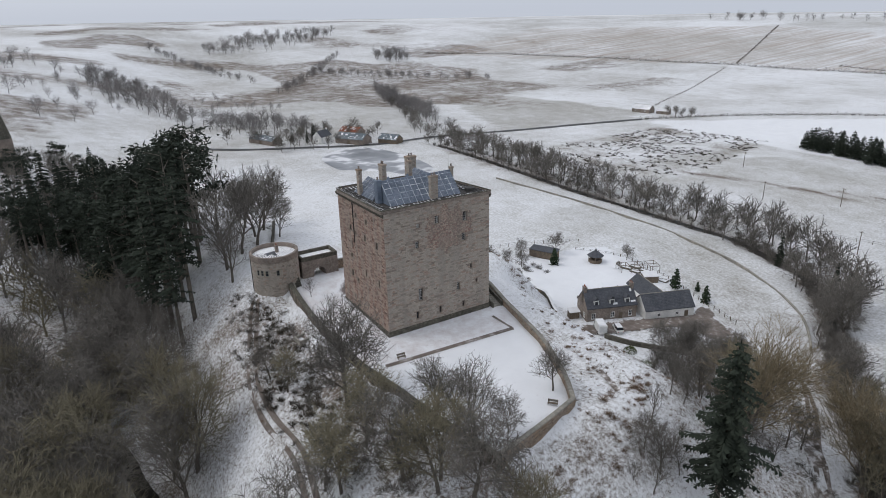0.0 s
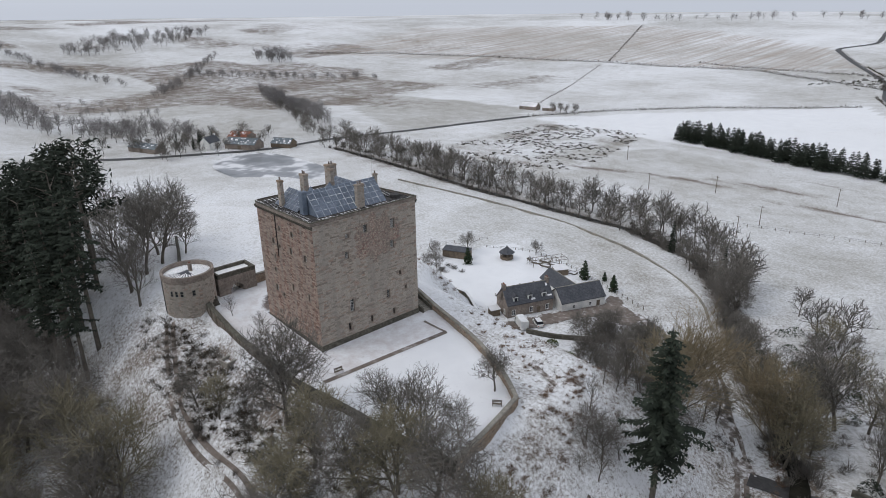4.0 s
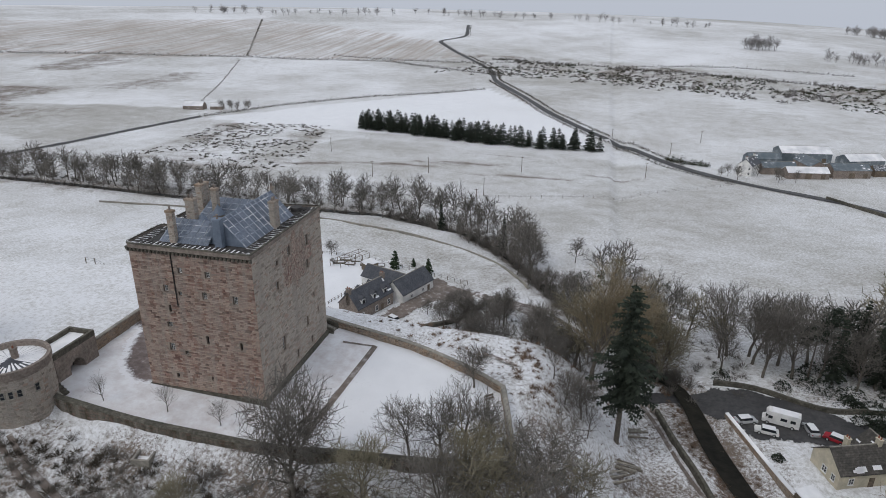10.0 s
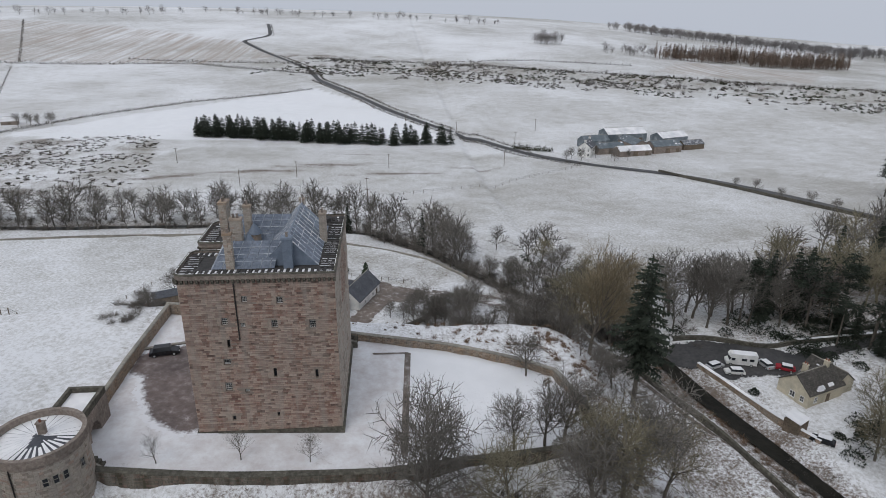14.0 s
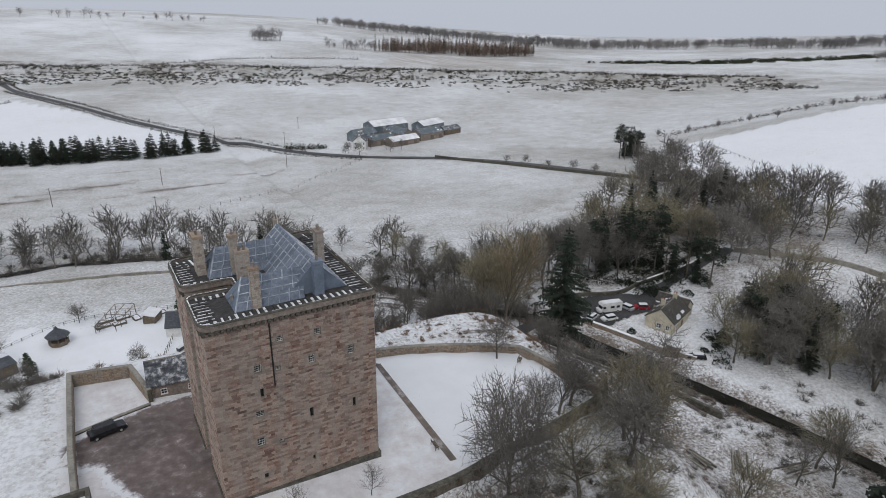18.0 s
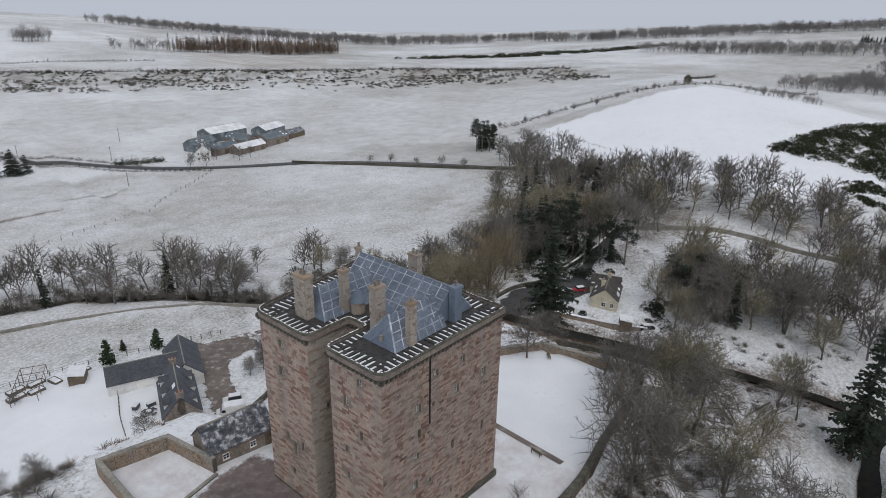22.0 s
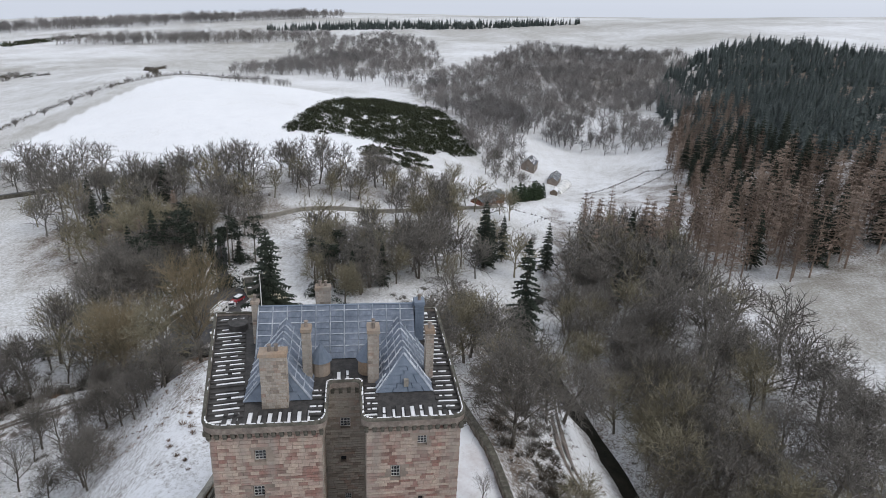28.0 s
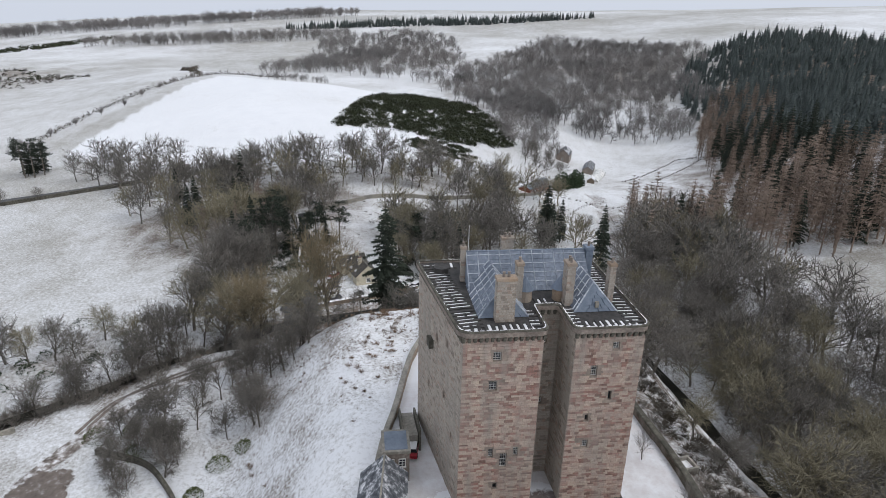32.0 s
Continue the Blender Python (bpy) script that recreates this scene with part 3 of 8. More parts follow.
    def mth(op, a, b_, c=None, clamp=False):
        n = nt.nodes.new("ShaderNodeMath")
        n.operation, n.use_clamp = op, clamp
        for i, v in enumerate((a, b_, c)):
            if v is None:
                continue
            if isinstance(v, (int, float)):
                n.inputs[i].default_value = v
            else:
                L(v, n.inputs[i])
        return n.outputs[0]
    def mixc(f, a, c):
        n = nt.nodes.new("ShaderNodeMixRGB")
        L(f, n.inputs[0])
        for i, v in ((1, a), (2, c)):
            if isinstance(v, tuple):
                n.inputs[i].default_value = (*v, 1)
            else:
                L(v, n.inputs[i])
        return n.outputs[0]
    fine = noise_at(1.9, 9.0, 0.78)
    wide = noise_at(0.11, 6.0)
    huge = noise_at(0.015, 4.0)
    tuft = noise_at(1.25, 8.0, 0.75)
    pat = mth("ADD", mth("MULTIPLY", fine, 0.62), mth("ADD", mth("MULTIPLY", wide, 0.23), mth("MULTIPLY", huge, 0.15)))
    # share of grass: the pattern passes a threshold that falls as the cover grows
    sward = mth("ADD", mth("MULTIPLY", tuft, 0.6), mth("ADD", mth("MULTIPLY", wide, 0.22), mth("MULTIPLY", huge, 0.18)))
    g = mth("MULTIPLY", mth("SUBTRACT", sward, mth("SUBTRACT", 0.568, mth("MULTIPLY", attr("grass"), 0.28))), 4.6, clamp=True)
    li = mth("MULTIPLY", mth("SUBTRACT", pat, mth("SUBTRACT", 0.61, mth("MULTIPLY", attr("litter"), 0.28))), 10.0, clamp=True)
    snow = mixc(wide, (0.72, 0.725, 0.74), (0.92, 0.925, 0.935))
    turf = mixc(huge, (0.19, 0.184, 0.135), (0.265, 0.233, 0.188))
    mould = mixc(fine, (0.055, 0.04, 0.028), (0.19, 0.135, 0.095))
    base = mixc(mth("MULTIPLY", g, 0.78), snow, turf)
    base = mixc(mth("MULTIPLY", li, 0.92), base, mould)
    mp = nt.nodes.new("ShaderNodeMapping")
    mp.inputs["Rotation"].default_value = (0, 0, radians(-22))
    mp.inputs["Scale"].default_value = (0.16, 0.004, 0.0)
    L(geo.outputs["Position"], mp.inputs[0])
    st = node(nt, "ShaderNodeTexNoise", Scale=1.0, Detail=4.0, Roughness=0.7)
    L(mp.outputs[0], st.inputs["Vector"])
    furrow = mth("MULTIPLY", mth("MULTIPLY", mth("SUBTRACT", st.outputs[0], 0.42), 5.0, clamp=True), attr("plough"))
    base = mixc(mth("MULTIPLY", furrow, 0.75), base, (0.38, 0.31, 0.255))
    tr = mth("MULTIPLY", mth("MULTIPLY", mth("SUBTRACT", noise_at(0.35, 7.0, 0.7), 0.36), 3.0, clamp=True), attr("trodden"))
    base = mixc(mth("MULTIPLY", tr, 0.55), base, (0.45, 0.37, 0.345))
    L(base, b.inputs["Base Color"])
    bp = node(nt, "ShaderNodeBump", Strength=0.55, Distance=0.25)
    L(pat, bp.inputs["Height"])
    L(bp.outputs[0], b.inputs["Normal"])
    me.materials.append(m)
    tagged(new("ground", me), "rolling farmland under thin patchy snow", "ground", kind="structure")


build_ground()


def densify(poly, step):
    out = []
    for (ax, ay), (bx, by) in zip(poly, poly[1:]):
        k = max(1, int(math.hypot(bx - ax, by - ay) / step))
        out += [(ax + (bx - ax) * i / k, ay + (by - ay) * i / k) for i in range(k)]
    out.append(poly[-1])
    if len(out) > 4:
        for _ in range(3):
            out = [out[0]] + [((a[0] + 2 * b[0] + c[0]) / 4, (a[1] + 2 * b[1] + c[1]) / 4) for a, b, c in zip(out, out[1:], out[2:])] + [out[-1]]
    return out


def sides(pts):
    """Unit normals to the left along a line."""
    out = []
    for i in range(len(pts)):
        a, b = pts[max(i - 1, 0)], pts[min(i + 1, len(pts) - 1)]
        dx, dy = b[0] - a[0], b[1] - a[1]
        d = math.hypot(dx, dy) or 1
        out.append((-dy / d, dx / d))
    return out


def ribbon(name, poly, width, mat, lift, label, category, step=4.0, level=None, skirt=0.6):
    """A strip laid along a line on the ground: a road, a path, a burn."""
    pts = densify(poly, step)
    nb = sides(pts)
    b = Build()
    for (x, y), (nx, ny) in zip(pts, nb):
        w = width / 2 * (1 + 0.18 * math.sin(x * 0.31 + y * 0.17))
        zc = land(x, y) + lift if level is None else level(x, y)
        for s in (-1, -0.5, 0, 0.5, 1):
            z = max(zc - 0.25, land(x + nx * w * s, y + ny * w * s) + lift) if level is None else zc
            b.v.append((x + nx * w * s, y + ny * w * s, z))
    for i in range(len(pts) - 1):
        for k in range(4):
            a = i * 5 + k
            b.f.append((a, a + 1, a + 6, a + 5))
    o = b.ob(name, mat, smooth=True)
    return tagged(o, label, category, kind="structure")


def burn_level(poly, drop):
    def f(x, y):
        return land(x, y) + drop
    return f


ribbon("water", NORTH_BURN[8:], 3.4, WATER, 0, "dark shallow burn below the lodge", "stream", 4, burn_level(NORTH_BURN, 0.8))
ribbon("water", NORTH_BURN[:9], 2.2, WATER, 0, "dark winding burn between bare trees", "stream", 5, burn_level(NORTH_BURN, 0.75))
ribbon("water", SOUTH_BURN[:8], 3.4, WATER, 0, "dark stream at the foot of the wooded slope", "stream", 5, burn_level(SOUTH_BURN, 0.85))
ribbon("road", NORTH_ROAD, 6.0, TARMAC, 0.35, "narrow wet country road with thawed tarmac", "road", 12)
ribbon("road", WEST_ROAD, 5.0, TARMAC, 0.3, "narrow farm road past the pond", "road", 10)
ribbon("road", LANE[:4], 3.0, SNOWTRACK, 0.14, "slushy lane between stone walls", "road", 3)
ribbon("road", LANE[3:], 3.4, TARMAC, 0.16, "wet dark lane past the lodge", "road", 3)
for off in (-0.8, 0.8):
    ribbon("wheel_rut", [(31 + off, 71 - off), (41 + off, 68 - off), (48 + off, 59), (55 + off, 47), (62 + off, 38), (66 + off, 29), (70 + off, 15), (74 + off, 4), (77 + off, -10)], 0.8, DIRT, 0.1, "dark wheel rut of the lane through snow", "track", 2)
for off in (-0.75, 0.75):
    ribbon("wheel_rut", [(-33, -24 + off), (-24.5, -28.7 + off), (-14, -32.4 + off), (-7.4, -34.8 + off), (5, -35.6 + off), (16.6, -34.4 + off), (30, -37 + off), (42, -40 + off)], 0.75, DIRT, 0.1, "dark rut of the track below the tower", "track", 2)
ribbon("path", [(-24.3, -41.4), (-17, -40), (-11, -37.5), (-7.4, -35)], 1.0, SNOWTRACK, 0.1, "muddy footpath joining the slope track", "track", 2)
ribbon("path", [(33, 14), (38, 12.6), (42, 11), (47, 9), (52.3, 5.3), (56, -2)], 0.9, SNOWTRACK, 0.1, "narrow trodden footpath round the garden bank", "track", 2)
ribbon("path", [(110, -74), (90, -75), (74, -76), (60, -80), (46, -83), (32, -89), (10, -96)], 3.0, SNOWTRACK, 0.15, "dark woodland road across the burn", "road", 3)


def pond():
    b = Build()
    pts = [(-222 + 46 * math.cos(t) * (1 + 0.08 * math.sin(3 * t)), 98 + 27 * math.sin(t) * (1 + 0.12 * math.cos(2 * t)), land(-222, 98) + 0.45) for t in np.linspace(0, 2 * math.pi, 48, endpoint=False)]
    b.face(*pts)
    tagged(b.ob("water", ICE), "half-frozen grey flood pond on the meadow", "pond", kind="structure")


pond()


def patch(name, poly, mat, lift, label, category):
    """A flat patch of other ground, its rim ragged."""
    xs, ys = [p[0] for p in poly], [p[1] for p in poly]
    b = Build()
    cell = 0.18
    gx, gy = np.arange(min(xs) - 1, max(xs) + 1, cell), np.arange(min(ys) - 1, max(ys) + 1, cell)
    X, Y = np.meshgrid(gx, gy, indexing="ij")
    rag = lambda sd: (value_noise(X, Y, 0.5, sd) - 0.5) * 1.2 + (value_noise(X, Y, 2.6, sd + 1) - 0.5) * 0.9
    hit = inside(X + rag(41), Y + rag(43), poly)
    Z = height(X, Y) + lift
    num = {}
    for i, j in zip(*np.nonzero(hit[:-1, :-1])):
        q = []
        for a, c in ((i, j), (i + 1, j), (i + 1, j + 1), (i, j + 1)):
            if (a, c) not in num:
                num[(a, c)] = len(b.v)
                b.v.append((X[a, c], Y[a, c], Z[a, c]))
            q.append(num[(a, c)])
        b.f.append(tuple(q))
    o = b.ob(name, mat)
    p = np.array(b.v)
    at = o.data.attributes.new("rim", "FLOAT", "POINT")
    at.data.foreach_set("value", np.clip(away(p[:, 0], p[:, 1], poly + poly[:1]) / 3.2, 0, 1).astype(np.float32))
    return tagged(o, label, category, kind="structure")


patch("courtyard_gravel", [(-33, 10.2), (-28.6, 11.4), (-21.4, 14.6), (-14, 15.5), (-12, 9.4), (-12, 4), (-12, -2), (-12.2, -12), (-19, -12.4), (-23.2, -9.2), (-26.4, -4), (-28.4, 2), (-33, 4.5)], GRAVEL, 0.05, "damp red-brown gravel courtyard swept of snow", "courtyard")
patch("driveway", [(-3.5, 46), (1.5, 45), (4.5, 52), (7.5, 60), (11, 66.5), (20, 68), (20.5, 74), (12, 78), (8, 82), (5.5, 81), (7.5, 75), (4, 66), (0.5, 57)], DIRT, 0.14, "brown gravel drive beside the cottage", "driveway")
patch("yard", [(70, 35), (77, 40), (84, 41), (98, 37), (106, 30), (101, 24.5), (92, 26.5), (84, 24.5), (79, 30)], TARMAC, 0.16, "dark wet yard where vehicles are parked", "yard")
walkway = Build()
walkway.face(*[(x, y, 0.2 - 0.045 * x + 0.05) for x, y in ((12.3, -16.5), (13.3, -16.6), (14.6, 10.2), (13.6, 10.6))])
walkway.face(*[(x, y, 0.2 - 0.045 * x + 0.056) for x, y in ((8, 10.2), (8.2, 9.6), (14.0, 10.0), (14.2, 10.5))])
tagged(walkway.ob("path", DIRT), "earth edge between lawn and trodden terrace", "path", kind="structure")

# ---- tower house ----
CASTLE = thing("tower_house", "massive medieval sandstone tower house with twin wings and slate roofs", "castle")
XW, XE, YS, YN_E, YN_W, ZT = -15.2, 4.34, -11.25, 11.7, 8.9, 23.95
R_N, R_S, X_REC = 0.15, -3.45, -9.4
FACES = {  # start, end (outside on the right hand side when walking), material
    "south": ((XW, YS), (XE, YS)), "east": ((XE, YS), (XE, YN_E)), "north": ((XE, YN_E), (XW, YN_W)),
    "west_north": ((XW, YN_W), (XW, R_N)), "recess_north": ((XW, R_N), (X_REC, R_N)), "recess_back": ((X_REC, R_N), (X_REC, R_S)),
    "recess_south": ((X_REC, R_S), (XW, R_S)), "west_south": ((XW, R_S), (XW, YS))}
# windows: along the face, sill height, width, height
OPEN = {
    "south": [(8.0, 20.5, 0.7, 0.9), (12.4, 20.2, 0.8, 1.0), (5.2, 17.3, 0.8, 1.1), (7.5, 16.9, 0.6, 0.7), (11.5, 16.7, 0.8, 1.2), (16.4, 16.5, 0.8, 1.3), (5.4, 14.0, 0.4, 1.2),
              (4.9, 11.4, 0.9, 0.9), (11.0, 9.3, 0.45, 1.4), (16.5, 9.0, 0.4, 1.3), (4.7, 7.4, 0.9, 1.3), (7.1, 7.0, 0.6, 0.6), (4.9, 2.6, 0.5, 0.8), (10.9, 3.0, 0.35, 0.7)],
    "east": [(7.05, 5.6, 0.95, 2.5), (15.55, 5.6, 0.75, 1.7), (6.25, 2.0, 0.5, 1.5), (11.35, 1.9, 0.45, 1.4), (16.75, 1.7, 0.5, 1.3), (6.65, 16.2, 0.8, 1.4), (6.95, 20.1, 0.7, 0.8),
             (11.0, 20.2, 0.9, 1.5), (17.2, 19.6, 0.9, 1.8), (16.95, 15.7, 0.8, 1.5), (18.6, 9.6, 0.4, 0.9), (19.9, 6.2, 0.35, 0.8)],
    "west_north": [(3.8, 20.8, 0.9, 1.2), (3.5, 17.1, 0.9, 1.3), (3.7, 8.1, 0.55, 1.3), (5.2, 6.6, 0.8, 2.0), (6.6, 8.1, 0.6, 1.3), (4.4, 3.6, 0.5, 0.8)],
    "west_south": [(4.65, 21.6, 0.8, 1.0), (2.45, 18.3, 0.75, 1.4), (4.65, 15.1, 0.4, 1.2), (2.25, 12.4, 0.4, 0.9), (2.45, 8.7, 0.7, 1.1)],
    "recess_back": [(1.8, 19.4, 0.9, 1.2), (1.6, 15.6, 0.5, 0.7), (2.0, 11.0, 0.6, 0.9)],
    "north": [(9.5, 17.8, 0.7, 1.0), (14.0, 19.5, 0.6, 0.8), (13.2, 12.0, 0.6, 1.0), (6.0, 9.0, 0.6, 1.0), (16.5, 8.5, 0.5, 1.0)],
    "recess_north": [(2.4, 14.0, 0.4, 0.8)], "recess_south": [(3.2, 12.0, 0.4, 0.8)]}
SKIN = {"south": STONE_S, "east": STONE_E, "north": STONE_E, "west_north": STONE_W, "west_south": STONE_W, "recess_north": STONE_E, "recess_back": STONE_E, "recess_south": STONE_E}
CUT_PATCH = (8.2, 18.4, 14.2, 22.9)  # weathered hollow on the east face


def strip(b, P, u0, u1, v0, v1, d0, d1):
    """A flat bar between two depths of a wall."""
    n = len(b.v)
    b.v += [P(u, d, v) for d in (d0, d1) for u, v in ((u0, v0), (u1, v0), (u1, v1), (u0, v1))]
    b.f += [(n + 4, n + 5, n + 6, n + 7)] + [(n + i, n + (i + 1) % 4, n + 4 + (i + 1) % 4, n + 4 + i) for i in range(4)]


def casing(b, P, u0, u1, v0, v1, t, d0, d1):
    """A rectangular frame in one piece."""
    n = len(b.v)
    for d in (d0, d1):
        for k in (0, t):
            b.v += [P(u, d, v) for u, v in ((u0 + k, v0 + k), (u1 - k, v0 + k), (u1 - k, v1 - k), (u0 + k, v1 - k))]
    for i in range(4):
        j = (i + 1) % 4
        b.f += [(n + 8 + i, n + 8 + j, n + 12 + j, n + 12 + i), (n + i, n + j, n + 8 + j, n + 8 + i), (n + 4 + j, n + 4 + i, n + 12 + i, n + 12 + j)]


def facade(key):
    (ax, ay), (bx, by) = FACES[key]
    L = math.hypot(bx - ax, by - ay)
    ux, uy = (bx - ax) / L, (by - ay) / L
    nx, ny = uy, -ux
    holes = [(u - w / 2, u + w / 2, z, z + h) for u, z, w, h in OPEN.get(key, [])]
    def P(u, d, z):
        return (ax + ux * u + nx * d, ay + uy * u + ny * d, z)
    us = sorted({0, L, *[v for h in holes for v in h[:2]]})
    zs = sorted({-1.0, ZT, *[v for h in holes for v in h[2:]]})
    wall = Build()
    for u0, u1 in zip(us, us[1:]):
        for z0, z1 in zip(zs, zs[1:]):
            um, zm = (u0 + u1) / 2, (z0 + z1) / 2
            if not any(h[0] < um < h[1] and h[2] < zm < h[3] for h in holes):
                wall.face(P(u0, 0, z0), P(u1, 0, z0), P(u1, 0, z1), P(u0, 0, z1))
    for u0, u1, z0, z1 in holes:
        d = -0.5
        for p, q in (((u0, z0), (u1, z0)), ((u1, z0), (u1, z1)), ((u1, z1), (u0, z1)), ((u0, z1), (u0, z0))):
            wall.face(P(p[0], 0, p[1]), P(p[0], d, p[1]), P(q[0], d, q[1]), P(q[0], 0, q[1]))
    wall_ob = wall.ob("wall", MORTAR, CASTLE)
    # windows
    for u0, u1, z0, z1 in holes:
        g, f = Build(), Build()
        g.face(P(u0, -0.42, z0), P(u1, -0.42, z0), P(u1, -0.42, z1), P(u0, -0.42, z1))
        w, h = u1 - u0, z1 - z0
        t = 0.05
        casing(f, P, u0, u1, z0, z1, t, -0.40, -0.34)
        bars = []
        if w > 0.5:
            bars = [(u0 + w * k / 3 - 0.018, u0 + w * k / 3 + 0.018, z0 + t, z1 - t) for k in range(1, 3)] + [(u0 + t, u1 - t, z0 + h * k / 4 - 0.018, z0 + h * k / 4 + 0.018) for k in range(1, 4)]
        win = f.ob("window", WHITE if w > 0.5 else IRON, CASTLE, "small white barred window deep in the stone" if w > 0.5 else "narrow dark slit window")
        g.ob("pane", GLASS, win)
        for a0, a1, c0, c1 in bars:
            q = Build()
            strip(q, P, a0, a1, c0, c1, -0.40, -0.345)
            q.ob("glazing_bar", WHITE, win)
    # coursed blocks
    rnd = random.Random(sum(map(ord, key)))
    b = Build()
    rough = Build()
    loose = []
    band = key in ("west_north", "west_south")
    z = -0.6
    while z < ZT - 0.1:
        h = min(rnd.uniform(0.2, 0.37), ZT - z)
        u = 0.0
        hide = band and 19.9 < z < 22.9
        if hide:
            h = 0.36
        while u < L - 0.05:
            ln = rnd.choice((0.5, 0.7, 0.9)) if hide else rnd.uniform(0.35, 1.15)
            ln = min(ln, L - u)
            if L - u - ln < 0.25:
                ln = L - u
            if not any(hh[0] - 0.03 < u + ln and u < hh[1] + 0.03 and hh[2] - 0.03 < z + h and z < hh[3] + 0.03 for hh in holes):
                um, zm = u + ln / 2, z + h / 2
                e = ((um - 13.3) / 5.1) ** 2 + ((zm - 18.9) / (4.3 if zm < 18.9 else 4.2)) ** 2
                if key == "east" and e < 1 + 0.25 * math.sin(um * 2.1) + 0.15 * math.sin(zm * 3.3):
                    # fallen facing: ragged small rubble
                    for k in range(3):
                        s0, s1 = u + ln * k / 3, u + ln * (k + 1) / 3
                        zz = z + rnd.uniform(0, 0.1)
                        stone_at(rough, P, s0 + 0.02, s1 - 0.02, zz, zz + h * rnd.uniform(0.6, 0.9), rnd.uniform(-0.02, 0.12))
                elif hide and 0.2 < u and u + ln < L - 0.2 and ln in (0.5, 0.7, 0.9):
                    loose.append((u, ln, z))
                else:
                    stone_at(b, P, u + 0.012, u + ln - 0.012, z + 0.012, z + h - 0.012, rnd.uniform(0.02, 0.06))
            u += ln
        z += h
    tagged(b.ob("stone_facing", SKIN[key], wall_ob), "coursed sandstone blocks", kind="stuff")
    if rough.f:
        tagged(rough.ob("rubble_facing", STONE_W, wall_ob), "ragged rubble where facing has fallen", kind="stuff")
    return wall_ob, loose, P, (nx, ny), (ux, uy)


def stone_at(b, P, u0, u1, z0, z1, d):
    n = len(b.v)
    c = 0.012
    b.v += [P(u0, 0, z0), P(u1, 0, z0), P(u1, 0, z1), P(u0, 0, z1), P(u0 + c, d, z0 + c), P(u1 - c, d, z0 + c), P(u1 - c, d, z1 - c), P(u0 + c, d, z1 - c)]
    b.f += [(n + 4, n + 5, n + 6, n + 7), (n, n + 1, n + 5, n + 4), (n + 1, n + 2, n + 6, n + 5), (n + 2, n + 3, n + 7, n + 6), (n + 3, n, n + 4, n + 7)]


LOOSE = []
for key in FACES:
    w, loose, P, nrm, dr = facade(key)
    LOOSE += [(w, P(u + ln / 2, 0, z), ln, math.atan2(dr[1], dr[0])) for u, ln, z in loose]

base = Build()
for x0, x1, y0, y1 in ((XW - 0.28, XE + 0.28, YS - 0.28, YS), (XE, XE + 0.28, YS, YN_E), (XW - 0.28, XW, R_N, YN_W), (XW - 0.28, XW, YS, R_S)):
    base.box(x0, x1, y0, y1, -1.2, 0.95)
base.ob("plinth", MOSSY, CASTLE, "low projecting plinth course")

# corbels and parapet
CORB = Build()


def corbels(p, q, step=0.62):
    (ax, ay), (bx, by) = p, q
    L = math.hypot(bx - ax, by - ay)
    ux, uy = (bx - ax) / L, (by - ay) / L
    nx, ny = uy, -ux
    k = int(L / step)
    t = math.atan2(uy, ux)
    for i in range(k + 1):
        u = L * i / k
        for d, z0, z1 in ((0.12, ZT - 0.62, ZT - 0.3), (0.22, ZT - 0.3, ZT + 0.02)):
            o = CORBEL_SHAPE[d]
            c = new("corbel", o)
            c.parent = CASTLE
            c.matrix_basis = pose(ax + ux * u + nx * d, ay + uy * u + ny * d, z0, 0, 0, math.degrees(t))


CORBEL_SHAPE = {}
for d, hgt in ((0.12, 0.32), (0.22, 0.32)):
    cb = Build()
    cb.slab(0, 0, 0.3, d * 2, 0, hgt, 0, -0.02)
    CORBEL_SHAPE[d] = cb.mesh("corbel", MOSSY)
for key in ("south", "west_north", "west_south", "north", "recess_back"):
    corbels(*FACES[key])


def rounded(poly, radii, k=6):
    out = []
    for i, (p, r) in enumerate(zip(poly, radii)):
        a, b = poly[i - 1], poly[(i + 1) % len(poly)]
        if r <= 0:
            out.append(p)
            continue
        P, A, B = Vector(p), Vector(a), Vector(b)
        u, v = (A - P).normalized(), (B - P).normalized()
        s, e = P + u * r, P + v * r
        for j in range(k + 1):
            t = j / k
            out.append(tuple(s * (1 - t) ** 2 + P * (2 * t * (1 - t)) + e * t * t))
    return out


OV = 0.45
OUT = [(XW - OV, YS - OV), (XE + 0.18, YS - OV), (XE + 0.18, YN_E + OV), (XW - OV, YN_W + OV), (XW - OV, R_N - OV), (X_REC - 0.3, R_N - OV), (X_REC - 0.3, R_S + OV), (XW - OV, R_S + OV)]
RAD = [1.5, 0.4, 0.4, 1.5, 1.1, 0.6, 0.6, 1.1]


def offset(poly, d):
    """The outline drawn in by d (counter-clockwise outline)."""
    out = []
    for i, p in enumerate(poly):
        a, b = Vector(poly[i - 1]), Vector(poly[(i + 1) % len(poly)])
        P = Vector(p)
        u, v = (P - a).normalized(), (b - P).normalized()
        n1, n2 = Vector((-u.y, u.x)), Vector((-v.y, v.x))
        m = (n1 + n2) / max(0.3, 1 + n1.dot(n2))
        out.append(tuple(P + m * d))
    return out


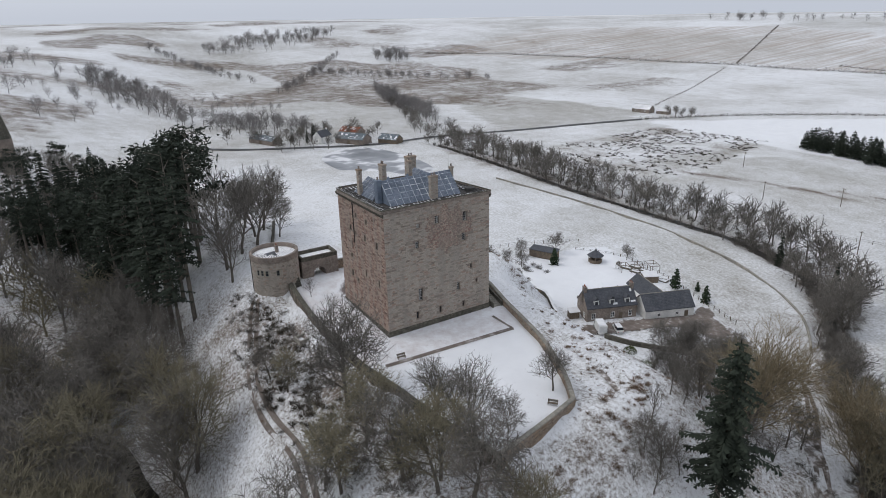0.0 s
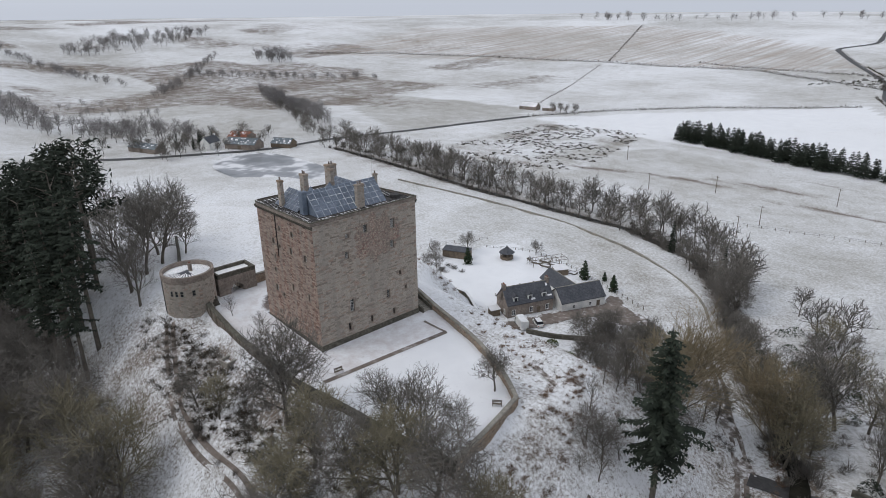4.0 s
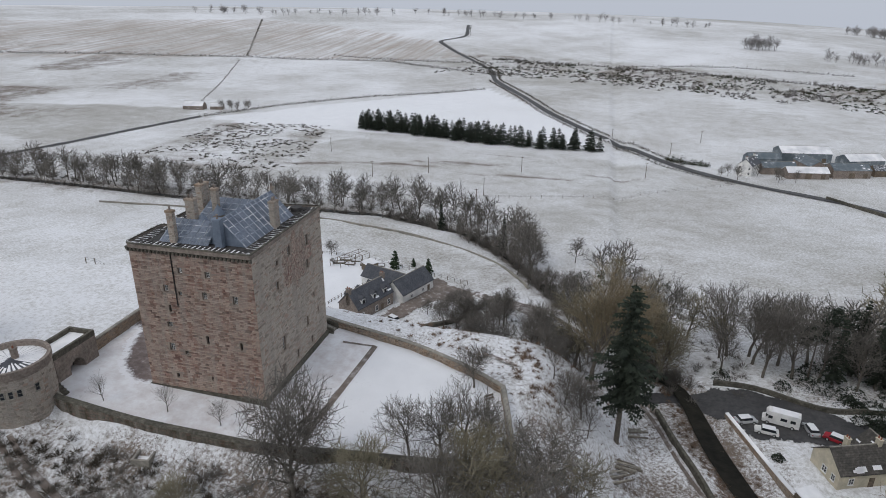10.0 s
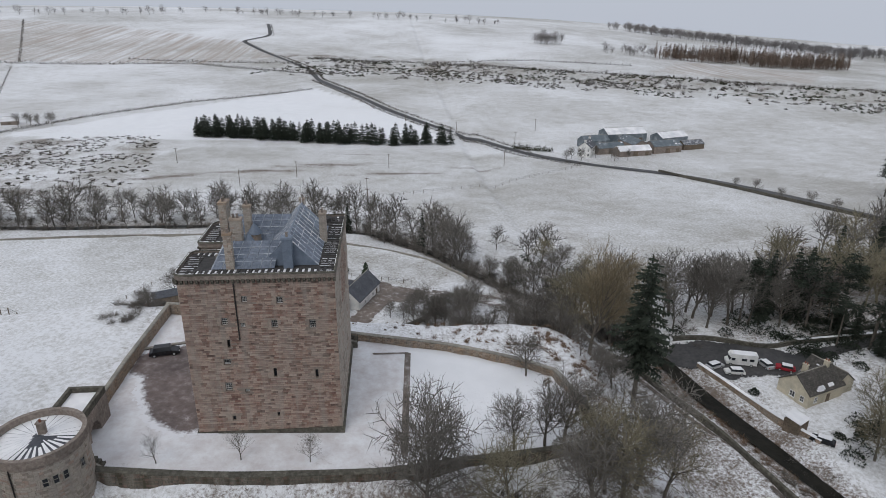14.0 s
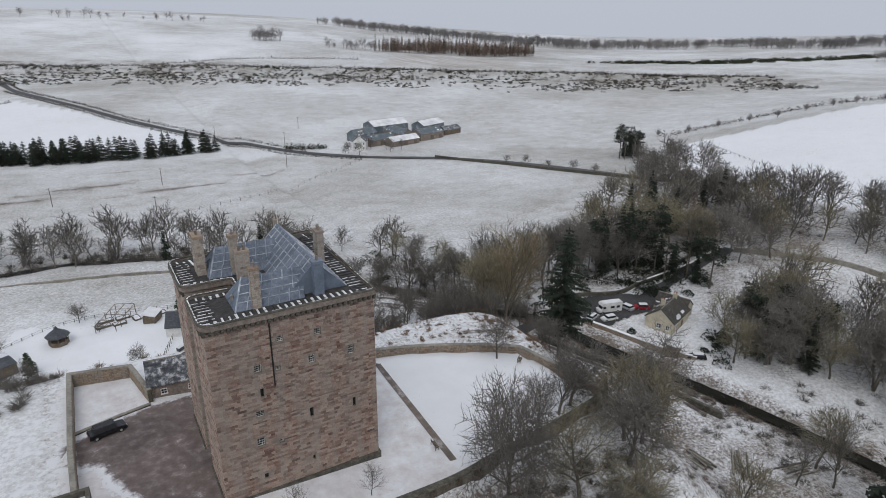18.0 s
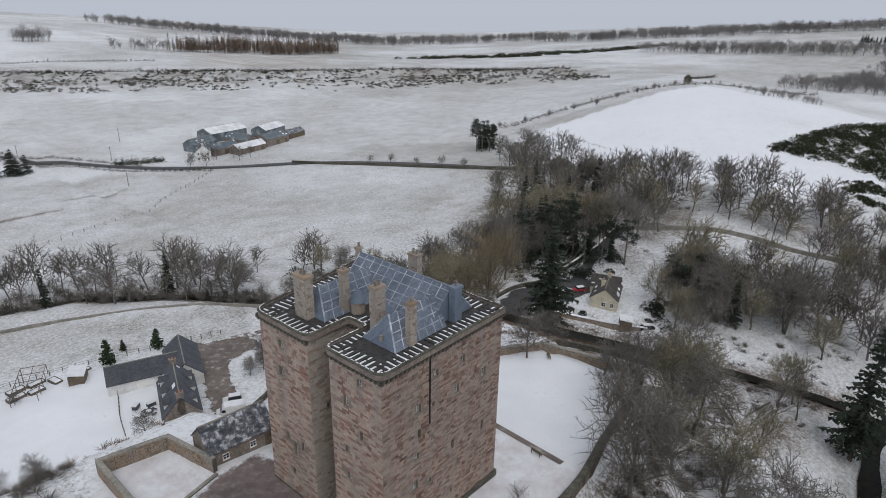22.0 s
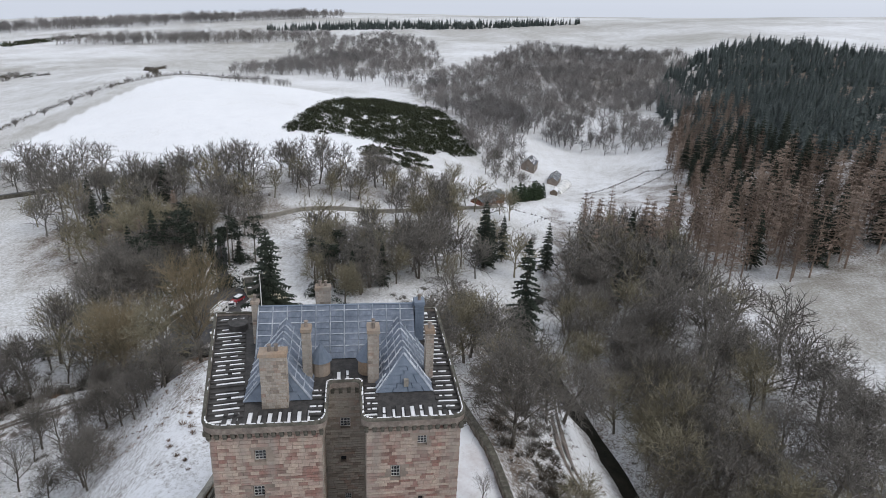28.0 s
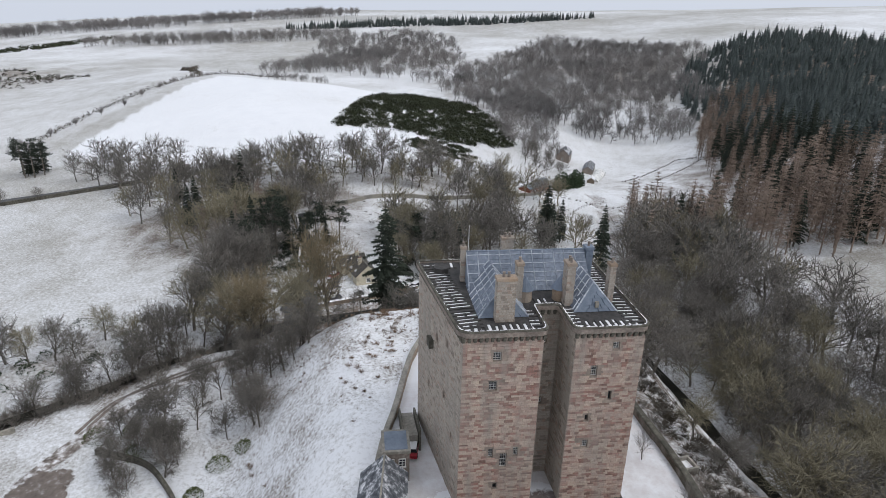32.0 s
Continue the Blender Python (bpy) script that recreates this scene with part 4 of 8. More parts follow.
ring_out = rounded(OUT, RAD)
ring_in = rounded(offset(OUT, 0.26), [max(0.2, r - 0.24) if i not in (4, 5, 6, 7) else r for i, r in enumerate(RAD)])
par = Build()
k = len(ring_out)
Z0, Z1 = ZT - 0.02, ZT + 0.6
par.v = [(x, y, Z0) for x, y in ring_out] + [(x, y, Z1) for x, y in ring_out] + [(x, y, Z0) for x, y in ring_in] + [(x, y, Z1) for x, y in ring_in]
for i in range(k):
    j = (i + 1) % k
    par.f += [(i, j, k + j, k + i), (2 * k + j, 2 * k + i, 3 * k + i, 3 * k + j), (j, i, 2 * k + i, 2 * k + j)]
par.ob("parapet", BRICK, CASTLE, "low projecting parapet with rounded wing corners")
cop = Build()
co_out, co_in = [(x, y) for x, y in rounded(offset(OUT, -0.06), RAD)], ring_in
cop.v = [(x, y, Z1) for x, y in co_out] + [(x, y, Z1 + 0.16) for x, y in ring_out] + [(x, y, Z1 + 0.16) for x, y in ring_in] + [(x, y, Z1) for x, y in ring_in]
for i in range(k):
    j = (i + 1) % k
    cop.f += [(i, j, k + j, k + i), (k + i, k + j, 2 * k + j, 2 * k + i), (2 * k + i, 2 * k + j, 3 * k + j, 3 * k + i)]
cop.ob("coping", MOSSY, CASTLE)
# broken lines of snow along the coping's inner edge
sc = Build()
rnd = random.Random(14)
for i in range(k):
    j = (i + 1) % k
    o0, o1, i0, i1 = [Vector((*p, Z1 + 0.17)) for p in (ring_out[i], ring_out[j], ring_in[i], ring_in[j])]
    west = max(o0.x, o1.x) < -7.5
    n = max(1, int((o1 - o0).length / 0.7))
    for q in range(n):
        if rnd.random() > (0.9 if west else 0.45):
            continue
        f0, f1 = q / n, (q + rnd.uniform(0.6, 1.0)) / n
        w = rnd.uniform(0.3, 0.6) if west else rnd.uniform(0.15, 0.4)
        a0, a1, b0, b1 = o0.lerp(o1, f0), o0.lerp(o1, f1), i0.lerp(i1, f0), i0.lerp(i1, f1)
        up = Vector((0, 0, 0.03))
        sc.face(tuple(b0.lerp(a0, w) + up), tuple(b1.lerp(a1, w) + up), tuple(b1 + up), tuple(b0 + up))
tagged(sc.ob("snow_cap", SNOW, CASTLE, "thin broken snow on the coping"), kind="stuff")
deck = Build()
deck.face(*[(x, y, ZT + 0.36) for x, y in ring_in])
deck.ob("wall_walk", FLAG, CASTLE, "dark wet flagged wall walk")

# flagstones of the wall walk, laid across it, with snow between them
WALK_IN = offset(OUT, 0.26)
slab_dark, slab_snow = Build(), Build()
slab_dark.slab(0, 0, 0.4, 1.0, 0, 0.13, 0, 0.02)
slab_snow.slab(0, 0, 0.36, 1.0, 0, 0.05, 0, 0.03)
dark_me, snow_me = slab_dark.mesh("flagstone", FLAG), slab_snow.mesh("snow_strip", SNOW)
rnd = random.Random(5)
for i in range(len(WALK_IN)):
    a, b = Vector(WALK_IN[i]), Vector(WALK_IN[(i + 1) % len(WALK_IN)])
    L = (b - a).length
    u = (b - a) / L
    nin = Vector((-u.y, u.x))
    skip = 0.9 if RAD[i] > 1 else 0.3
    n = int((L - skip - 0.8) / 0.78)
    depth = 1.2 if i in (4, 6) else 1.95
    if i == 2:
        depth = 2.9
    for q in range(n):
        at = skip + 0.4 + 0.78 * q
        c = a + u * at + nin * (0.08 + depth / 2)
        o = new("flagstone", dark_me)
        o.parent = CASTLE
        o.matrix_basis = Matrix.LocRotScale((c.x, c.y, ZT + 0.37), Euler((0, 0, math.atan2(u.y, u.x))), (rnd.uniform(0.9, 1.05), depth, 1))
        if rnd.random() < (0.25 if i == 1 else 0.07) or (i == 1 and c.y > 7.5):
            continue
        lo, hi = rnd.uniform(0.0, 0.25), rnd.uniform(0.75, 1.0)
        cut = rnd.uniform(0.4, 0.65)
        spans = [(lo, cut - 0.06), (cut + 0.06, hi)] if rnd.random() < 0.35 else [(lo, hi)]
        for s0, s1 in spans:
            c = a + u * (at + 0.39 + rnd.uniform(-0.03, 0.03)) + nin * (0.08 + depth * (s0 + s1) / 2)
            o = new("snow_strip", snow_me)
            o.parent = CASTLE
            o.matrix_basis = Matrix.LocRotScale((c.x, c.y, ZT + 0.37), Euler((0, 0, math.atan2(u.y, u.x) + rnd.uniform(-0.03, 0.03))), (rnd.uniform(0.55, 1.1), depth * (s1 - s0), 1))


def slated(name, quad_pts, cols, rows, parent, mat=SLATE, label="blue slate roof slope"):
    """One roof slope of overlapping slabs: a row of tilted slates above another, thicker at their lower edge."""
    A, B, C, D = [Vector(p) for p in quad_pts]  # eaves left, eaves right, ridge right, ridge left
    nrm = (B - A).cross(D - A).normalized()
    b, seam = Build(), Build()
    for r in range(rows):
        t0, t1 = r / rows, (r + 1) / rows
        L0, R0 = A.lerp(D, t0), B.lerp(C, t0)
        L1, R1 = A.lerp(D, min(1, t1 + 0.02)), B.lerp(C, min(1, t1 + 0.02))
        w = (R0 - L0).length
        n = max(1, round(cols * w / (B - A).length))
        for c in range(n):
            s0, s1 = c / n + 0.01 / max(w, 0.1), (c + 1) / n - 0.01 / max(w, 0.1)
            lift = nrm * 0.07
            p0, p1 = L0.lerp(R0, s0), L0.lerp(R0, s1)
            p2, p3 = L1.lerp(R1, s1), L1.lerp(R1, s0)
            m = len(b.v)
            b.v += [tuple(p0 + lift), tuple(p1 + lift), tuple(p2 + nrm * 0.015), tuple(p3 + nrm * 0.015), tuple(p0), tuple(p1)]
            b.f += [(m, m + 1, m + 2, m + 3), (m + 4, m + 5, m + 1, m), (m + 4, m, m + 3), (m + 5, m + 2, m + 1)]
            if c % 2 == 0:  # standing batten roll
                bt = nrm * 0.15
                e = (p1 - p0).normalized() * 0.085
                m = len(seam.v)
                seam.v += [tuple(p0 - e), tuple(p0 + bt), tuple(p0 + e), tuple(p3 - e), tuple(p3 + bt), tuple(p3 + e)]
                seam.f += [(m, m + 1, m + 4, m + 3), (m + 1, m + 2, m + 5, m + 4), (m, m + 2, m + 1)]
        if r and r % 2 == 0:  # snow caught on the course edge
            up = (D - A).normalized() * 0.1
            seam.face(*[tuple(q + nrm * 0.09) for q in (L0, R0, R0 + up, L0 + up)])
    under = Build()
    under.face(tuple(A), tuple(B), tuple(C), tuple(D)) if (C - D).length > 0.05 else under.face(tuple(A), tuple(B), tuple(C))
    o = under.ob("roof", mat, parent, label)
    tagged(b.ob("slating", mat, o), kind="stuff")
    if mat is SLATE:
        seam.ob("batten", FROSTED if nrm.x > 0.3 else BATTEN, o, "snow-lined lead battens" if nrm.x > 0.3 else "pale lead battens")
    else:
        seam.ob("batten", mat, o)
    return o


ZR = ZT + 0.4
# main range, ridge north to south
mx0, mx1, my0, my1, mr = -5.3, 2.1, -8.4, 6.6, 28.2
rx = (mx0 + mx1) / 2
slated("main", [(mx1, my0, ZR), (mx1, my1, ZR), (rx, my1, mr), (rx, my0, mr)], 22, 9, CASTLE)
slated("main", [(mx0, my1, ZR), (mx0, my0, ZR), (rx, my0, mr), (rx, my1, mr)], 22, 9, CASTLE)
for y, s in ((my0, -1), (my1, 1)):
    g = Build()
    g.face(*[(x, y + s * 0.02, z) for x, z in ((mx0, ZR), (mx1, ZR), (rx, mr))][::(1 if s < 0 else -1)])
    g.prism([(rx - 0.12, y - 0.1), (rx + 0.12, y - 0.1), (rx + 0.12, y + 0.1), (rx - 0.12, y + 0.1)], mr - 0.2, mr + 0.15)
    g.ob("gable", LEAD, CASTLE, "lead-clad gable end")
rl = Build()
rl.tube((rx, my0, mr), (rx, my1, mr), 0.12, 0.12, 6, True)
rl.ob("ridge_roll", LEAD, CASTLE)
# wings, ridges east to west, west ends hipped steeply
for y0, y1, xw, zr in ((1.1, 6.7, -11.9, 27.4), (-9.3, -4.4, -11.3, 27.3)):
    ym = (y0 + y1) / 2
    xr, xe, top = xw + 1.5, -3.4, zr
    slated("wing", [(xw, y0, ZR), (xe, y0, ZR), (xe + 0.6, ym, top), (xr, ym, top)], 13, 8, CASTLE)
    slated("wing", [(xe, y1, ZR), (xw, y1, ZR), (xr, ym, top), (xe + 0.6, ym, top)], 13, 8, CASTLE)
    slated("wing", [(xw, y1, ZR), (xw, y0, ZR), (xr, ym, top), (xr, ym, top)], 7, 9, CASTLE, LEAD, "steep slated wing hip")
    for sy in (y0, y1):
        hp = Build()
        hp.tube((xw, sy, ZR + 0.05), (xr, ym, top + 0.06), 0.1, 0.1, 6, True)
        hp.ob("hip_roll", BATTEN, CASTLE, "pale lead hip roll")
    d = Build()
    d.box(xw + 0.08, xw + 0.34, ym - 0.35, ym + 0.05, ZR + 0.45, ZR + 1.15)
    d.ob("vent", COPING, CASTLE, "small pale vent in the hip")


def chimney(x, y, sx, sy, z1, mat, pots=2, label="tall stone chimney stack"):
    b = Build()
    b.slab(x, y, sx, sy, ZR - 0.2, z1 - 0.3, 0, 0.03)
    b.slab(x, y, sx + 0.22, sy + 0.22, z1 - 0.3, z1, 0, 0.04)
    o = b.ob("chimney", mat, CASTLE, label)
    st = Build()
    zc = ZR
    rr = random.Random(int(x * 10 + y))
    while zc < z1 - 0.45:
        h = rr.uniform(0.22, 0.34)
        for s in (0, 1):
            for axis in (0, 1):
                w = (sx, sy)[axis]
                u = 0
                while u < w - 0.1:
                    ln = min(rr.uniform(0.3, 0.6), w - u)
                    def Q(uu, dd, zz):
                        a = -w / 2 + uu
                        dd = (sy, sx)[axis] / 2 + dd
                        p = (a, -dd) if axis == 0 else (dd, a)
                        if s:
                            p = (-p[0], -p[1])
                        return (x + p[0], y + p[1], zz)
                    stone_at(st, Q, u + 0.01, u + ln - 0.01, zc + 0.01, zc + h - 0.01, rr.uniform(0.0, 0.03))
                    u += ln
        zc += h
    tagged(st.ob("stone_facing", STONE_E if mat != LEAD else LEAD, o), kind="stuff")
    p = Build()
    for i in range(pots):
        off = (i - (pots - 1) / 2) * 0.55
        px, py = (x + off, y) if sx > sy else (x, y + off)
        p.cone(px, py, z1, z1 + 0.5, 0.17, 0.13, 10)
        p.cone(px, py, z1 + 0.5, z1 + 0.56, 0.19, 0.19, 10)
    p.ob("chimney_pot", BRICK, o, "clay chimney pot")


chimney(-12.4, 4.0, 1.1, 2.1, 29.5, RUBBLE, 2, "broad rubble chimney stack")
chimney(-8.6, 1.6, 1.0, 0.75, 29.6, RUBBLE, 1)
chimney(-8.9, -4.2, 1.5, 0.95, 29.6, RUBBLE, 2)
chimney(-8.9, -9.2, 1.0, 0.7, 29.3, RUBBLE, 1)
chimney(-1.6, -9.0, 1.2, 0.9, 28.6, LEAD, 1, "slate-hung gable chimney")
chimney(2.0, 0.6, 0.9, 1.5, 28.7, RUBBLE, 2)
chimney(-1.6, 6.9, 0.7, 0.6, 28.9, RUBBLE, 1)
for y in (-0.9 + 1.5, -3.6):
    d, c = Build(), Build()
    d.cone(-7.6, y - 0.1, ZR - 0.1, ZR + 1.4, 0.85, 0.85, 14)
    c.cone(-7.6, y - 0.1, ZR + 1.4, ZR + 3.0, 1.05, 0.02, 14)
    t = d.ob("stair_turret", RUBBLE, CASTLE, "small round stair head")
    c.ob("conical_cap", LEAD, t, "conical lead cap")
pole = Build()
pole.tube((-1.6, 6.3, 28.0), (-1.6, 6.3, 31.6), 0.05, 0.03, 8, True)
pole.ob("flagpole", WHITE, CASTLE, "bare white flagpole")
pipe = Build()
pipe.tube((-8.3, YS - 0.12, 15.2), (-8.3, YS - 0.12, ZT + 0.3), 0.09, 0.09, 8, True)
for z in (15.4, 18, 20.5, 22.8):
    pipe.tube((-8.3, YS - 0.12, z), (-8.3, YS - 0.12, z + 0.1), 0.13, 0.13, 8, True)
pipe.ob("drainpipe", IRON, CASTLE, "black iron rainwater pipe")
dish = Build()
dish.cone(1.4, 9.2, ZT + 0.37, ZT + 1.05, 1.0, 0.95, 20)
dish.ob("water_tank", FLAG, CASTLE, "round dark tank on the wall walk")
gard = Build()
gard.slab(-3.0, 10.9, 1.4, 0.7, 16.0, 17.2, math.atan2(YN_E - YN_W, XE - XW), 0)
gard.ob("corbelled_box", MOSSY, CASTLE, "small corbelled projection")

# ---- enclosure walls, gate and round tower ----


def stone_wall(name, poly, thick, tall, label, sink=1.6, facing=True, level=None, mat=MOSSY, step=2.0, cap=SNOW, stone=None):
    """A masonry wall that follows the ground, with coping and coursed blocks on both faces."""
    pts = densify(poly, step) if len(poly) > 3 else [p for a, b in zip(poly, poly[1:]) for p in densify([a, b], step)[:-1]] + [poly[-1]]
    nb = sides(pts)
    top = [(land(x, y) if level is None else level(x, y)) + tall for x, y in pts]
    root = thing(name, label, "wall", kind="structure")
    body, cop, st = Build(), Build(), Build()
    rr = random.Random(len(pts) + int(pts[0][0]))
    for i in range(len(pts) - 1):
        (x0, y0), (x1, y1) = pts[i], pts[i + 1]
        (a0, b0), (a1, b1) = nb[i], nb[i + 1]
        h = thick / 2
        zb0, zb1 = min(land(x0 + a0 * h * s, y0 + b0 * h * s) for s in (-3, 0, 3)) - sink, min(land(x1 + a1 * h * s, y1 + b1 * h * s) for s in (-3, 0, 3)) - sink
        n = len(body.v)
        for (x, y), (a, b), zb, zt in (((x0, y0), (a0, b0), zb0, top[i]), ((x1, y1), (a1, b1), zb1, top[i + 1])):
            body.v += [(x - a * h, y - b * h, zb), (x + a * h, y + b * h, zb), (x + a * h, y + b * h, zt), (x - a * h, y - b * h, zt)]
        body.f += [(n, n + 4, n + 7, n + 3), (n + 1, n + 2, n + 6, n + 5), (n + 2, n + 3, n + 7, n + 6)]
        if i == 0:
            body.f.append((n, n + 3, n + 2, n + 1))
        if i == len(pts) - 2:
            body.f.append((n + 4, n + 5, n + 6, n + 7))
        n = len(cop.v)
        c = h + 0.08
        for (x, y), (a, b), zt in (((x0, y0), (a0, b0), top[i]), ((x1, y1), (a1, b1), top[i + 1])):
            cop.v += [(x - a * c, y - b * c, zt + 0.004), (x + a * c, y + b * c, zt + 0.004), (x + a * c * 0.7, y + b * c * 0.7, zt + 0.16), (x - a * c * 0.7, y - b * c * 0.7, zt + 0.16)]
        cop.f += [(n, n + 4, n + 7, n + 3), (n + 1, n + 2, n + 6, n + 5), (n + 2, n + 3, n + 7, n + 6), (n, n + 1, n + 5, n + 4), (n, n + 3, n + 2, n + 1), (n + 4, n + 5, n + 6, n + 7)]
        if facing:
            L = math.hypot(x1 - x0, y1 - y0)
            ux, uy = (x1 - x0) / L, (y1 - y0) / L
            for s in (-1, 1):
                z = min(zb0, zb1) + sink - 0.5
                zt = min(top[i], top[i + 1])
                while z < zt - 0.12:
                    hh = min(rr.uniform(0.2, 0.36), zt - z)
                    u = 0.0
                    while u < L - 0.08:
                        ln = min(rr.uniform(0.3, 0.8), L - u)
                        def Q(uu, dd, zz, s=s, x0=x0, y0=y0, ux=ux, uy=uy):
                            d = s * (h + dd)
                            return (x0 + ux * uu - uy * d, y0 + uy * uu + ux * d, zz)
                        stone_at(st, Q, u + 0.015, u + ln - 0.015, z + 0.015, z + hh - 0.015, rr.uniform(0.01, 0.06))
                        u += ln
                    z += hh
    body.ob("masonry", mat, root)
    cop.ob("coping", cap, root)
    if facing:
        tagged(st.ob("stone_facing", stone or RUBBLE, root), kind="stuff")
    return root


TERRACE = lambda x, y: 0.2 - 0.045 * max(-25.0, min(45.0, x))
stone_wall("wall_south", [(-25.6, -19.6), (-15, -20.6), (-9, -21), (2, -20.8), (11, -20.6), (20, -18.6), (31, -17), (42.2, -14.4)], 0.9, 1.0, "mossy retaining wall along the south terrace", 2.2, level=TERRACE, cap=MOSSY, stone=RUBBLE_DARK)
stone_wall("wall_east", [(42.2, -14.2), (41.0, -8), (39.6, -2), (38.2, 3.2)], 0.7, 1.3, "low stone wall at the garden's eastern point", 2.2, level=TERRACE, cap=COPING)
stone_wall("wall_north_east", [(38.2, 3.2), (34.5, 5.8), (30, 8), (22, 11.3), (12, 13.6), (5.2, 14.9), (-1, 16.8), (-8, 18.0)], 0.7, 1.2, "curving garden wall dusted with snow", 1.6, level=TERRACE, cap=COPING)
stone_wall("wall_west", [(-30.4, -7.2), (-30.6, 5), (-30.2, 24.6)], 0.6, 2.0, "tall courtyard wall beside the meadow", 1.4, level=TERRACE, cap=COPING)
stone_wall("wall_court", [(-30.5, 24.8), (-22.2, 23.2)], 0.6, 2.1, "buff stone wall closing a snow-filled court", 1.4, level=TERRACE, cap=COPING)
stone_wall("wall_court", [(-22.0, 23.4), (-20.2, 14.6)], 0.6, 2.1, "buff stone wall round a snow-filled court", 1.4, level=TERRACE, cap=COPING)
stone_wall("wall_west", [(-35.6, -22.0), (-44, -18), (-60, -12), (-78, -6)], 0.6, 1.2, "field wall running out from the round tower", 1.0, cap=MOSSY, facing=False)
stone_wall("wall_lawn", [(-30.2, 11.2), (-20.4, 14.0)], 0.35, 0.25, "low kerb at the edge of the snowy court", 0.8, level=TERRACE, cap=COPING, facing=False)

RT = thing("round_tower", "round gatehouse tower of coursed stone with snow-covered flat roof", "tower")
TX, TY, TR, TZ = -30.2, -21.0, 5.0, 9.0


def ring_pts(cx, cy, r, n):
    return [(cx + r * math.cos(2 * math.pi * i / n), cy + r * math.sin(2 * math.pi * i / n)) for i in range(n)]


b = Build()
b.prism(ring_pts(TX, TY, TR, 36), -4.0, TZ - 1.0)
b.ob("wall", MORTAR, RT)
b = Build()
for z0, z1, r0 in ((TZ - 1.35, TZ - 1.05, TR + 0.14), (TZ - 1.05, TZ, TR + 0.22)):
    o, i_ = ring_pts(TX, TY, r0, 36), ring_pts(TX, TY, r0 - 0.5, 36)
    n = len(b.v)
    b.v += [(x, y, z0) for x, y in o] + [(x, y, z1) for x, y in o] + [(x, y, z0) for x, y in i_] + [(x, y, z1) for x, y in i_]
    for i in range(36):
        j = (i + 1) % 36
        b.f += [(n + i, n + j, n + 36 + j, n + 36 + i), (n + 36 + i, n + 36 + j, n + 108 + j, n + 108 + i), (n + 72 + j, n + 72 + i, n + 108 + i, n + 108 + j), (n + j, n + i, n + 72 + i, n + 72 + j)]
b.ob("parapet", BRICK, RT, "plain parapet ring")
b = Build()
b.cone(TX, TY, TZ - 0.9, TZ - 0.45, TR - 0.2, 0.3, 36)
b.ob("roof", SLATE_DARK, RT, "low conical slate roof")
b = Build()
rr = random.Random(8)
for i in range(30):  # snow lies in rays between the roof's battens
    t = 2 * math.pi * i / 30
    bare_side = math.cos(t + 0.9) > 0.55
    r1 = TR - 0.28
    w0, w1 = 0.012, rr.uniform(0.05, 0.075) if bare_side else rr.uniform(0.095, 0.107)
    r0 = rr.uniform(0.9, 2.2) if bare_side else rr.uniform(0.3, 0.8)
    def Z(r):
        return TZ - 0.44 - 0.45 * (r - 0.3) / (TR - 0.5) + 0.03
    b.face(*[(TX + r * math.cos(t + w), TY + r * math.sin(t + w), Z(r)) for r, w in ((r0, -w1), (r1, -w1), (r1, w1), (r0, w1))])
tagged(b.ob("snow_cover", SNOW, RT, "snow in rays on the roof"), kind="stuff")
b = Build()
b.slab(TX + 0.3, TY + 0.6, 0.8, 0.6, TZ - 0.6, TZ + 1.0)
b.slab(TX + 0.3, TY + 0.6, 0.95, 0.75, TZ + 1.0, TZ + 1.15)
c = b.ob("chimney", BRICK, RT, "short chimney on the flat roof")
p = Build()
p.cone(TX + 0.3, TY + 0.6, TZ + 1.15, TZ + 1.5, 0.14, 0.12, 10)
p.ob("chimney_pot", RUST, c)
b = Build()
z = -2.2
while z < TZ - 1.4:
    h = rr.uniform(0.25, 0.38)
    a = 0.0
    while a < 2 * math.pi - 0.03:
        da = rr.uniform(0.35, 0.85) / TR
        da = min(da, 2 * math.pi - a)
        def Q(uu, dd, zz):
            return (TX + (TR + dd) * math.cos(uu), TY + (TR + dd) * math.sin(uu), zz)
        stone_at(b, Q, a + 0.003, a + da - 0.003, z + 0.012, z + h - 0.012, rr.uniform(0.02, 0.06))
        a += da
    z += h
tagged(b.ob("stone_facing", STONE_E, RT), kind="stuff")


def small_window(parent, x, y, z, w, h, ang, panes=2, mat=WHITE, rows=3):
    """A framed window let into a wall that faces the bearing ang (degrees)."""
    a = radians(ang)
    nx, ny = math.cos(a), math.sin(a)
    tx, ty = -ny, nx
    f, g = Build(), Build()
    def P(u, v, d):
        return (x + tx * u + nx * d, y + ty * u + ny * d, z + v)
    Q = lambda u, d, v: P(u, v, d)
    t = 0.09
    casing(f, Q, -w / 2, w / 2, 0, h, t, 0.0, 0.09)
    bars = [(-w / 2 + w * k / panes - 0.03, -w / 2 + w * k / panes + 0.03, t, h - t) for k in range(1, panes)] + [(-w / 2 + t, w / 2 - t, h * k / rows - 0.02, h * k / rows + 0.02) for k in range(1, rows)]
    g.face(P(-w / 2, 0, 0.04), P(w / 2, 0, 0.04), P(w / 2, h, 0.04), P(-w / 2, h, 0.04))
    o = f.ob("window", mat, parent)
    g.ob("pane", GLASS, o)
    for u0, u1, v0, v1 in bars:
        q = Build()
        strip(q, Q, u0, u1, v0, v1, 0.0, 0.085)
        q.ob("glazing_bar", mat, o)
    q = Build()
    strip(q, Q, -w / 2 - 0.05, w / 2 + 0.05, -0.08, 0.0, -0.02, 0.16)
    q.ob("window_sill", mat, o)
    return o


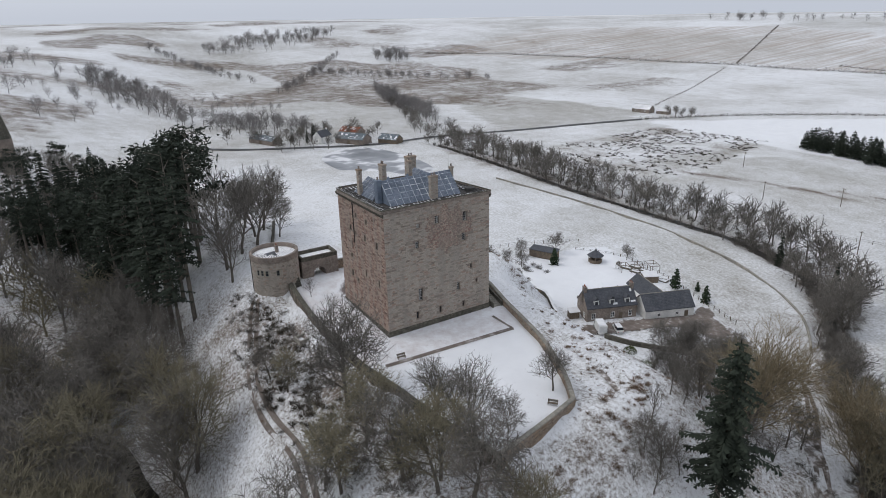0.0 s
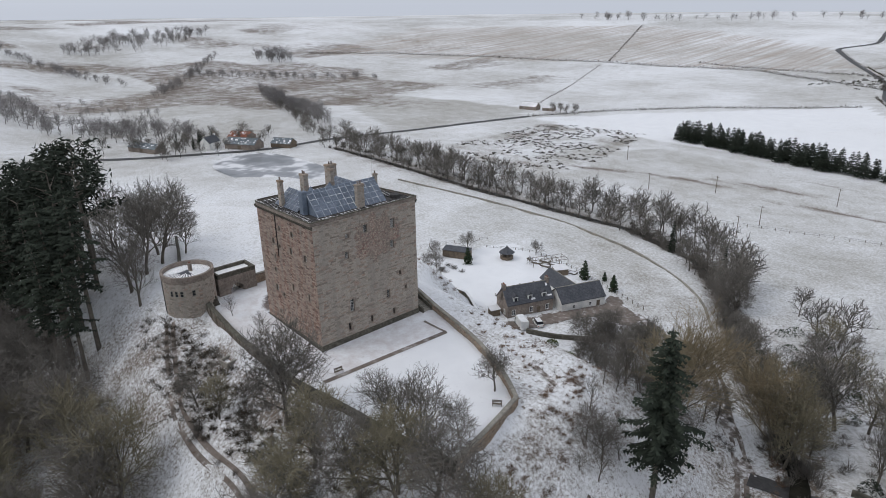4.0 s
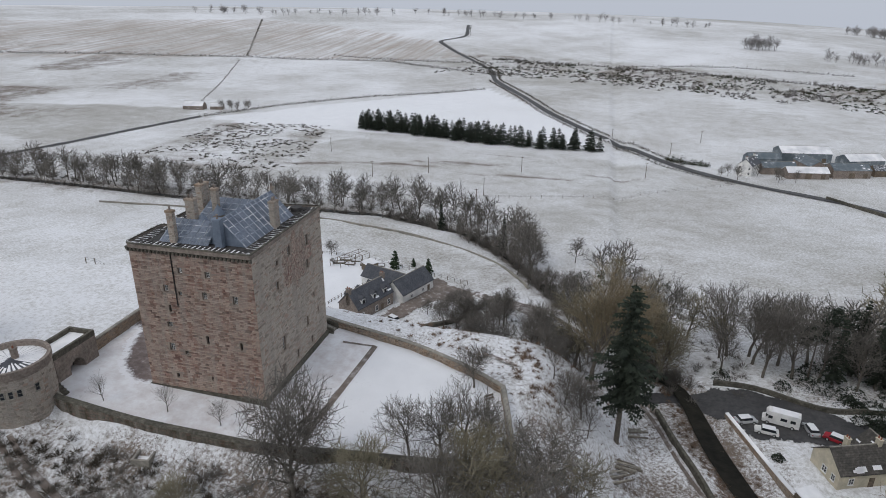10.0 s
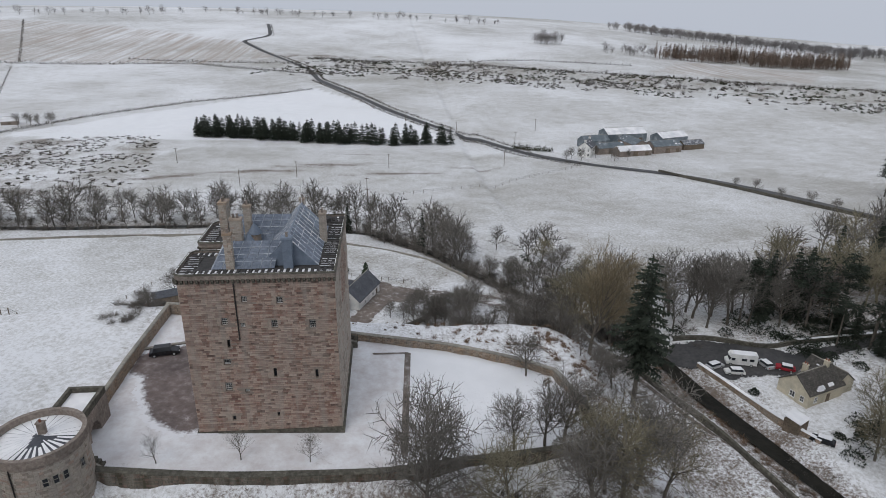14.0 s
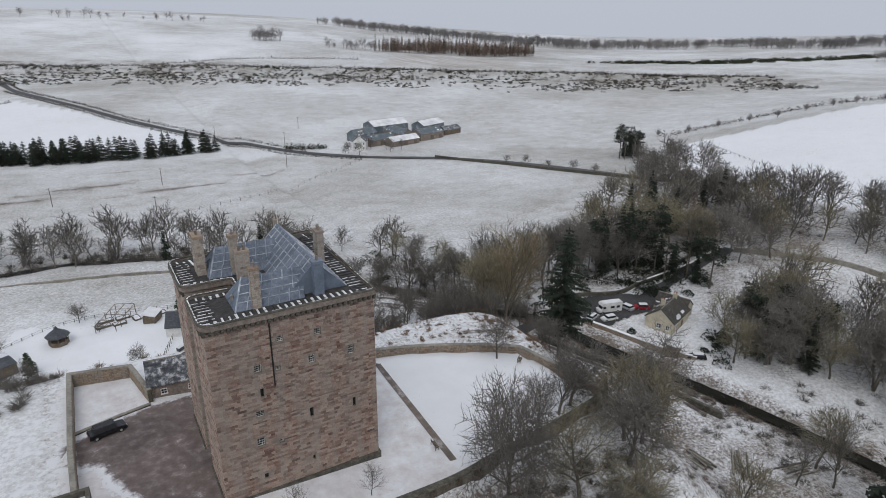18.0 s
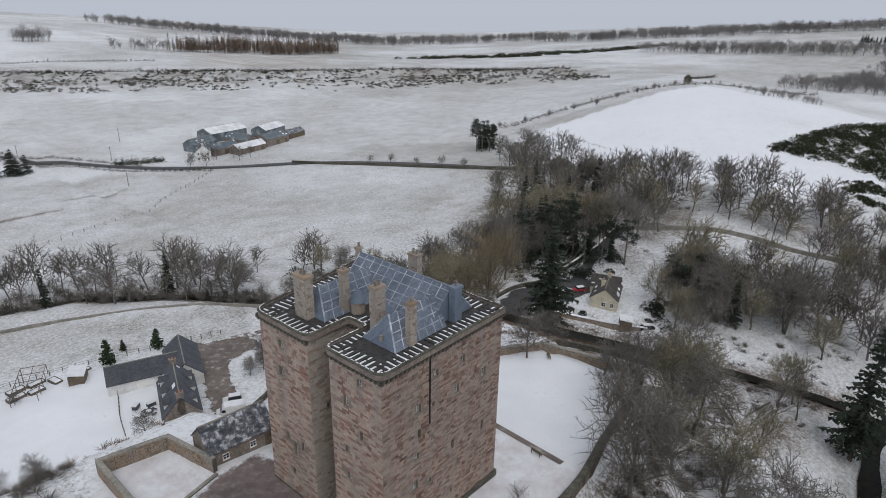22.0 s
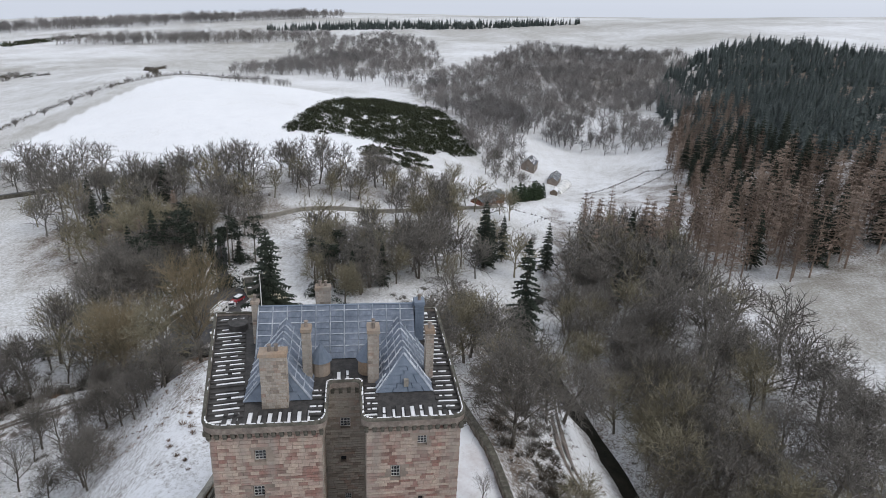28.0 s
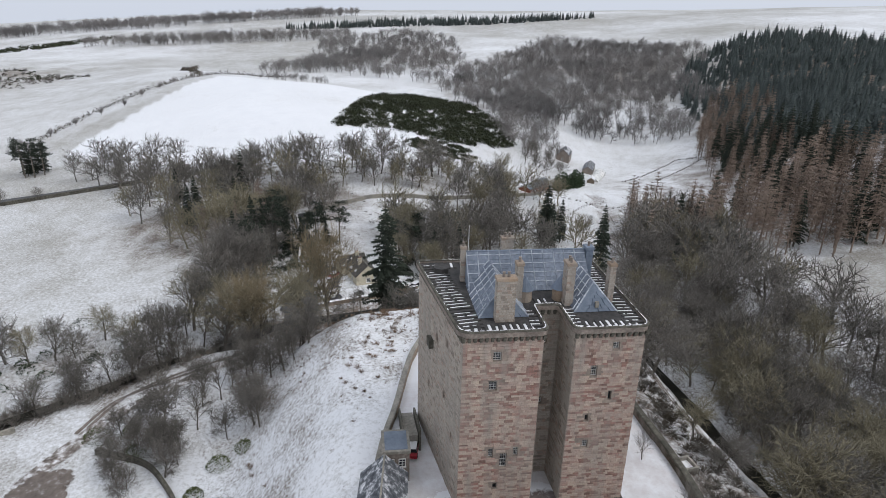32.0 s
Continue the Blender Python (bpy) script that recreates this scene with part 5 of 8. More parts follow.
for ang in (-62, -50, -38, -12):
    small_window(RT, TX + (TR + 0.05) * math.cos(radians(ang)), TY + (TR + 0.05) * math.sin(radians(ang)), 4.9, 0.7, 1.25, ang, 1, COPING, 2)
b = Build()
ax, ay = TX + (TR + 0.14) * math.cos(radians(-100)), TY + (TR + 0.14) * math.sin(radians(-100))
b.tube((ax, ay, -1.5), (ax, ay, TZ - 1.2), 0.08, 0.08, 8, True)
b.ob("drainpipe", IRON, RT, "black iron downpipe")

GT = thing("gatehouse", "low stone gateway block with arched passage and snowy top", "gatehouse")
b = Build()
gx0, gx1, gz = -33.4, -28.6, 5.3
for y0, y1 in ((-15.6, -13.0), (-10.0, -7.0)):
    b.box(gx0, gx1, y0, y1, 0, gz)
    b.ob("pier", BRICK, GT)
    b = Build()
b.box(gx0, gx1, -13.0, -10.0, 3.6, gz)
for i in range(7):  # arch haunches
    t0, t1 = math.pi * i / 7, math.pi * (i + 1) / 7
    y0, y1 = -11.5 - 1.5 * math.cos(t0), -11.5 - 1.5 * math.cos(t1)
    zz = 2.2 + 1.3 * min(math.sin(t0), math.sin(t1))
    b.box(gx0 + 0.02, gx1 - 0.02, y0, y1, zz, 3.6)
b.ob("arch", BRICK, GT)
b = Build()
b.box(gx0, gx1, -15.6, -7.0, gz, gz + 0.02)
for x0, x1, y0, y1 in ((gx0, gx0 + 0.45, -15.6, -7), (gx1 - 0.45, gx1, -15.6, -7), (gx0 + 0.45, gx1 - 0.45, -15.6, -15.15), (gx0 + 0.45, gx1 - 0.45, -7.45, -7)):
    b.box(x0, x1, y0, y1, gz + 0.02, gz + 0.95)
b.ob("parapet", MOSSY, GT, "weathered parapet")
b = Build()
b.box(gx0 + 0.45, gx1 - 0.45, -15.15, -7.45, gz + 0.02, gz + 0.2)
b.ob("snow_cover", SNOW, GT, "snow on the flat top")
b = Build()
for k in range(9):
    b.tube((-31.0, -12.9 + 0.35 * k, 0.9), (-31.0, -12.9 + 0.35 * k, 3.4), 0.035, 0.035, 6)
b.tube((-31.0, -13, 1.4), (-31.0, -10, 1.4), 0.04, 0.04, 6)
b.tube((-31.0, -13, 2.8), (-31.0, -10, 2.8), 0.04, 0.04, 6)
b.ob("gate_grille", IRON, GT, "black iron gate")
ST = thing("outside_stair", "stone stair climbing from the terrace to the round tower", "stairs")
for i in range(9):
    b = Build()
    b.box(-28.6 + i * 0.42, -28.6 + (i + 1) * 0.42, -18.6, -17.2, 0.6, 4.4 - i * 0.4)
    b.ob("step", MOSSY, ST)
b = Build()
b.prism([(-28.7, -18.95), (-24.6, -18.95), (-24.6, -18.65), (-28.7, -18.65)], 0.4, 1.6)
b.face((-28.7, -18.95, 1.6), (-24.6, -18.95, 1.6), (-28.7, -18.95, 5.2))
b.face((-28.7, -18.65, 1.6), (-24.6, -18.65, 1.6), (-28.7, -18.65, 5.2))
b.face((-28.7, -18.95, 5.2), (-24.6, -18.95, 1.6), (-24.6, -18.65, 1.6), (-28.7, -18.65, 5.2))
b.ob("balustrade", COPING, ST)
ST2 = thing("forestair", "snow-covered stair with stone side walls beside the keep", "stairs")
for i in range(14):
    b = Build()
    b.box(5.2 - 0.62 * (i + 1), 5.2 - 0.62 * i, 12.4, 14.2, -0.6, 0.2 + i * 0.2)
    b.ob("step", COPING, ST2)
for y in (12.15, 14.35):
    b = Build()
    n = len(b.v)
    b.v += [(5.4, y - 0.15, -0.8), (-3.6, y - 0.15, -0.8), (-3.6, y - 0.15, 3.8), (5.4, y - 0.15, 0.9), (5.4, y + 0.15, -0.8), (-3.6, y + 0.15, -0.8), (-3.6, y + 0.15, 3.8), (5.4, y + 0.15, 0.9)]
    b.f += [(0, 1, 2, 3), (7, 6, 5, 4), (3, 2, 6, 7), (0, 3, 7, 4), (1, 5, 6, 2)]
    b.ob("balustrade", MOSSY, ST2, "sloping parapet wall")

WELL = thing("square_well", "small square stone well curb half filled with snow", "well", at=(-7.5, -24.0, land(-7.5, -24) - 0.1), turn=8)
for x0, x1, y0, y1 in ((-1.3, 1.3, -1.3, -1.0), (-1.3, 1.3, 1.0, 1.3), (-1.3, -1.0, -1.0, 1.0), (1.0, 1.3, -1.0, 1.0)):
    b = Build()
    b.box(x0, x1, y0, y1, -0.6, 0.75)
    b.ob("kerb", COPING, WELL)
b = Build()
b.box(-1.0, 1.0, -1.0, 1.0, -0.4, 0.2)
b.ob("snow_fill", SNOW, WELL)


def bench(x, y, turn):
    o = thing("garden_bench", "weathered wooden garden bench on the lawn edge", "bench", "benches on the lawn", at=(x, y, TERRACE(x, y)), turn=turn)
    for k in range(3):
        s = Build()
        s.box(-0.8, 0.8, -0.25 + 0.17 * k, -0.11 + 0.17 * k, 0.42, 0.46)
        s.ob("slat", WOOD, o)
    for k in range(3):
        s = Build()
        s.box(-0.8, 0.8, 0.27, 0.31, 0.55 + 0.14 * k, 0.65 + 0.14 * k)
        s.ob("back_slat", WOOD, o)
    for px in (-0.7, 0.7):
        for py, h in ((-0.2, 0.42), (0.29, 0.95)):
            s = Build()
            s.box(px - 0.04, px + 0.04, py - 0.03, py + 0.03, 0, h)
            s.ob("leg", WOOD, o)


bench(12.0, -13.0, 85)
bench(36.5, 0.5, 40)

# ---- houses ----


def house(name, label, x, y, turn, w, d, eaves, ridge, wall, roof, base_z=None, windows=(), doors=(), dormers=(), stacks=(), snow=0.0, over=0.3, category="house"):
    """A gabled house: w along its ridge, d across it. Openings: (side, along, sill, width, height)."""
    z = (land(x, y) if base_z is None else base_z)
    H = thing(name, label, category, at=(x, y, z), turn=turn)
    b = Build()
    b.box(-w / 2, w / 2, -d / 2, d / 2, -2.0, eaves)
    for s in (-1, 1):
        b.face(*[(s * w / 2, yy, zz) for yy, zz in ((-d / 2, eaves), (d / 2, eaves), (0, ridge - 0.12))][::s])
    b.ob("wall", wall, H)
    sl = (ridge - eaves) / (d / 2)
    for s in (-1, 1):
        r = Build()
        e = d / 2 + over
        ez = eaves - sl * over
        P = [(-w / 2 - 0.15, s * e, ez), (w / 2 + 0.15, s * e, ez), (w / 2 + 0.15, 0, ridge), (-w / 2 - 0.15, 0, ridge)]
        r.v = P + [(a, b_, c + 0.16) for a, b_, c in P]
        r.f = [(4, 5, 6, 7), (0, 1, 5, 4), (1, 2, 6, 5), (2, 3, 7, 6), (3, 0, 4, 7), (3, 2, 1, 0)]
        ro = r.ob("roof", roof, H)
        t = Build()  # courses of slates standing proud
        rows = max(4, int(math.hypot(e, ridge - ez) / 0.4))
        for k in range(rows):
            f0, f1 = k / rows, (k + 0.92) / rows
            q = []
            for f, up in ((f0, 0.20), (f1, 0.165)):
                q.append((s * e * (1 - f), ez + (ridge - ez) * f + up))
            t.face((-w / 2 - 0.15, q[0][0], q[0][1]), (w / 2 + 0.15, q[0][0], q[0][1]), (w / 2 + 0.15, q[1][0], q[1][1]), (-w / 2 - 0.15, q[1][0], q[1][1]))
            t.face((-w / 2 - 0.15, q[0][0], q[0][1]), (w / 2 + 0.15, q[0][0], q[0][1]), (w / 2 + 0.15, q[0][0], q[0][1] - 0.05), (-w / 2 - 0.15, q[0][0], q[0][1] - 0.05))
        tagged(t.ob("slating", roof, ro), kind="stuff")
        if snow:
            rs = random.Random(int(x + y + s * 3))
            sn = Build()
            for k in range(int(w * snow)):
                u, f = rs.uniform(-w / 2, w / 2 - 0.8), rs.uniform(0, 0.8)
                u1, f1 = u + rs.uniform(0.4, 1.6), f + rs.uniform(0.06, 0.2)
                sn.face(*[(uu, s * e * (1 - ff), ez + (ridge - ez) * ff + 0.225) for uu, ff in ((u, f), (u1, f), (u1, f1), (u, f1))])
            tagged(sn.ob("snow_patch", SNOW, ro), kind="stuff")
    rd = Build()
    rd.tube((-w / 2 - 0.15, 0, ridge + 0.16), (w / 2 + 0.15, 0, ridge + 0.16), 0.12, 0.12, 6, True)
    rd.ob("ridge", COPING, H)
    side_at = {"front": lambda u: (u, -d / 2 - 0.01, -90), "back": lambda u: (u, d / 2 + 0.01, 90), "left": lambda u: (-w / 2 - 0.01, u, 180), "right": lambda u: (w / 2 + 0.01, u, 0)}
    for sd, u, sill, ww, hh in windows:
        px, py, a = side_at[sd](u)
        small_window(H, px, py, sill, ww, hh, a, 2, WHITE, 2)
    for sd, u, sill, ww, hh in doors:
        px, py, a = side_at[sd](u)
        q = Build()
        if a in (-90, 90):
            q.box(px - ww / 2, px + ww / 2, py - 0.06, py + 0.06, sill, sill + hh)
        else:
            q.box(px - 0.06, px + 0.06, py - ww / 2, py + ww / 2, sill, sill + hh)
        q.ob("door", WOOD, H, "plank door")
    for s, u in dormers:
        dm = Build()
        yf = s * (d / 2 - 0.35)
        zt = eaves + 1.75
        yb = s * max(0.2, d / 2 - 0.35 - 2.1)
        dm.box(u - 0.65, u + 0.65, min(yf, yb), max(yf, yb), eaves - 0.2, zt)
        D = dm.ob("dormer", WHITE, H, "white gabled dormer")
        rf = Build()
        for q in (-1, 1):
            rf.face((u + q * 0.85, yf + s * 0.2, zt - 0.1), (u, yf + s * 0.2, zt + 0.85), (u, yb, zt + 0.85), (u + q * 0.85, yb, zt - 0.1))
        rf.face((u - 0.65, yf + s * 0.01, zt), (u + 0.65, yf + s * 0.01, zt), (u, yf + s * 0.01, zt + 0.75))
        rf.ob("dormer_roof", SLATE_DARK, D)
        small = Build()
        small.box(u - 0.42, u + 0.42, yf + (s * 0.02 if s > 0 else -0.05), yf + (0.05 if s > 0 else s * 0.02), eaves + 0.35, eaves + 1.5)
        small.ob("pane", GLASS, D)
    for u, v, sx, sy, zt in stacks:
        c = Build()
        c.slab(u, v, sx, sy, eaves, zt, 0, 0.0)
        c.slab(u, v, sx + 0.16, sy + 0.16, zt, zt + 0.16)
        C = c.ob("chimney", wall, H, "stone chimney stack")
        for k in (-1, 1):
            pt = Build()
            pt.cone(u + (k * sx * 0.25 if sx > sy else 0), v + (k * sy * 0.25 if sy >= sx else 0), zt + 0.16, zt + 0.6, 0.14, 0.11, 8)
            pt.ob("chimney_pot", RUST, C)
    return H


CZ = -18.6
house("cottage", "two-storey stone cottage with slate roof and white dormers", -5.2, 57.0, 68, 13.5, 6.6, 4.0, 7.6, BRICK, SLATE_DARK, CZ,
      windows=[("front", -5.0, 0.9, 1.0, 1.5), ("front", 0.2, 0.9, 1.0, 1.5), ("front", 5.0, 0.9, 1.0, 1.5), ("left", -1.6, 0.9, 0.9, 1.3), ("back", -3, 0.9, 1, 1.4), ("back", 3, 0.9, 1, 1.4)],
      doors=[("front", 2.4, 0, 1.0, 2.0)], dormers=[(-1, -4.2), (-1, 0), (-1, 4.2), (1, -4.2), (1, 0), (1, 4.2)], stacks=[(-6.4, 0, 0.7, 1.3, 8.5), (6.4, 0, 0.7, 1.3, 8.5)], snow=0.25)
house("cottage_wing", "long low white outbuilding with dark slate roof joined to the cottage", 2.4, 70.0, 68, 13.5, 6.8, 3.0, 6.0, WHITE, SLATE_DARK, CZ - 0.2,
      windows=[("front", -3, 1.0, 0.9, 0.9), ("front", 2, 1.0, 0.9, 0.9)], doors=[("front", 4.6, 0, 1.0, 2.0)], category="outbuilding")
house("cottage_wing", "white rear wing with grey slate roof facing the snowy garden", -4.6, 73.0, 160, 14.5, 6.0, 2.9, 5.4, WHITE, SLATE_DARK, CZ - 0.3,
      windows=[("front", -4, 0.9, 0.9, 1.3), ("front", 0, 0.9, 0.9, 1.3), ("front", 3.6, 0.9, 0.9, 1.3), ("back", -3, 0.9, 0.9, 1.3)], doors=[("front", 5.6, 0, 0.9, 2.0)], category="outbuilding")
house("store_building", "small stone store with snow-flecked slate roof by the court", -15.6, 17.6, -6, 9.0, 5.2, 2.7, 5.2, BRICK, DUSTED, 0.8,
      windows=[("front", -2.4, 0.9, 0.9, 0.9), ("front", 1.4, 0.9, 0.9, 0.9)], doors=[("front", 3.6, 0, 0.9, 1.9)], category="outbuilding")
LT = thing("porch_block", "little square stone porch block with lead flat roof", "outbuilding", at=(-7.6, 15.6, 0.4))
b = Build()
b.box(-2.0, 2.0, -1.6, 1.6, -2.5, 4.6)
b.ob("wall", BRICK, LT)
b = Build()
b.box(-2.15, 2.15, -1.75, 1.75, 4.6, 5.0)
b.ob("cornice", COPING, LT)
b = Build()
b.box(-1.8, 1.8, -1.4, 1.4, 5.0, 5.05)
b.ob("roof", LEAD, LT, "flat lead roof")
for yy in (-0.7, 0.7):
    small_window(LT, -2.01, yy, 2.6, 0.9, 1.2, 180, 2)
house("lodge", "cream-harled cottage with grey hipped slate roof by the burn", 97.5, 19.5, 20, 10.5, 7.0, 3.1, 5.9, CREAM, BROWN_SLATE, -18.8,
      windows=[("front", -3, 0.9, 1.0, 1.3), ("left", 0, 0.9, 1.2, 1.3), ("left", -2.2, 0.9, 0.9, 1.3), ("right", 0, 0.9, 1.0, 1.3), ("back", -2, 0.9, 1.0, 1.3)],
      doors=[("front", 0.8, 0, 1.0, 2.0)], stacks=[(-1.5, 1.0, 0.6, 1.0, 6.8), (3.6, 0, 0.6, 1.0, 6.9)], snow=0.4)
house("lodge_wing", "cream cottage wing with slate roof and lean-to porch", 103.0, 22.5, 110, 8.0, 5.6, 2.8, 5.1, CREAM, BROWN_SLATE, -18.8, windows=[("front", 0, 0.9, 1.0, 1.2)], snow=0.5, category="outbuilding")
house("bungalow", "pinkish rendered bungalow among the trees", 158, 80, 25, 14, 8, 3.0, 5.6, BRICK, SLATE_DARK, None, windows=[("front", -4, 0.9, 1.4, 1.2), ("front", 3, 0.9, 1.4, 1.2), ("left", 0, 0.9, 1.2, 1.2)], snow=1.2)
house("timber_hut", "long red-brown timber hut beside the white field", 213, -63, -42, 20, 6, 2.8, 4.2, RUST, TIN, None, windows=[("front", k * 3.2 - 8, 1.0, 1.2, 1.0) for k in range(6)], category="hut")
house("valley_barn", "low stone steading with snow-dusted roof in the valley", 300, -122, -25, 18, 6, 2.8, 4.8, BRICK, DUSTED, None, doors=[("front", 0, 0, 2.2, 2.2)], category="barn")
house("valley_shed", "small tin shed among the valley gardens", 268, -112, -20, 7, 4, 2.2, 3.6, WOOD, SNOW, None, doors=[("front", 0, 0, 1.0, 1.9)], category="shed")
house("far_house", "grey stone house in the valley", 317, -111, -25, 14, 8, 4.2, 7.6, BRICK, SLATE_DARK, None, windows=[("front", -4, 1, 1.2, 1.5), ("front", 4, 1, 1.2, 1.5), ("left", 0, 1, 1, 1.5)], snow=2)
# hill farm to the north-east
house("farmhouse", "tall white farmhouse with slate roof", 134, 297, 60, 13, 8, 6.0, 9.4, WHITE, SLATE_DARK, None, windows=[(s, u, z, 1.0, 1.4) for s in ("front", "left") for u in (-2.6, 2.6) for z in (0.9, 3.8)] + [("front", 5, 3.8, 1, 1.4)], stacks=[(-5.8, 0, 0.8, 1.2, 10.4), (5.8, 0, 0.8, 1.2, 10.4)], snow=0.6)
for x, y, tn, w, d, e, r, wl_, rf in ((150, 303, 10, 22, 9, 4, 6.6, BRICK, TIN), (163, 296, 10, 26, 10, 3.6, 6.0, BRICK, TIN), (170, 314, 100, 24, 12, 4.5, 7.4, BRICK, TIN), (186, 304, 12, 24, 13, 4.6, 7.2, BRICK, TIN),
                                     (172, 340, 8, 34, 17, 5.5, 8.5, TIN, TIN), (200, 328, 20, 26, 14, 5.0, 7.8, TIN, TIN), (207, 310, 12, 18, 9, 3.5, 5.6, WOOD, TIN), (146, 322, 15, 22, 11, 4.6, 7.4, TIN, TIN)):
    house("farm_barn", "weathered farm steading shed with snow-dusted roof", x, y, tn, w * 0.85, d * 0.85, e, r, wl_, SNOW if w > 25 else DUSTED if int(x) % 2 else rf, None, doors=[("front", 0, 0, 3.2, 3.0), ("front", w * 0.3, 0, 2.4, 2.6)], snow=0.15, category="barn")
# farm by the pond to the west
for x, y, tn, w, d, e, r, wl_, rf, lb in ((-303, 122, 28, 15, 10, 4.2, 7.2, BRICK, RUST, "stone barn with a red rusted roof"), (-284, 114, 28, 22, 10, 3.4, 6.6, BRICK, TIN, "long barn with blue-grey sheet roof"),
                                         (-270, 134, 28, 14, 8, 2.8, 5.6, WOOD, TIN, "dark low shed with snow-flecked roof"), (-318, 66, 20, 24, 8, 3.0, 5.4, BRICK, TIN, "long low stone steading with pale roof")):
    house("farm_barn", lb, x, y, tn, w, d, e, r, wl_, rf, None, doors=[("front", 0, 0, 2.6, 2.4)], snow=1.0, category="barn")
house("farmhouse", "white gabled farmhouse near the pond", -298, 98, -60, 11, 7, 4.5, 8.0, WHITE, SLATE_DARK, None, windows=[("left", 0, 1, 1, 1.4), ("right", 0, 1, 1, 1.4), ("front", -2.5, 1, 1, 1.4), ("front", 2.5, 1, 1, 1.4)], stacks=[(-5, 0, 0.7, 1, 8.8)])
house("roadside_cottage", "snow-roofed cottage beside the road junction", -262, 366, 10, 16, 8, 3.0, 6.0, BRICK, SNOW, None, windows=[("front", -4, 1, 1, 1.2), ("front", 4, 1, 1, 1.2)])
house("roadside_cottage", "small snow-covered outbuilding by the junction", -246, 372, 20, 10, 6, 2.6, 5.0, BRICK, SNOW, None, doors=[("front", 0, 0, 1.4, 2.0)])
house("far_farm", "pale-roofed farm buildings on the skyline", 470, 905, 20, 40, 14, 5, 9, BRICK, SNOW, None, doors=[("front", 0, 0, 3, 3)])

CH = thing("church", "old stone church with a tapering spire among trees", "church", at=(-268, -74, land(-268, -74)), turn=12)
b = Build()
b.box(-3, 3, -3, 3, -2, 17)
b.ob("tower", BRICK, CH)
b = Build()
b.cone(0, 0, 17, 34, 3.6, 0.15, 8)
b.ob("spire", MOSSY, CH, "stone spire")
b = Build()
b.box(-22, -3, -5, 5, -2, 7)
b.gable(-22.4, -2.8, -5.6, 5.6, 7, 13, "x")
b.ob("nave", SLATE_DARK, CH)

# summer house, sheds, tunnel
GZ = thing("summer_house", "eight-sided wooden summer house with dark peaked roof", "summer house", at=(-34.5, 82.5, land(-34.5, 82.5)))
b = Build()
b.prism(ring_pts(0, 0, 2.1, 8), 0, 1.0)
b.ob("panel", WOOD, GZ)
for x, y in ring_pts(0, 0, 2.05, 8):
    b = Build()
    b.box(x - 0.07, x + 0.07, y - 0.07, y + 0.07, 0, 2.3)
    b.ob("post", WOOD, GZ)
b = Build()
b.cone(0, 0, 2.25, 4.0, 2.7, 0.25, 8)
b.cone(0, 0, 4.0, 4.7, 0.4, 0.02, 8)
b.ob("roof", SLATE_DARK, GZ, "dark pointed roof")


def shed(name, label, x, y, turn, w, d, h, wall, roof, category="shed"):
    o = thing(name, label, category, at=(x, y, land(x, y)), turn=turn)
    b = Build()
    b.box(-w / 2, w / 2, -d / 2, d / 2, -0.8, h)
    b.ob("wall", wall, o)
    b = Build()
    n = [(-w / 2 - 0.15, -d / 2 - 0.15, h), (w / 2 + 0.15, -d / 2 - 0.15, h), (w / 2 + 0.15, d / 2 + 0.15, h + 0.5), (-w / 2 - 0.15, d / 2 + 0.15, h + 0.5)]
    b.v = n + [(a, c, e + 0.14) for a, c, e in n]
    b.f = [(4, 5, 6, 7), (0, 1, 5, 4), (1, 2, 6, 5), (2, 3, 7, 6), (3, 0, 4, 7), (3, 2, 1, 0)]
    b.ob("roof", roof, o)
    b = Build()
    b.box(-0.5, 0.5, -d / 2 - 0.05, -d / 2, 0, min(h, 1.9))
    b.ob("door", WOOD, o)


shed("garden_shed", "long dark green timber shed at the garden edge", -47, 72, 25, 9, 3.4, 2.3, WOOD, SLATE_DARK)
shed("garden_shed", "small bin store with snow on its roof", -8.6, 48.6, 70, 2.6, 1.8, 1.7, WOOD, SNOW)
shed("garden_shed", "snow-roofed shed in the cottage garden", -14, 84, 60, 4.2, 3, 2.1, WOOD, SNOW)
shed("garden_shed", "snow-topped hut at the end of the lodge garden", 88, 9, 30, 3.4, 3, 2.2, WOOD, SNOW)
FC = thing("fruit_cage", "timber-framed fruit cage on the snowy lawn", "garden frame", at=(-22, 88, land(-22, 88)), turn=64)
for i in range(5):
    for y in (-2.4, 2.4):
        b = Build()
        b.box(-6 + 3 * i - 0.06, -6 + 3 * i + 0.06, y - 0.06, y + 0.06, -0.3, 2.0)
        b.ob("post", WOOD, FC)
for y in (-2.4, 0, 2.4):
    b = Build()
    b.box(-6, 6, y - 0.05, y + 0.05, 2.0, 2.1)
    b.ob("rail", WOOD, FC)
for i in range(5):
    b = Build()
    b.box(-6 + 3 * i - 0.05, -6 + 3 * i + 0.05, -2.4, 2.4, 2.1, 2.2)
    b.ob("rail", WOOD, FC)
PT = thing("polytunnel", "pale half-round polytunnel in the valley field", "greenhouse", at=(283, -121, land(283, -121)), turn=-30)
b = Build()
pr = [(3.4 * math.cos(t), 3.0 * math.sin(t)) for t in np.linspace(0, math.pi, 12)]
for (y0, z0), (y1, z1) in zip(pr, pr[1:]):
    b.face((-13, y0, z0), (13, y0, z0), (13, y1, z1), (-13, y1, z1))
for x in (-13, 13):
    b.face(*[(x, y, z) for y, z in pr])
b.ob("cover", WHITE, PT, "white plastic cover")
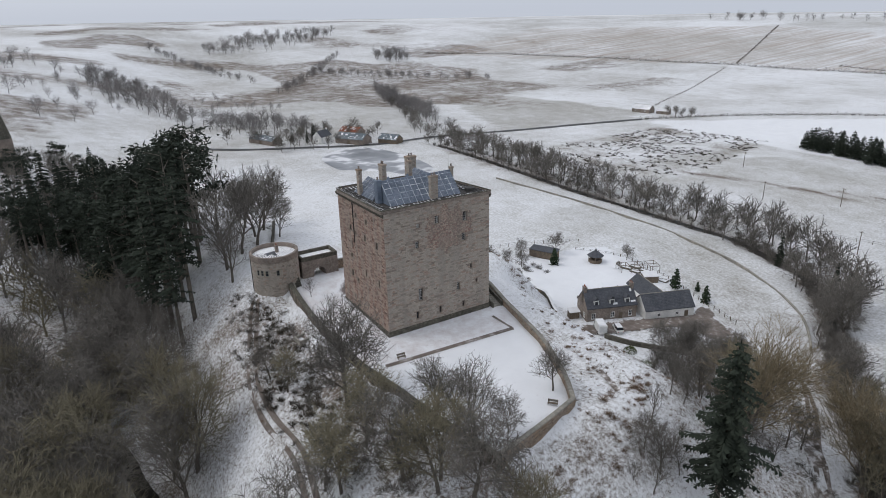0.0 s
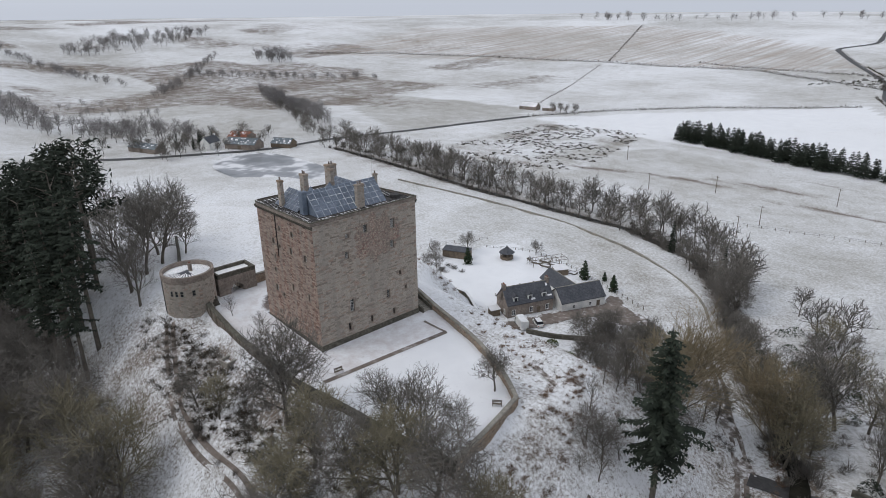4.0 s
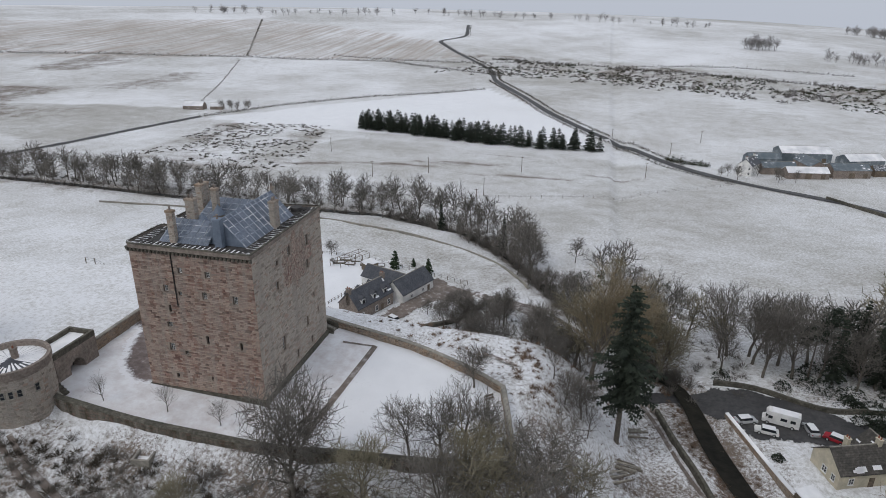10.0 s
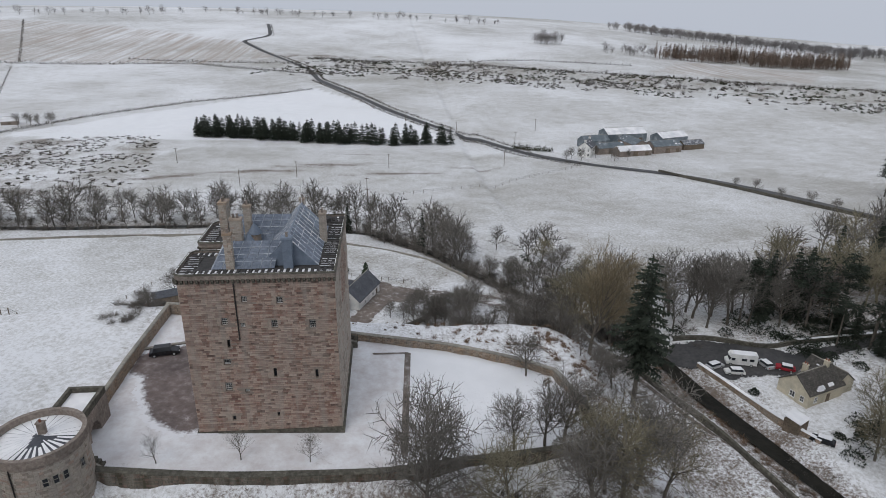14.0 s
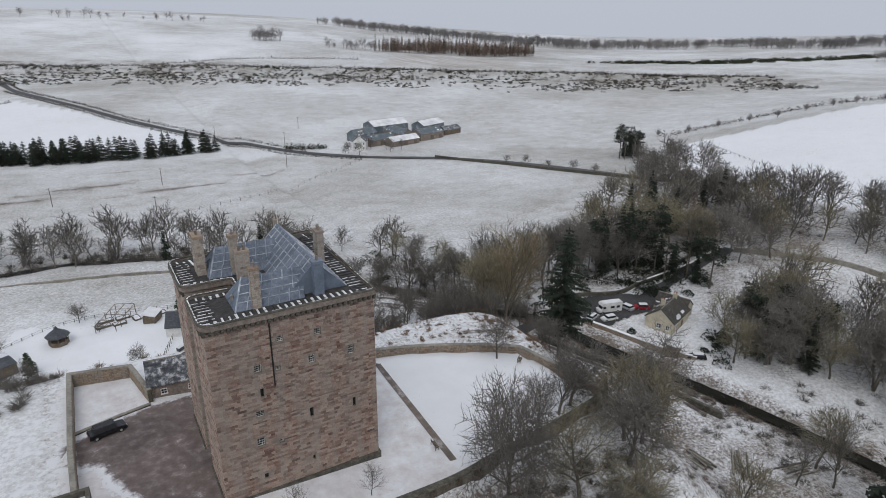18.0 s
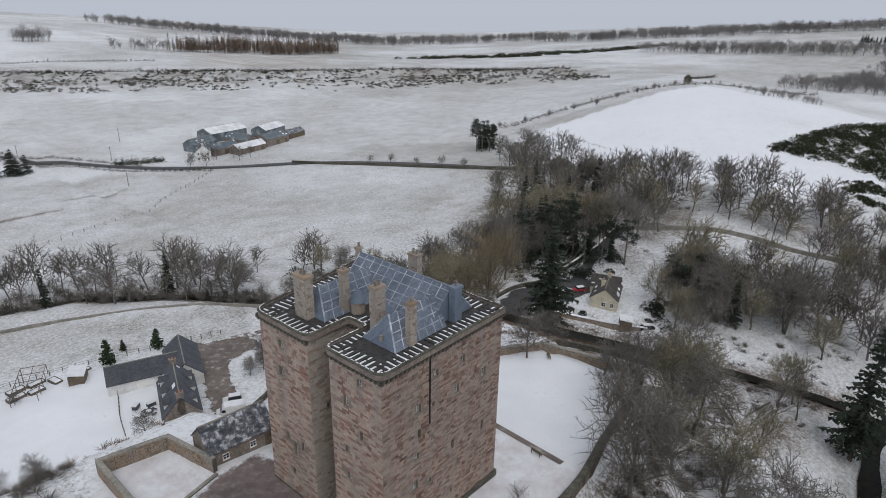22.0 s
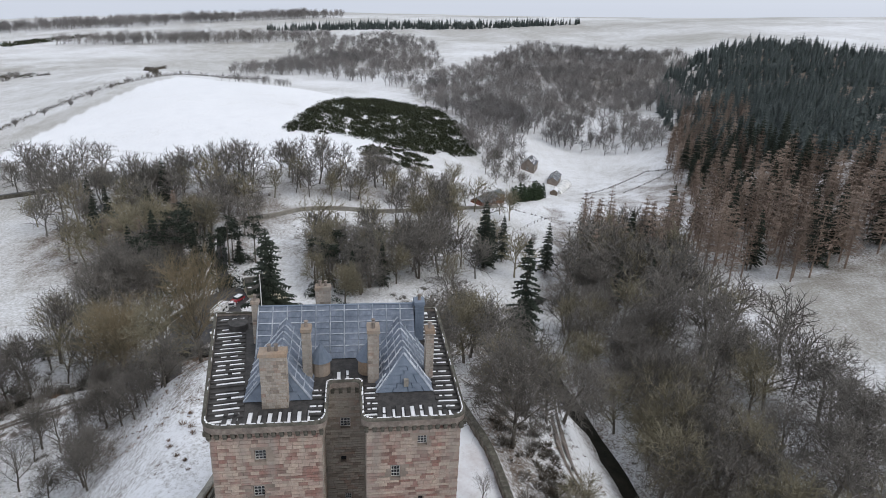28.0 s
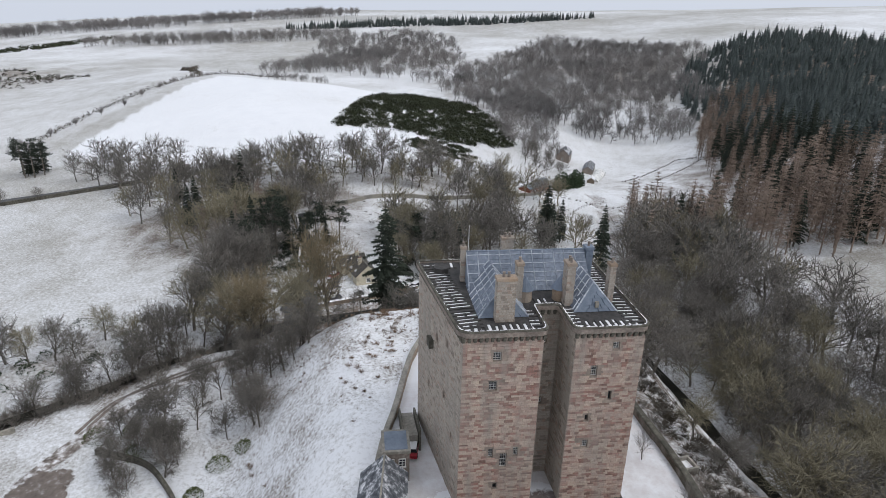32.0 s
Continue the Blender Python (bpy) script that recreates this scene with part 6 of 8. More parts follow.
for x in np.linspace(-13, 13, 7):
    b = Build()
    for (y0, z0), (y1, z1) in zip(pr, pr[1:]):
        b.tube((x, y0 * 1.01, z0 * 1.01), (x, y1 * 1.01, z1 * 1.01), 0.06, 0.06, 4)
    b.ob("hoop", SILVER, PT)



def raised_bed(x, y, turn, w, d):
    o = thing("raised_bed", "timber-edged vegetable bed filled with snow", "garden bed", "vegetable beds in the cottage garden", at=(x, y, land(x, y)), turn=turn)
    for x0, x1, y0, y1 in ((-w / 2, w / 2, -d / 2, -d / 2 + 0.1), (-w / 2, w / 2, d / 2 - 0.1, d / 2), (-w / 2, -w / 2 + 0.1, -d / 2 + 0.1, d / 2 - 0.1), (w / 2 - 0.1, w / 2, -d / 2 + 0.1, d / 2 - 0.1)):
        q = Build()
        q.box(x0, x1, y0, y1, -0.3, 0.55)
        q.ob("board", BARK, o)
    q = Build()
    q.slab(0, 0, w - 0.2, d - 0.2, -0.2, 0.5, 0, 0.08)
    q.ob("snow_fill", SNOW, o)


for x, y, w, d in ((-25.0, 86.5, 3.4, 1.6), (-21.4, 86.2, 3.0, 1.6), (-24.2, 89.6, 3.4, 1.6), (-20.4, 89.4, 3.2, 1.6), (-17.4, 87.4, 1.6, 3.0), (-11.8, 87.4, 2.6, 2.0)):
    raised_bed(x, y, 12, w, d)
TB = thing("picnic_table", "dark round picnic table with fixed benches on the snow", "table", at=(-9.8, 60.8, land(-9.8, 60.8)), turn=20)
q = Build()
q.cone(0, 0, 0.7, 0.76, 0.9, 0.9, 16)
q.ob("tabletop", SLATE_DARK, TB)
q = Build()
q.cone(0, 0, 0.762, 0.8, 0.55, 0.4, 12)
q.ob("snow_cover", SNOW, TB)
for k in range(4):
    a = math.pi / 2 * k
    q = Build()
    q.slab(1.35 * math.cos(a), 1.35 * math.sin(a), 0.35, 1.1, 0.4, 0.46, a)
    q.ob("bench_seat", SLATE_DARK, TB)
    q = Build()
    q.tube((0.5 * math.cos(a), 0.5 * math.sin(a), 0.7), (1.35 * math.cos(a), 1.35 * math.sin(a), 0.0), 0.05, 0.05, 6)
    q.ob("leg", SLATE_DARK, TB)
for x, y, tn in ((-8.2, 63.2, 0), (-10.6, 64.6, 40)):
    o = thing("storage_box", "dark garden storage box with snow on its lid", "box", "boxes behind the cottage", at=(x, y, land(x, y)), turn=tn)
    q = Build()
    q.slab(0, 0, 1.6, 0.9, 0, 0.8)
    q.ob("body", SLATE_DARK, o)
    q = Build()
    q.slab(0, 0, 1.66, 0.96, 0.8, 0.92, 0, 0.06)
    q.ob("lid", SNOW, o, "snow-covered lid")

# ---- vehicles ----


def wheels(o, xs, y, r):
    for x in xs:
        for s in (-1, 1):
            w = Build()
            w.tube((x, s * y - 0.1, r), (x, s * y + 0.1, r), r, r, 14, True)
            t = w.ob("wheel", RUBBER, o)
            q = Build()
            q.tube((x, s * (y + 0.11) - 0.01, r), (x, s * (y + 0.11) + 0.01, r), r * 0.55, r * 0.5, 10, True)
            q.ob("rim", SILVER, t)


def car(label, x, y, turn, paint, z=None, long=4.3, tall=1.5, group="", snow=True, roof=None):
    o = thing("car", label, "car", group, at=(x, y, (land(x, y) if z is None else z)), turn=turn)
    h, l = tall, long / 2
    b = Build()
    prof = [(-l, 0.35), (-l, 0.8), (-l + 0.15, 0.95), (l - 1.2, 0.98), (l - 0.15, 0.8), (l, 0.6), (l, 0.35)]
    for s in (-1, 1):
        b.face(*[(px, s * 0.85, pz) for px, pz in prof][::s])
    for (x0, z0), (x1, z1) in zip(prof, prof[1:] + prof[:1]):
        b.face((x0, -0.85, z0), (x1, -0.85, z1), (x1, 0.85, z1), (x0, 0.85, z0))
    b.ob("body", paint, o)
    c = Build()
    c.slab(-0.3, 0, long * 0.62, 1.66, 0.95, h - 0.06, 0, 0.16)
    c.ob("glazing", GLASS, o)
    r = Build()
    r.slab(-0.3, 0, long * 0.62 - 0.3, 1.38, h - 0.06, h, 0, 0.05)
    r.ob("roof", SNOW if snow else paint, o, "snow-covered roof" if snow else "")
    for s in (-1, 1):
        q = Build()
        q.slab(l - 0.02, s * 0.6, 0.08, 0.3, 0.6, 0.76)
        q.ob("headlight", SILVER, o)
        q = Build()
        q.slab(-l + 0.0, s * 0.65, 0.06, 0.22, 0.65, 0.85)
        q.ob("tail_light", REDP, o)
    wheels(o, (-l + 0.8, l - 0.85), 0.8, 0.33)


def van(label, x, y, turn, paint, long=5.6, tall=2.6, camper=False):
    o = thing("camper_van" if camper else "van", label, "van", at=(x, y, land(x, y) + 0.05), turn=turn)
    b = Build()
    l = long / 2
    prof = [(-l, 0.4), (-l, tall), (l - 1.7, tall), (l - 1.2, tall - 0.35), (l - 0.75, 1.35), (l, 1.05), (l, 0.4)]
    if camper:
        prof = [(-l, 0.4), (-l, tall), (l - 0.9, tall), (l - 0.5, tall - 0.6), (l - 1.0, 1.95), (l - 0.6, 1.3), (l, 1.05), (l, 0.4)]
    for s in (-1, 1):
        b.face(*[(px, s * 1.0, pz) for px, pz in prof][::s])
    for (x0, z0), (x1, z1) in zip(prof, prof[1:] + prof[:1]):
        b.face((x0, -1.0, z0), (x1, -1.0, z1), (x1, 1.0, z1), (x0, 1.0, z0))
    b.ob("body", paint, o)
    for s in (-1, 1):
        for u0, u1 in (((-l + 0.7, -l + 1.6), (-l + 2.2, -l + 3.3)) if camper else ()) + ((l - 1.75, l - 1.0),):
            q = Build()
            q.slab((u0 + u1) / 2, s * 1.0, u1 - u0, 0.03, 1.4, 2.0)
            q.ob("window", GLASS, o)
    q = Build()
    q.face((l - 1.17, -0.85, tall - 0.4) if not camper else (l - 0.98, -0.85, 1.93), (l - 1.17, 0.85, tall - 0.4) if not camper else (l - 0.98, 0.85, 1.93), (l - 0.72, 0.85, 1.4) if not camper else (l - 0.58, 0.85, 1.33), (l - 0.72, -0.85, 1.4) if not camper else (l - 0.58, -0.85, 1.33))
    q.ob("windscreen", GLASS, o)
    r = Build()
    r.slab(-0.5, 0, long - 1.9, 1.9, tall, tall + 0.1, 0, 0.06)
    r.ob("snow_cover", SNOW, o, "snow on the roof")
    wheels(o, (-l + 1.1, l - 0.95), 0.92, 0.36)


van("white panel van with snowy roof parked by the cottage", 0.8, 48.6, 150, WHITE)
van("white motorhome parked in the yard by the burn", 88.5, 30.6, 165, WHITE, 6.4, 2.9, True)
car("black estate car parked in the courtyard", -26.3, 9.6, 12, BLACK, TERRACE(-26, 9), 4.7, 1.65, snow=False)
car("dark red car parked beside the keep", -3.6, 13.2, -10, REDP, 0.4, 4.0, 1.45)
car("red hatchback with snow on its roof in the yard", 97.2, 27.6, 150, REDP, None, 3.9)
car("silver hatchback with snow on its roof in the yard", 93.6, 29.4, 100, SILVER, None, 4.0)
car("snow-covered pale car beside the burn", 82.2, 29.8, 20, SILVER, None, 4.2)
car("small white car parked behind a wall of logs", 85.4, 27.2, 170, WHITE, None, 4.2)
car("dark car at the end of the lodge garden", 90.6, 4.6, 140, BLACK, None, 4.2)
car("white hatchback with snow on its roof beside the van", 3.4, 52.2, 150, WHITE, None, 4.2, 1.7)

# ---- stone dykes, fences, poles ----
stone_wall("dyke", [(66, 31), (69, 20), (72, 11), (75, -1), (78, -12)], 0.6, 1.1, "mossy wall along the burn", 1.0, facing=False, cap=MOSSY)
stone_wall("dyke", [(79, 31), (82, 22), (86, 11), (90, 4)], 0.7, 1.0, "rubble bank wall below the lodge", 1.5, cap=SNOW)
stone_wall("dyke", [(78, 42), (86, 42), (98, 36), (110, 39), (130, 43), (149, 46)], 0.4, 1.0, "garden wall curving along the lane", 0.8, facing=False, cap=MOSSY)
stone_wall("dyke", [(149, 39), (157, 27), (164, 15), (167, 0), (167.5, -10), (174, -23), (186, -40), (206, -66)], 0.5, 1.2, "long estate wall of weathered stone", 0.8, facing=False, mat=COPING, cap=COPING)
stone_wall("dyke", [(106, 38), (128, 39), (147, 42)], 0.5, 1.2, "low wall bounding the paddock", 0.8, facing=False, cap=SNOW)
stone_wall("dyke", [(-150, 130), (-95, 134), (-49, 133), (-12, 123), (12, 109), (26, 97), (34, 84)], 0.35, 0.5, "low field wall beside the burn", 0.6, facing=False, mat=COPING, cap=COPING, step=4)
stone_wall("dyke", [(-52, 60), (-30, 47.5), (-14, 45), (-4, 44)], 0.6, 1.4, "mossy garden wall below the castle bank", 0.8, facing=False, cap=SNOW)
stone_wall("dyke", [(4, 47), (10, 49), (20, 56), (24, 66)], 0.5, 1.0, "cottage forecourt wall", 0.8, facing=False, cap=MOSSY)
stone_wall("dyke", [(160, 247), (180, 200), (196, 146), (204, 112)], 0.7, 1.3, "long dark roadside wall", 0.6, facing=False, cap=MOSSY, step=8)


def fence(poly, step, tall, label, wire=True):
    pts = densify(poly, step)
    o = thing("post_fence", label, "fence")
    sh = Build()
    sh.box(-0.07, 0.07, -0.07, 0.07, -0.4, tall)
    me = sh.mesh("post", WOOD)
    for x, y in pts[:260]:
        p = new("post", me)
        p.parent = o
        p.matrix_basis = pose(x, y, land(x, y))
    w = Build()
    for (x0, y0), (x1, y1) in zip(pts, pts[1:]):
        for h in (0.5, 0.95):
            w.tube((x0, y0, land(x0, y0) + h * tall), (x1, y1, land(x1, y1) + h * tall), 0.025, 0.025, 3)
    w.ob("wire", IRON, o)


fence([(-95, 165), (-20, 182), (60, 215), (118, 262)], 5, 1.5, "post and wire fence across the meadow")
fence([(-63, 29), (-66, 50), (-60, 75), (-52, 92)], 3, 1.2, "wire fence in the snowy meadow")
fence([(205, 5), (235, -5), (262, -25)], 4, 1.2, "paddock fence at the hill foot")
fence([(195, 10), (215, 40), (240, 80), (262, 120), (290, 165)], 5, 1.2, "fence up the hillside")
fence([(170, -66), (190, -80), (212, -98)], 4, 1.2, "fence beside the white field")


def pole_at(x, y, tall=8.5):
    o = thing("utility_pole", "wooden power line pole in the field", "pole", "field power poles", at=(x, y, land(x, y)))
    b = Build()
    b.tube((0, 0, -0.5), (0, 0, tall), 0.16, 0.11, 8, True)
    b.ob("post", WOOD, o)
    b = Build()
    b.box(-0.9, 0.9, -0.06, 0.06, tall - 0.5, tall - 0.36)
    b.ob("crossarm", WOOD, o)
    for u in (-0.8, 0, 0.8):
        b = Build()
        b.cone(u, 0, tall - 0.36, tall - 0.15, 0.06, 0.04, 6)
        b.ob("insulator", WHITE, o)


fence([(-10.2, 74), (-12, 69), (-14.1, 63.8), (-16, 57)], 1.4, 1.1, "dark garden fence across the cottage lawn")
fence([(-46, 85), (-38, 91), (-31, 93.8), (-22, 92.5), (-12.3, 90.5), (0, 86), (17, 80)], 2.2, 1.1, "post and rail fence round the cottage garden")
for x, y in ((-36, 236), (11, 258), (1, 196), (77, 268), (-60, 215), (95, 330), (24, 402), (60, 372), (-140, 72), (2, 172), (-105, 268), (118, 372)):
    pole_at(x, y)

LG = random.Random(21)
for i, (cx, cy) in enumerate(((57, 4), (60, 22), (58, 8), (70, -22), (78, -28), (64, -18))):
    o = thing("felled_logs", "pile of felled logs dusted with snow", "logs", "felled timber on the slope", at=(cx, cy, land(cx, cy)), turn=LG.uniform(0, 180))
    for k in range(6):
        b = Build()
        ln = LG.uniform(3, 8)
        yy = (k - 2.5) * 0.5
        b.tube((-ln / 2, yy, 0.2 + 0.12 * (k % 2)), (ln / 2, yy + LG.uniform(-0.6, 0.6), 0.25), 0.22, 0.15, 7, True)
        b.ob("log", COPING if k % 2 else BARK, o)

# ---- trees ----


def grow(thick, thin, rnd, p, d, length, r, lv, kids, rise, wob, spread, fine):
    """A limb and all that springs from it; the last order are single twigs."""
    if lv >= len(kids):
        d2 = (d + Vector((rnd.gauss(0, 0.2), rnd.gauss(0, 0.2), rise))).normalized()
        thin.blade(p, p + d2 * length, max(r, fine) * 0.85)
        return
    n = (5, 3, 1, 1)[min(lv, 3)]
    pts, dirs = [p], [d]
    for i in range(n):
        d = (d + Vector((rnd.gauss(0, wob), rnd.gauss(0, wob), rnd.gauss(0, wob * 0.6) + rise * (0.6 if lv else 0.2)))).normalized()
        p = p + d * (length / n)
        pts.append(p)
        dirs.append(d)
    tgt = thick if lv < 2 else thin
    k = (7, 4, 3, 3)[min(lv, 3)]
    end = 0.3 if lv else 0.22
    r = max(r, fine * 1.3)
    for i in range(n):
        f0, f1 = i / n, (i + 1) / n
        tgt.tube(pts[i], pts[i + 1], r * (1 - (1 - end) * f0), r * (1 - (1 - end) * f1), k)
    c = kids[lv]
    lo = 0.28 if lv == 0 else 0.12
    a0 = rnd.uniform(0, 6.28)
    for j in range(c):
        f = min(0.999, lo + (1 - lo) * (j + rnd.uniform(0.2, 0.95)) / c)
        i = min(n - 1, int(f * n))
        q = pts[i].lerp(pts[i + 1], f * n - i)
        dd = dirs[i + 1]
        s = dd.orthogonal().normalized()
        s.rotate(Matrix.Rotation(a0 + j * 2.4 + rnd.uniform(-0.4, 0.4), 3, dd))
        a = radians(rnd.uniform(*spread))
        cd = (dd * math.cos(a) + s * math.sin(a)).normalized()
        ln = length * (rnd.uniform(0.55, 0.8) * (1.0 - 0.4 * f) if lv == 0 else rnd.uniform(0.55, 0.85) * (1.05 - 0.35 * f))
        grow(thick, thin, rnd, q, cd, ln, r * (1 - (1 - end) * f) * rnd.uniform(0.48, 0.66), lv + 1, kids, rise, wob, spread, fine)


def bare_tree(seed, tall, kids, rise, wob, spread, twig, label, trunk_share=0.6, category="tree", fine=0.03):
    rnd = random.Random(seed)
    a, b = Build(), Build()
    grow(a, b, rnd, Vector((0, 0, -0.5)), Vector((0, 0, 1)), tall * trunk_share, tall * 0.019, 0, kids, rise, wob, spread, fine)
    o = thing("bare_tree", label, category)
    a.ob("trunk", BARK, o, smooth=True)
    b.ob("crown", twig, o, "fine leafless branches and twigs")
    h = max(v[2] for v in b.v)
    o["top"] = h
    return o, h


def conifer(seed, tall, rad, whorls, arms, needle, label, droop=0.25, bare=0.12, ragged=0.3, taper=0.8):
    rnd = random.Random(seed)
    t, c = Build(), Build()
    t.tube((0, 0, -0.6), (0, 0, tall * 0.55), tall * 0.016, tall * 0.01, 8)
    t.tube((0, 0, tall * 0.55), (0, 0, tall), tall * 0.01, 0.02, 6)
    for w in range(whorls):
        f = bare + (1 - bare) * (w + rnd.uniform(0, 0.6)) / whorls
        z = tall * f
        r = rad * (1 - f) ** taper * rnd.uniform(1.05 - ragged * 0.6, 1.1) * (0.75 if f < bare + 0.1 else 1) + 0.25
        for k in range(arms):
            if rnd.random() < ragged * 0.4:
                continue
            az = 6.283 * (k + rnd.random()) / arms
            L = r * rnd.uniform(1 - ragged, 1.12)
            ux, uy = math.cos(az), math.sin(az)
            tip_z = -droop * L + rnd.uniform(-0.1, 0.2) * L * 0.4
            n = max(2, int(L / 0.5))
            for s in range(n):
                u = L * (s + 0.7) / n
                wd = ((0.25 + 0.32 * (1 - s / n)) * L * 0.4 + 0.2) * rnd.uniform(0.6, 1.15)
                zz = z + tip_z * (u / L) ** 1.4
                for side in (-1, 1):
                    h = rnd.uniform(0.12, 0.3)
                    p0 = Vector((ux * (u - L / n), uy * (u - L / n), zz + 0.12))
                    p1 = Vector((ux * (u + 0.25) - side * uy * wd * 0.35, uy * (u + 0.25) + side * ux * wd * 0.35, zz + rnd.uniform(-0.25, 0.1) * L * 0.3))
                    p2 = Vector((ux * (u - 0.1) - side * uy * wd, uy * (u - 0.1) + side * ux * wd, zz - h - rnd.uniform(0, 0.2) * L * 0.4))
                    c.face(tuple(p0), tuple(p1), tuple(p2))
            e = Vector((ux * L * 1.08, uy * L * 1.08, z + tip_z))
            c.face((ux * L * 0.6 - uy * 0.15, uy * L * 0.6 + ux * 0.15, z + tip_z * 0.5), (ux * L * 0.6 + uy * 0.15, uy * L * 0.6 - ux * 0.15, z + tip_z * 0.5), tuple(e))
    for k in range(5):
        c.face((0.2 * math.cos(k * 1.25), 0.2 * math.sin(k * 1.25), tall * 0.96), (0.2 * math.cos(k * 1.25 + 2), 0.2 * math.sin(k * 1.25 + 2), tall * 0.96), (0, 0, tall * 1.02))
    o = thing("conifer", label, "tree")
    t.ob("trunk", BARK, o)
    c.ob("crown", needle, o, "dark drooping needle sprays")
    return o, tall


def pine(seed, tall, needle, label):
    """Scots pine: bare trunk, flat clumps of needles high up."""
    rnd = random.Random(seed)
    t, c = Build(), Build()
    t.tube((0, 0, -0.6), (0.2, 0, tall * 0.6), tall * 0.018, tall * 0.012, 7)
    t.tube((0.2, 0, tall * 0.6), (0, 0.2, tall * 0.95), tall * 0.012, 0.05, 6)
    for k in range(16):
        f = rnd.uniform(0.5, 0.98)
        az = rnd.uniform(0, 6.283)
        L = tall * 0.2 * (1.3 - f) * rnd.uniform(0.7, 1.3) + 0.6
        e = Vector((math.cos(az) * L, math.sin(az) * L, tall * f + L * 0.35))
        t.tube((0.1, 0.05, tall * f), e, 0.09, 0.03, 4)
        for j in range(60):
            q = e + Vector((rnd.gauss(0, 0.85), rnd.gauss(0, 0.85), rnd.gauss(0, 0.38)))
            a, b_ = Vector((rnd.gauss(0, 1), rnd.gauss(0, 1), rnd.gauss(0, 0.6))).normalized() * 0.55, Vector((rnd.gauss(0, 1), rnd.gauss(0, 1), rnd.gauss(0, 0.6))).normalized() * 0.4
            c.face(tuple(q - a), tuple(q + a), tuple(q + b_))
    o = thing("pine_tree", label, "tree")
    t.ob("trunk", BARK, o)
    c.ob("crown", needle, o, "flat clumps of dark needles")
    return o, tall


def larch_limbs(t, c, rnd, tall, whorls, arms, twigs, fine):
    """A larch: straight trunk, short level limbs in whorls, thin upturned twigs."""
    t.tube((0, 0, -0.5), (0, 0, tall * 0.6), tall * 0.013, tall * 0.008, 6)
    t.tube((0, 0, tall * 0.6), (0, 0, tall), tall * 0.008, 0.02, 5)
    for w in range(whorls):
        f = 0.2 + 0.8 * (w + rnd.random()) / whorls
        for k in range(arms):
            az = 6.283 * (k + rnd.random()) / arms
            reach = tall * 0.19 * (1.02 - f) ** 0.75 * rnd.uniform(0.55, 1.15) + 0.3
            p = Vector((0, 0, tall * f))
            q = p + Vector((math.cos(az) * reach, math.sin(az) * reach, reach * rnd.uniform(-0.15, 0.3)))
            c.blade(p, q, fine * 1.5)
            for j in range(twigs):
                m = p.lerp(q, rnd.uniform(0.25, 1.0))
                side = Vector((rnd.gauss(0, 1), rnd.gauss(0, 1), rnd.gauss(0.25, 0.5))).normalized()
                c.blade(m, m + side * reach * rnd.uniform(0.2, 0.42), fine)


def larch_tree(seed, tall, label):
    t, c = Build(), Build()
    larch_limbs(t, c, random.Random(seed), tall, 26, 7, 6, 0.035)
    o = thing("bare_tree", label, "tree")
    t.ob("trunk", BARK, o)
    c.ob("crown", TWIG_LARCH, o, "level russet branches and twigs")
    return o, tall


FAR_TREES = {}


def plant(src, x, y, tall, rnd=None, z=None, turn=None, wide=1.0, group=""):
    """A tree at its place; leafless ones far from the castle join their wood's one mesh."""
    o, h = src
    s = tall / h
    g = (land(x, y) if z is None else z) - 0.15
    t = turn if turn is not None else (rnd or random).uniform(0, 360)
    if o.name.startswith("bare_tree") and math.hypot(x - 15, y) > 104:
        kind_ = [k for k in o.children if k.name.startswith("crown")][0].data.materials[0].name
        FAR_TREES.setdefault((group or "scattered trees", kind_), []).append((x, y, g, tall, t))
        return None
    c = copy_thing(o, Matrix.LocRotScale((x, y, g), Euler((0, 0, radians(t))), (s * wide, s * wide, s)))
    if group:
        tagged(c, group=group)
    return c


OAK = [bare_tree(11 + i, 14, (11, 8, 7, 4), 0.06, 0.12, (36, 68), TWIG, "spreading leafless oak with dense twigs") for i in range(2)]
ASH = [bare_tree(31 + i, 16, (11, 7, 6, 4), 0.11, 0.09, (26, 50), TWIG, "leafless broad-leaved tree with grey-brown twigs") for i in range(3)]
ALDER = [bare_tree(51 + i, 11, (10, 7, 6, 4), 0.1, 0.1, (28, 58), TWIG, "small leafless burnside tree with dense twigs") for i in range(3)]
LICH = [bare_tree(61 + i, 13, (11, 7, 6, 4), 0.1, 0.1, (28, 56), TWIG_OLIVE, "leafless tree with olive lichened twigs") for i in range(2)]
BLOND = bare_tree(71, 22, (15, 8, 7, 4), 0.18, 0.07, (24, 44), TWIG_BLOND, "tall leafless tree with blond upright twigs", 0.7)
ROUND = bare_tree(47, 14, (18, 9, 7, 3), 0.04, 0.08, (34, 72), TWIG, "leafless round-headed tree outside the terrace wall", 0.6)
LARCH = [larch_tree(81 + i, 18, "leafless russet larch with level branches") for i in range(2)]
POLE_TREE = [bare_tree(91 + i, 14, (12, 7, 7), 0.13, 0.08, (25, 45), TWIG, "slender leafless young tree on the bank", 0.8) for i in range(2)]
SPRUCE = [conifer(101 + i, 20, 4.4, 28, 9, NEEDLE, "dark green spruce with drooping branches", 0.3, 0.1, 0.45) for i in range(3)]
FIR = conifer(111, 31, 9.0, 30, 10, NEEDLE, "tall dark fir standing alone on the slope", 0.2, 0.27, 0.62, 0.58)
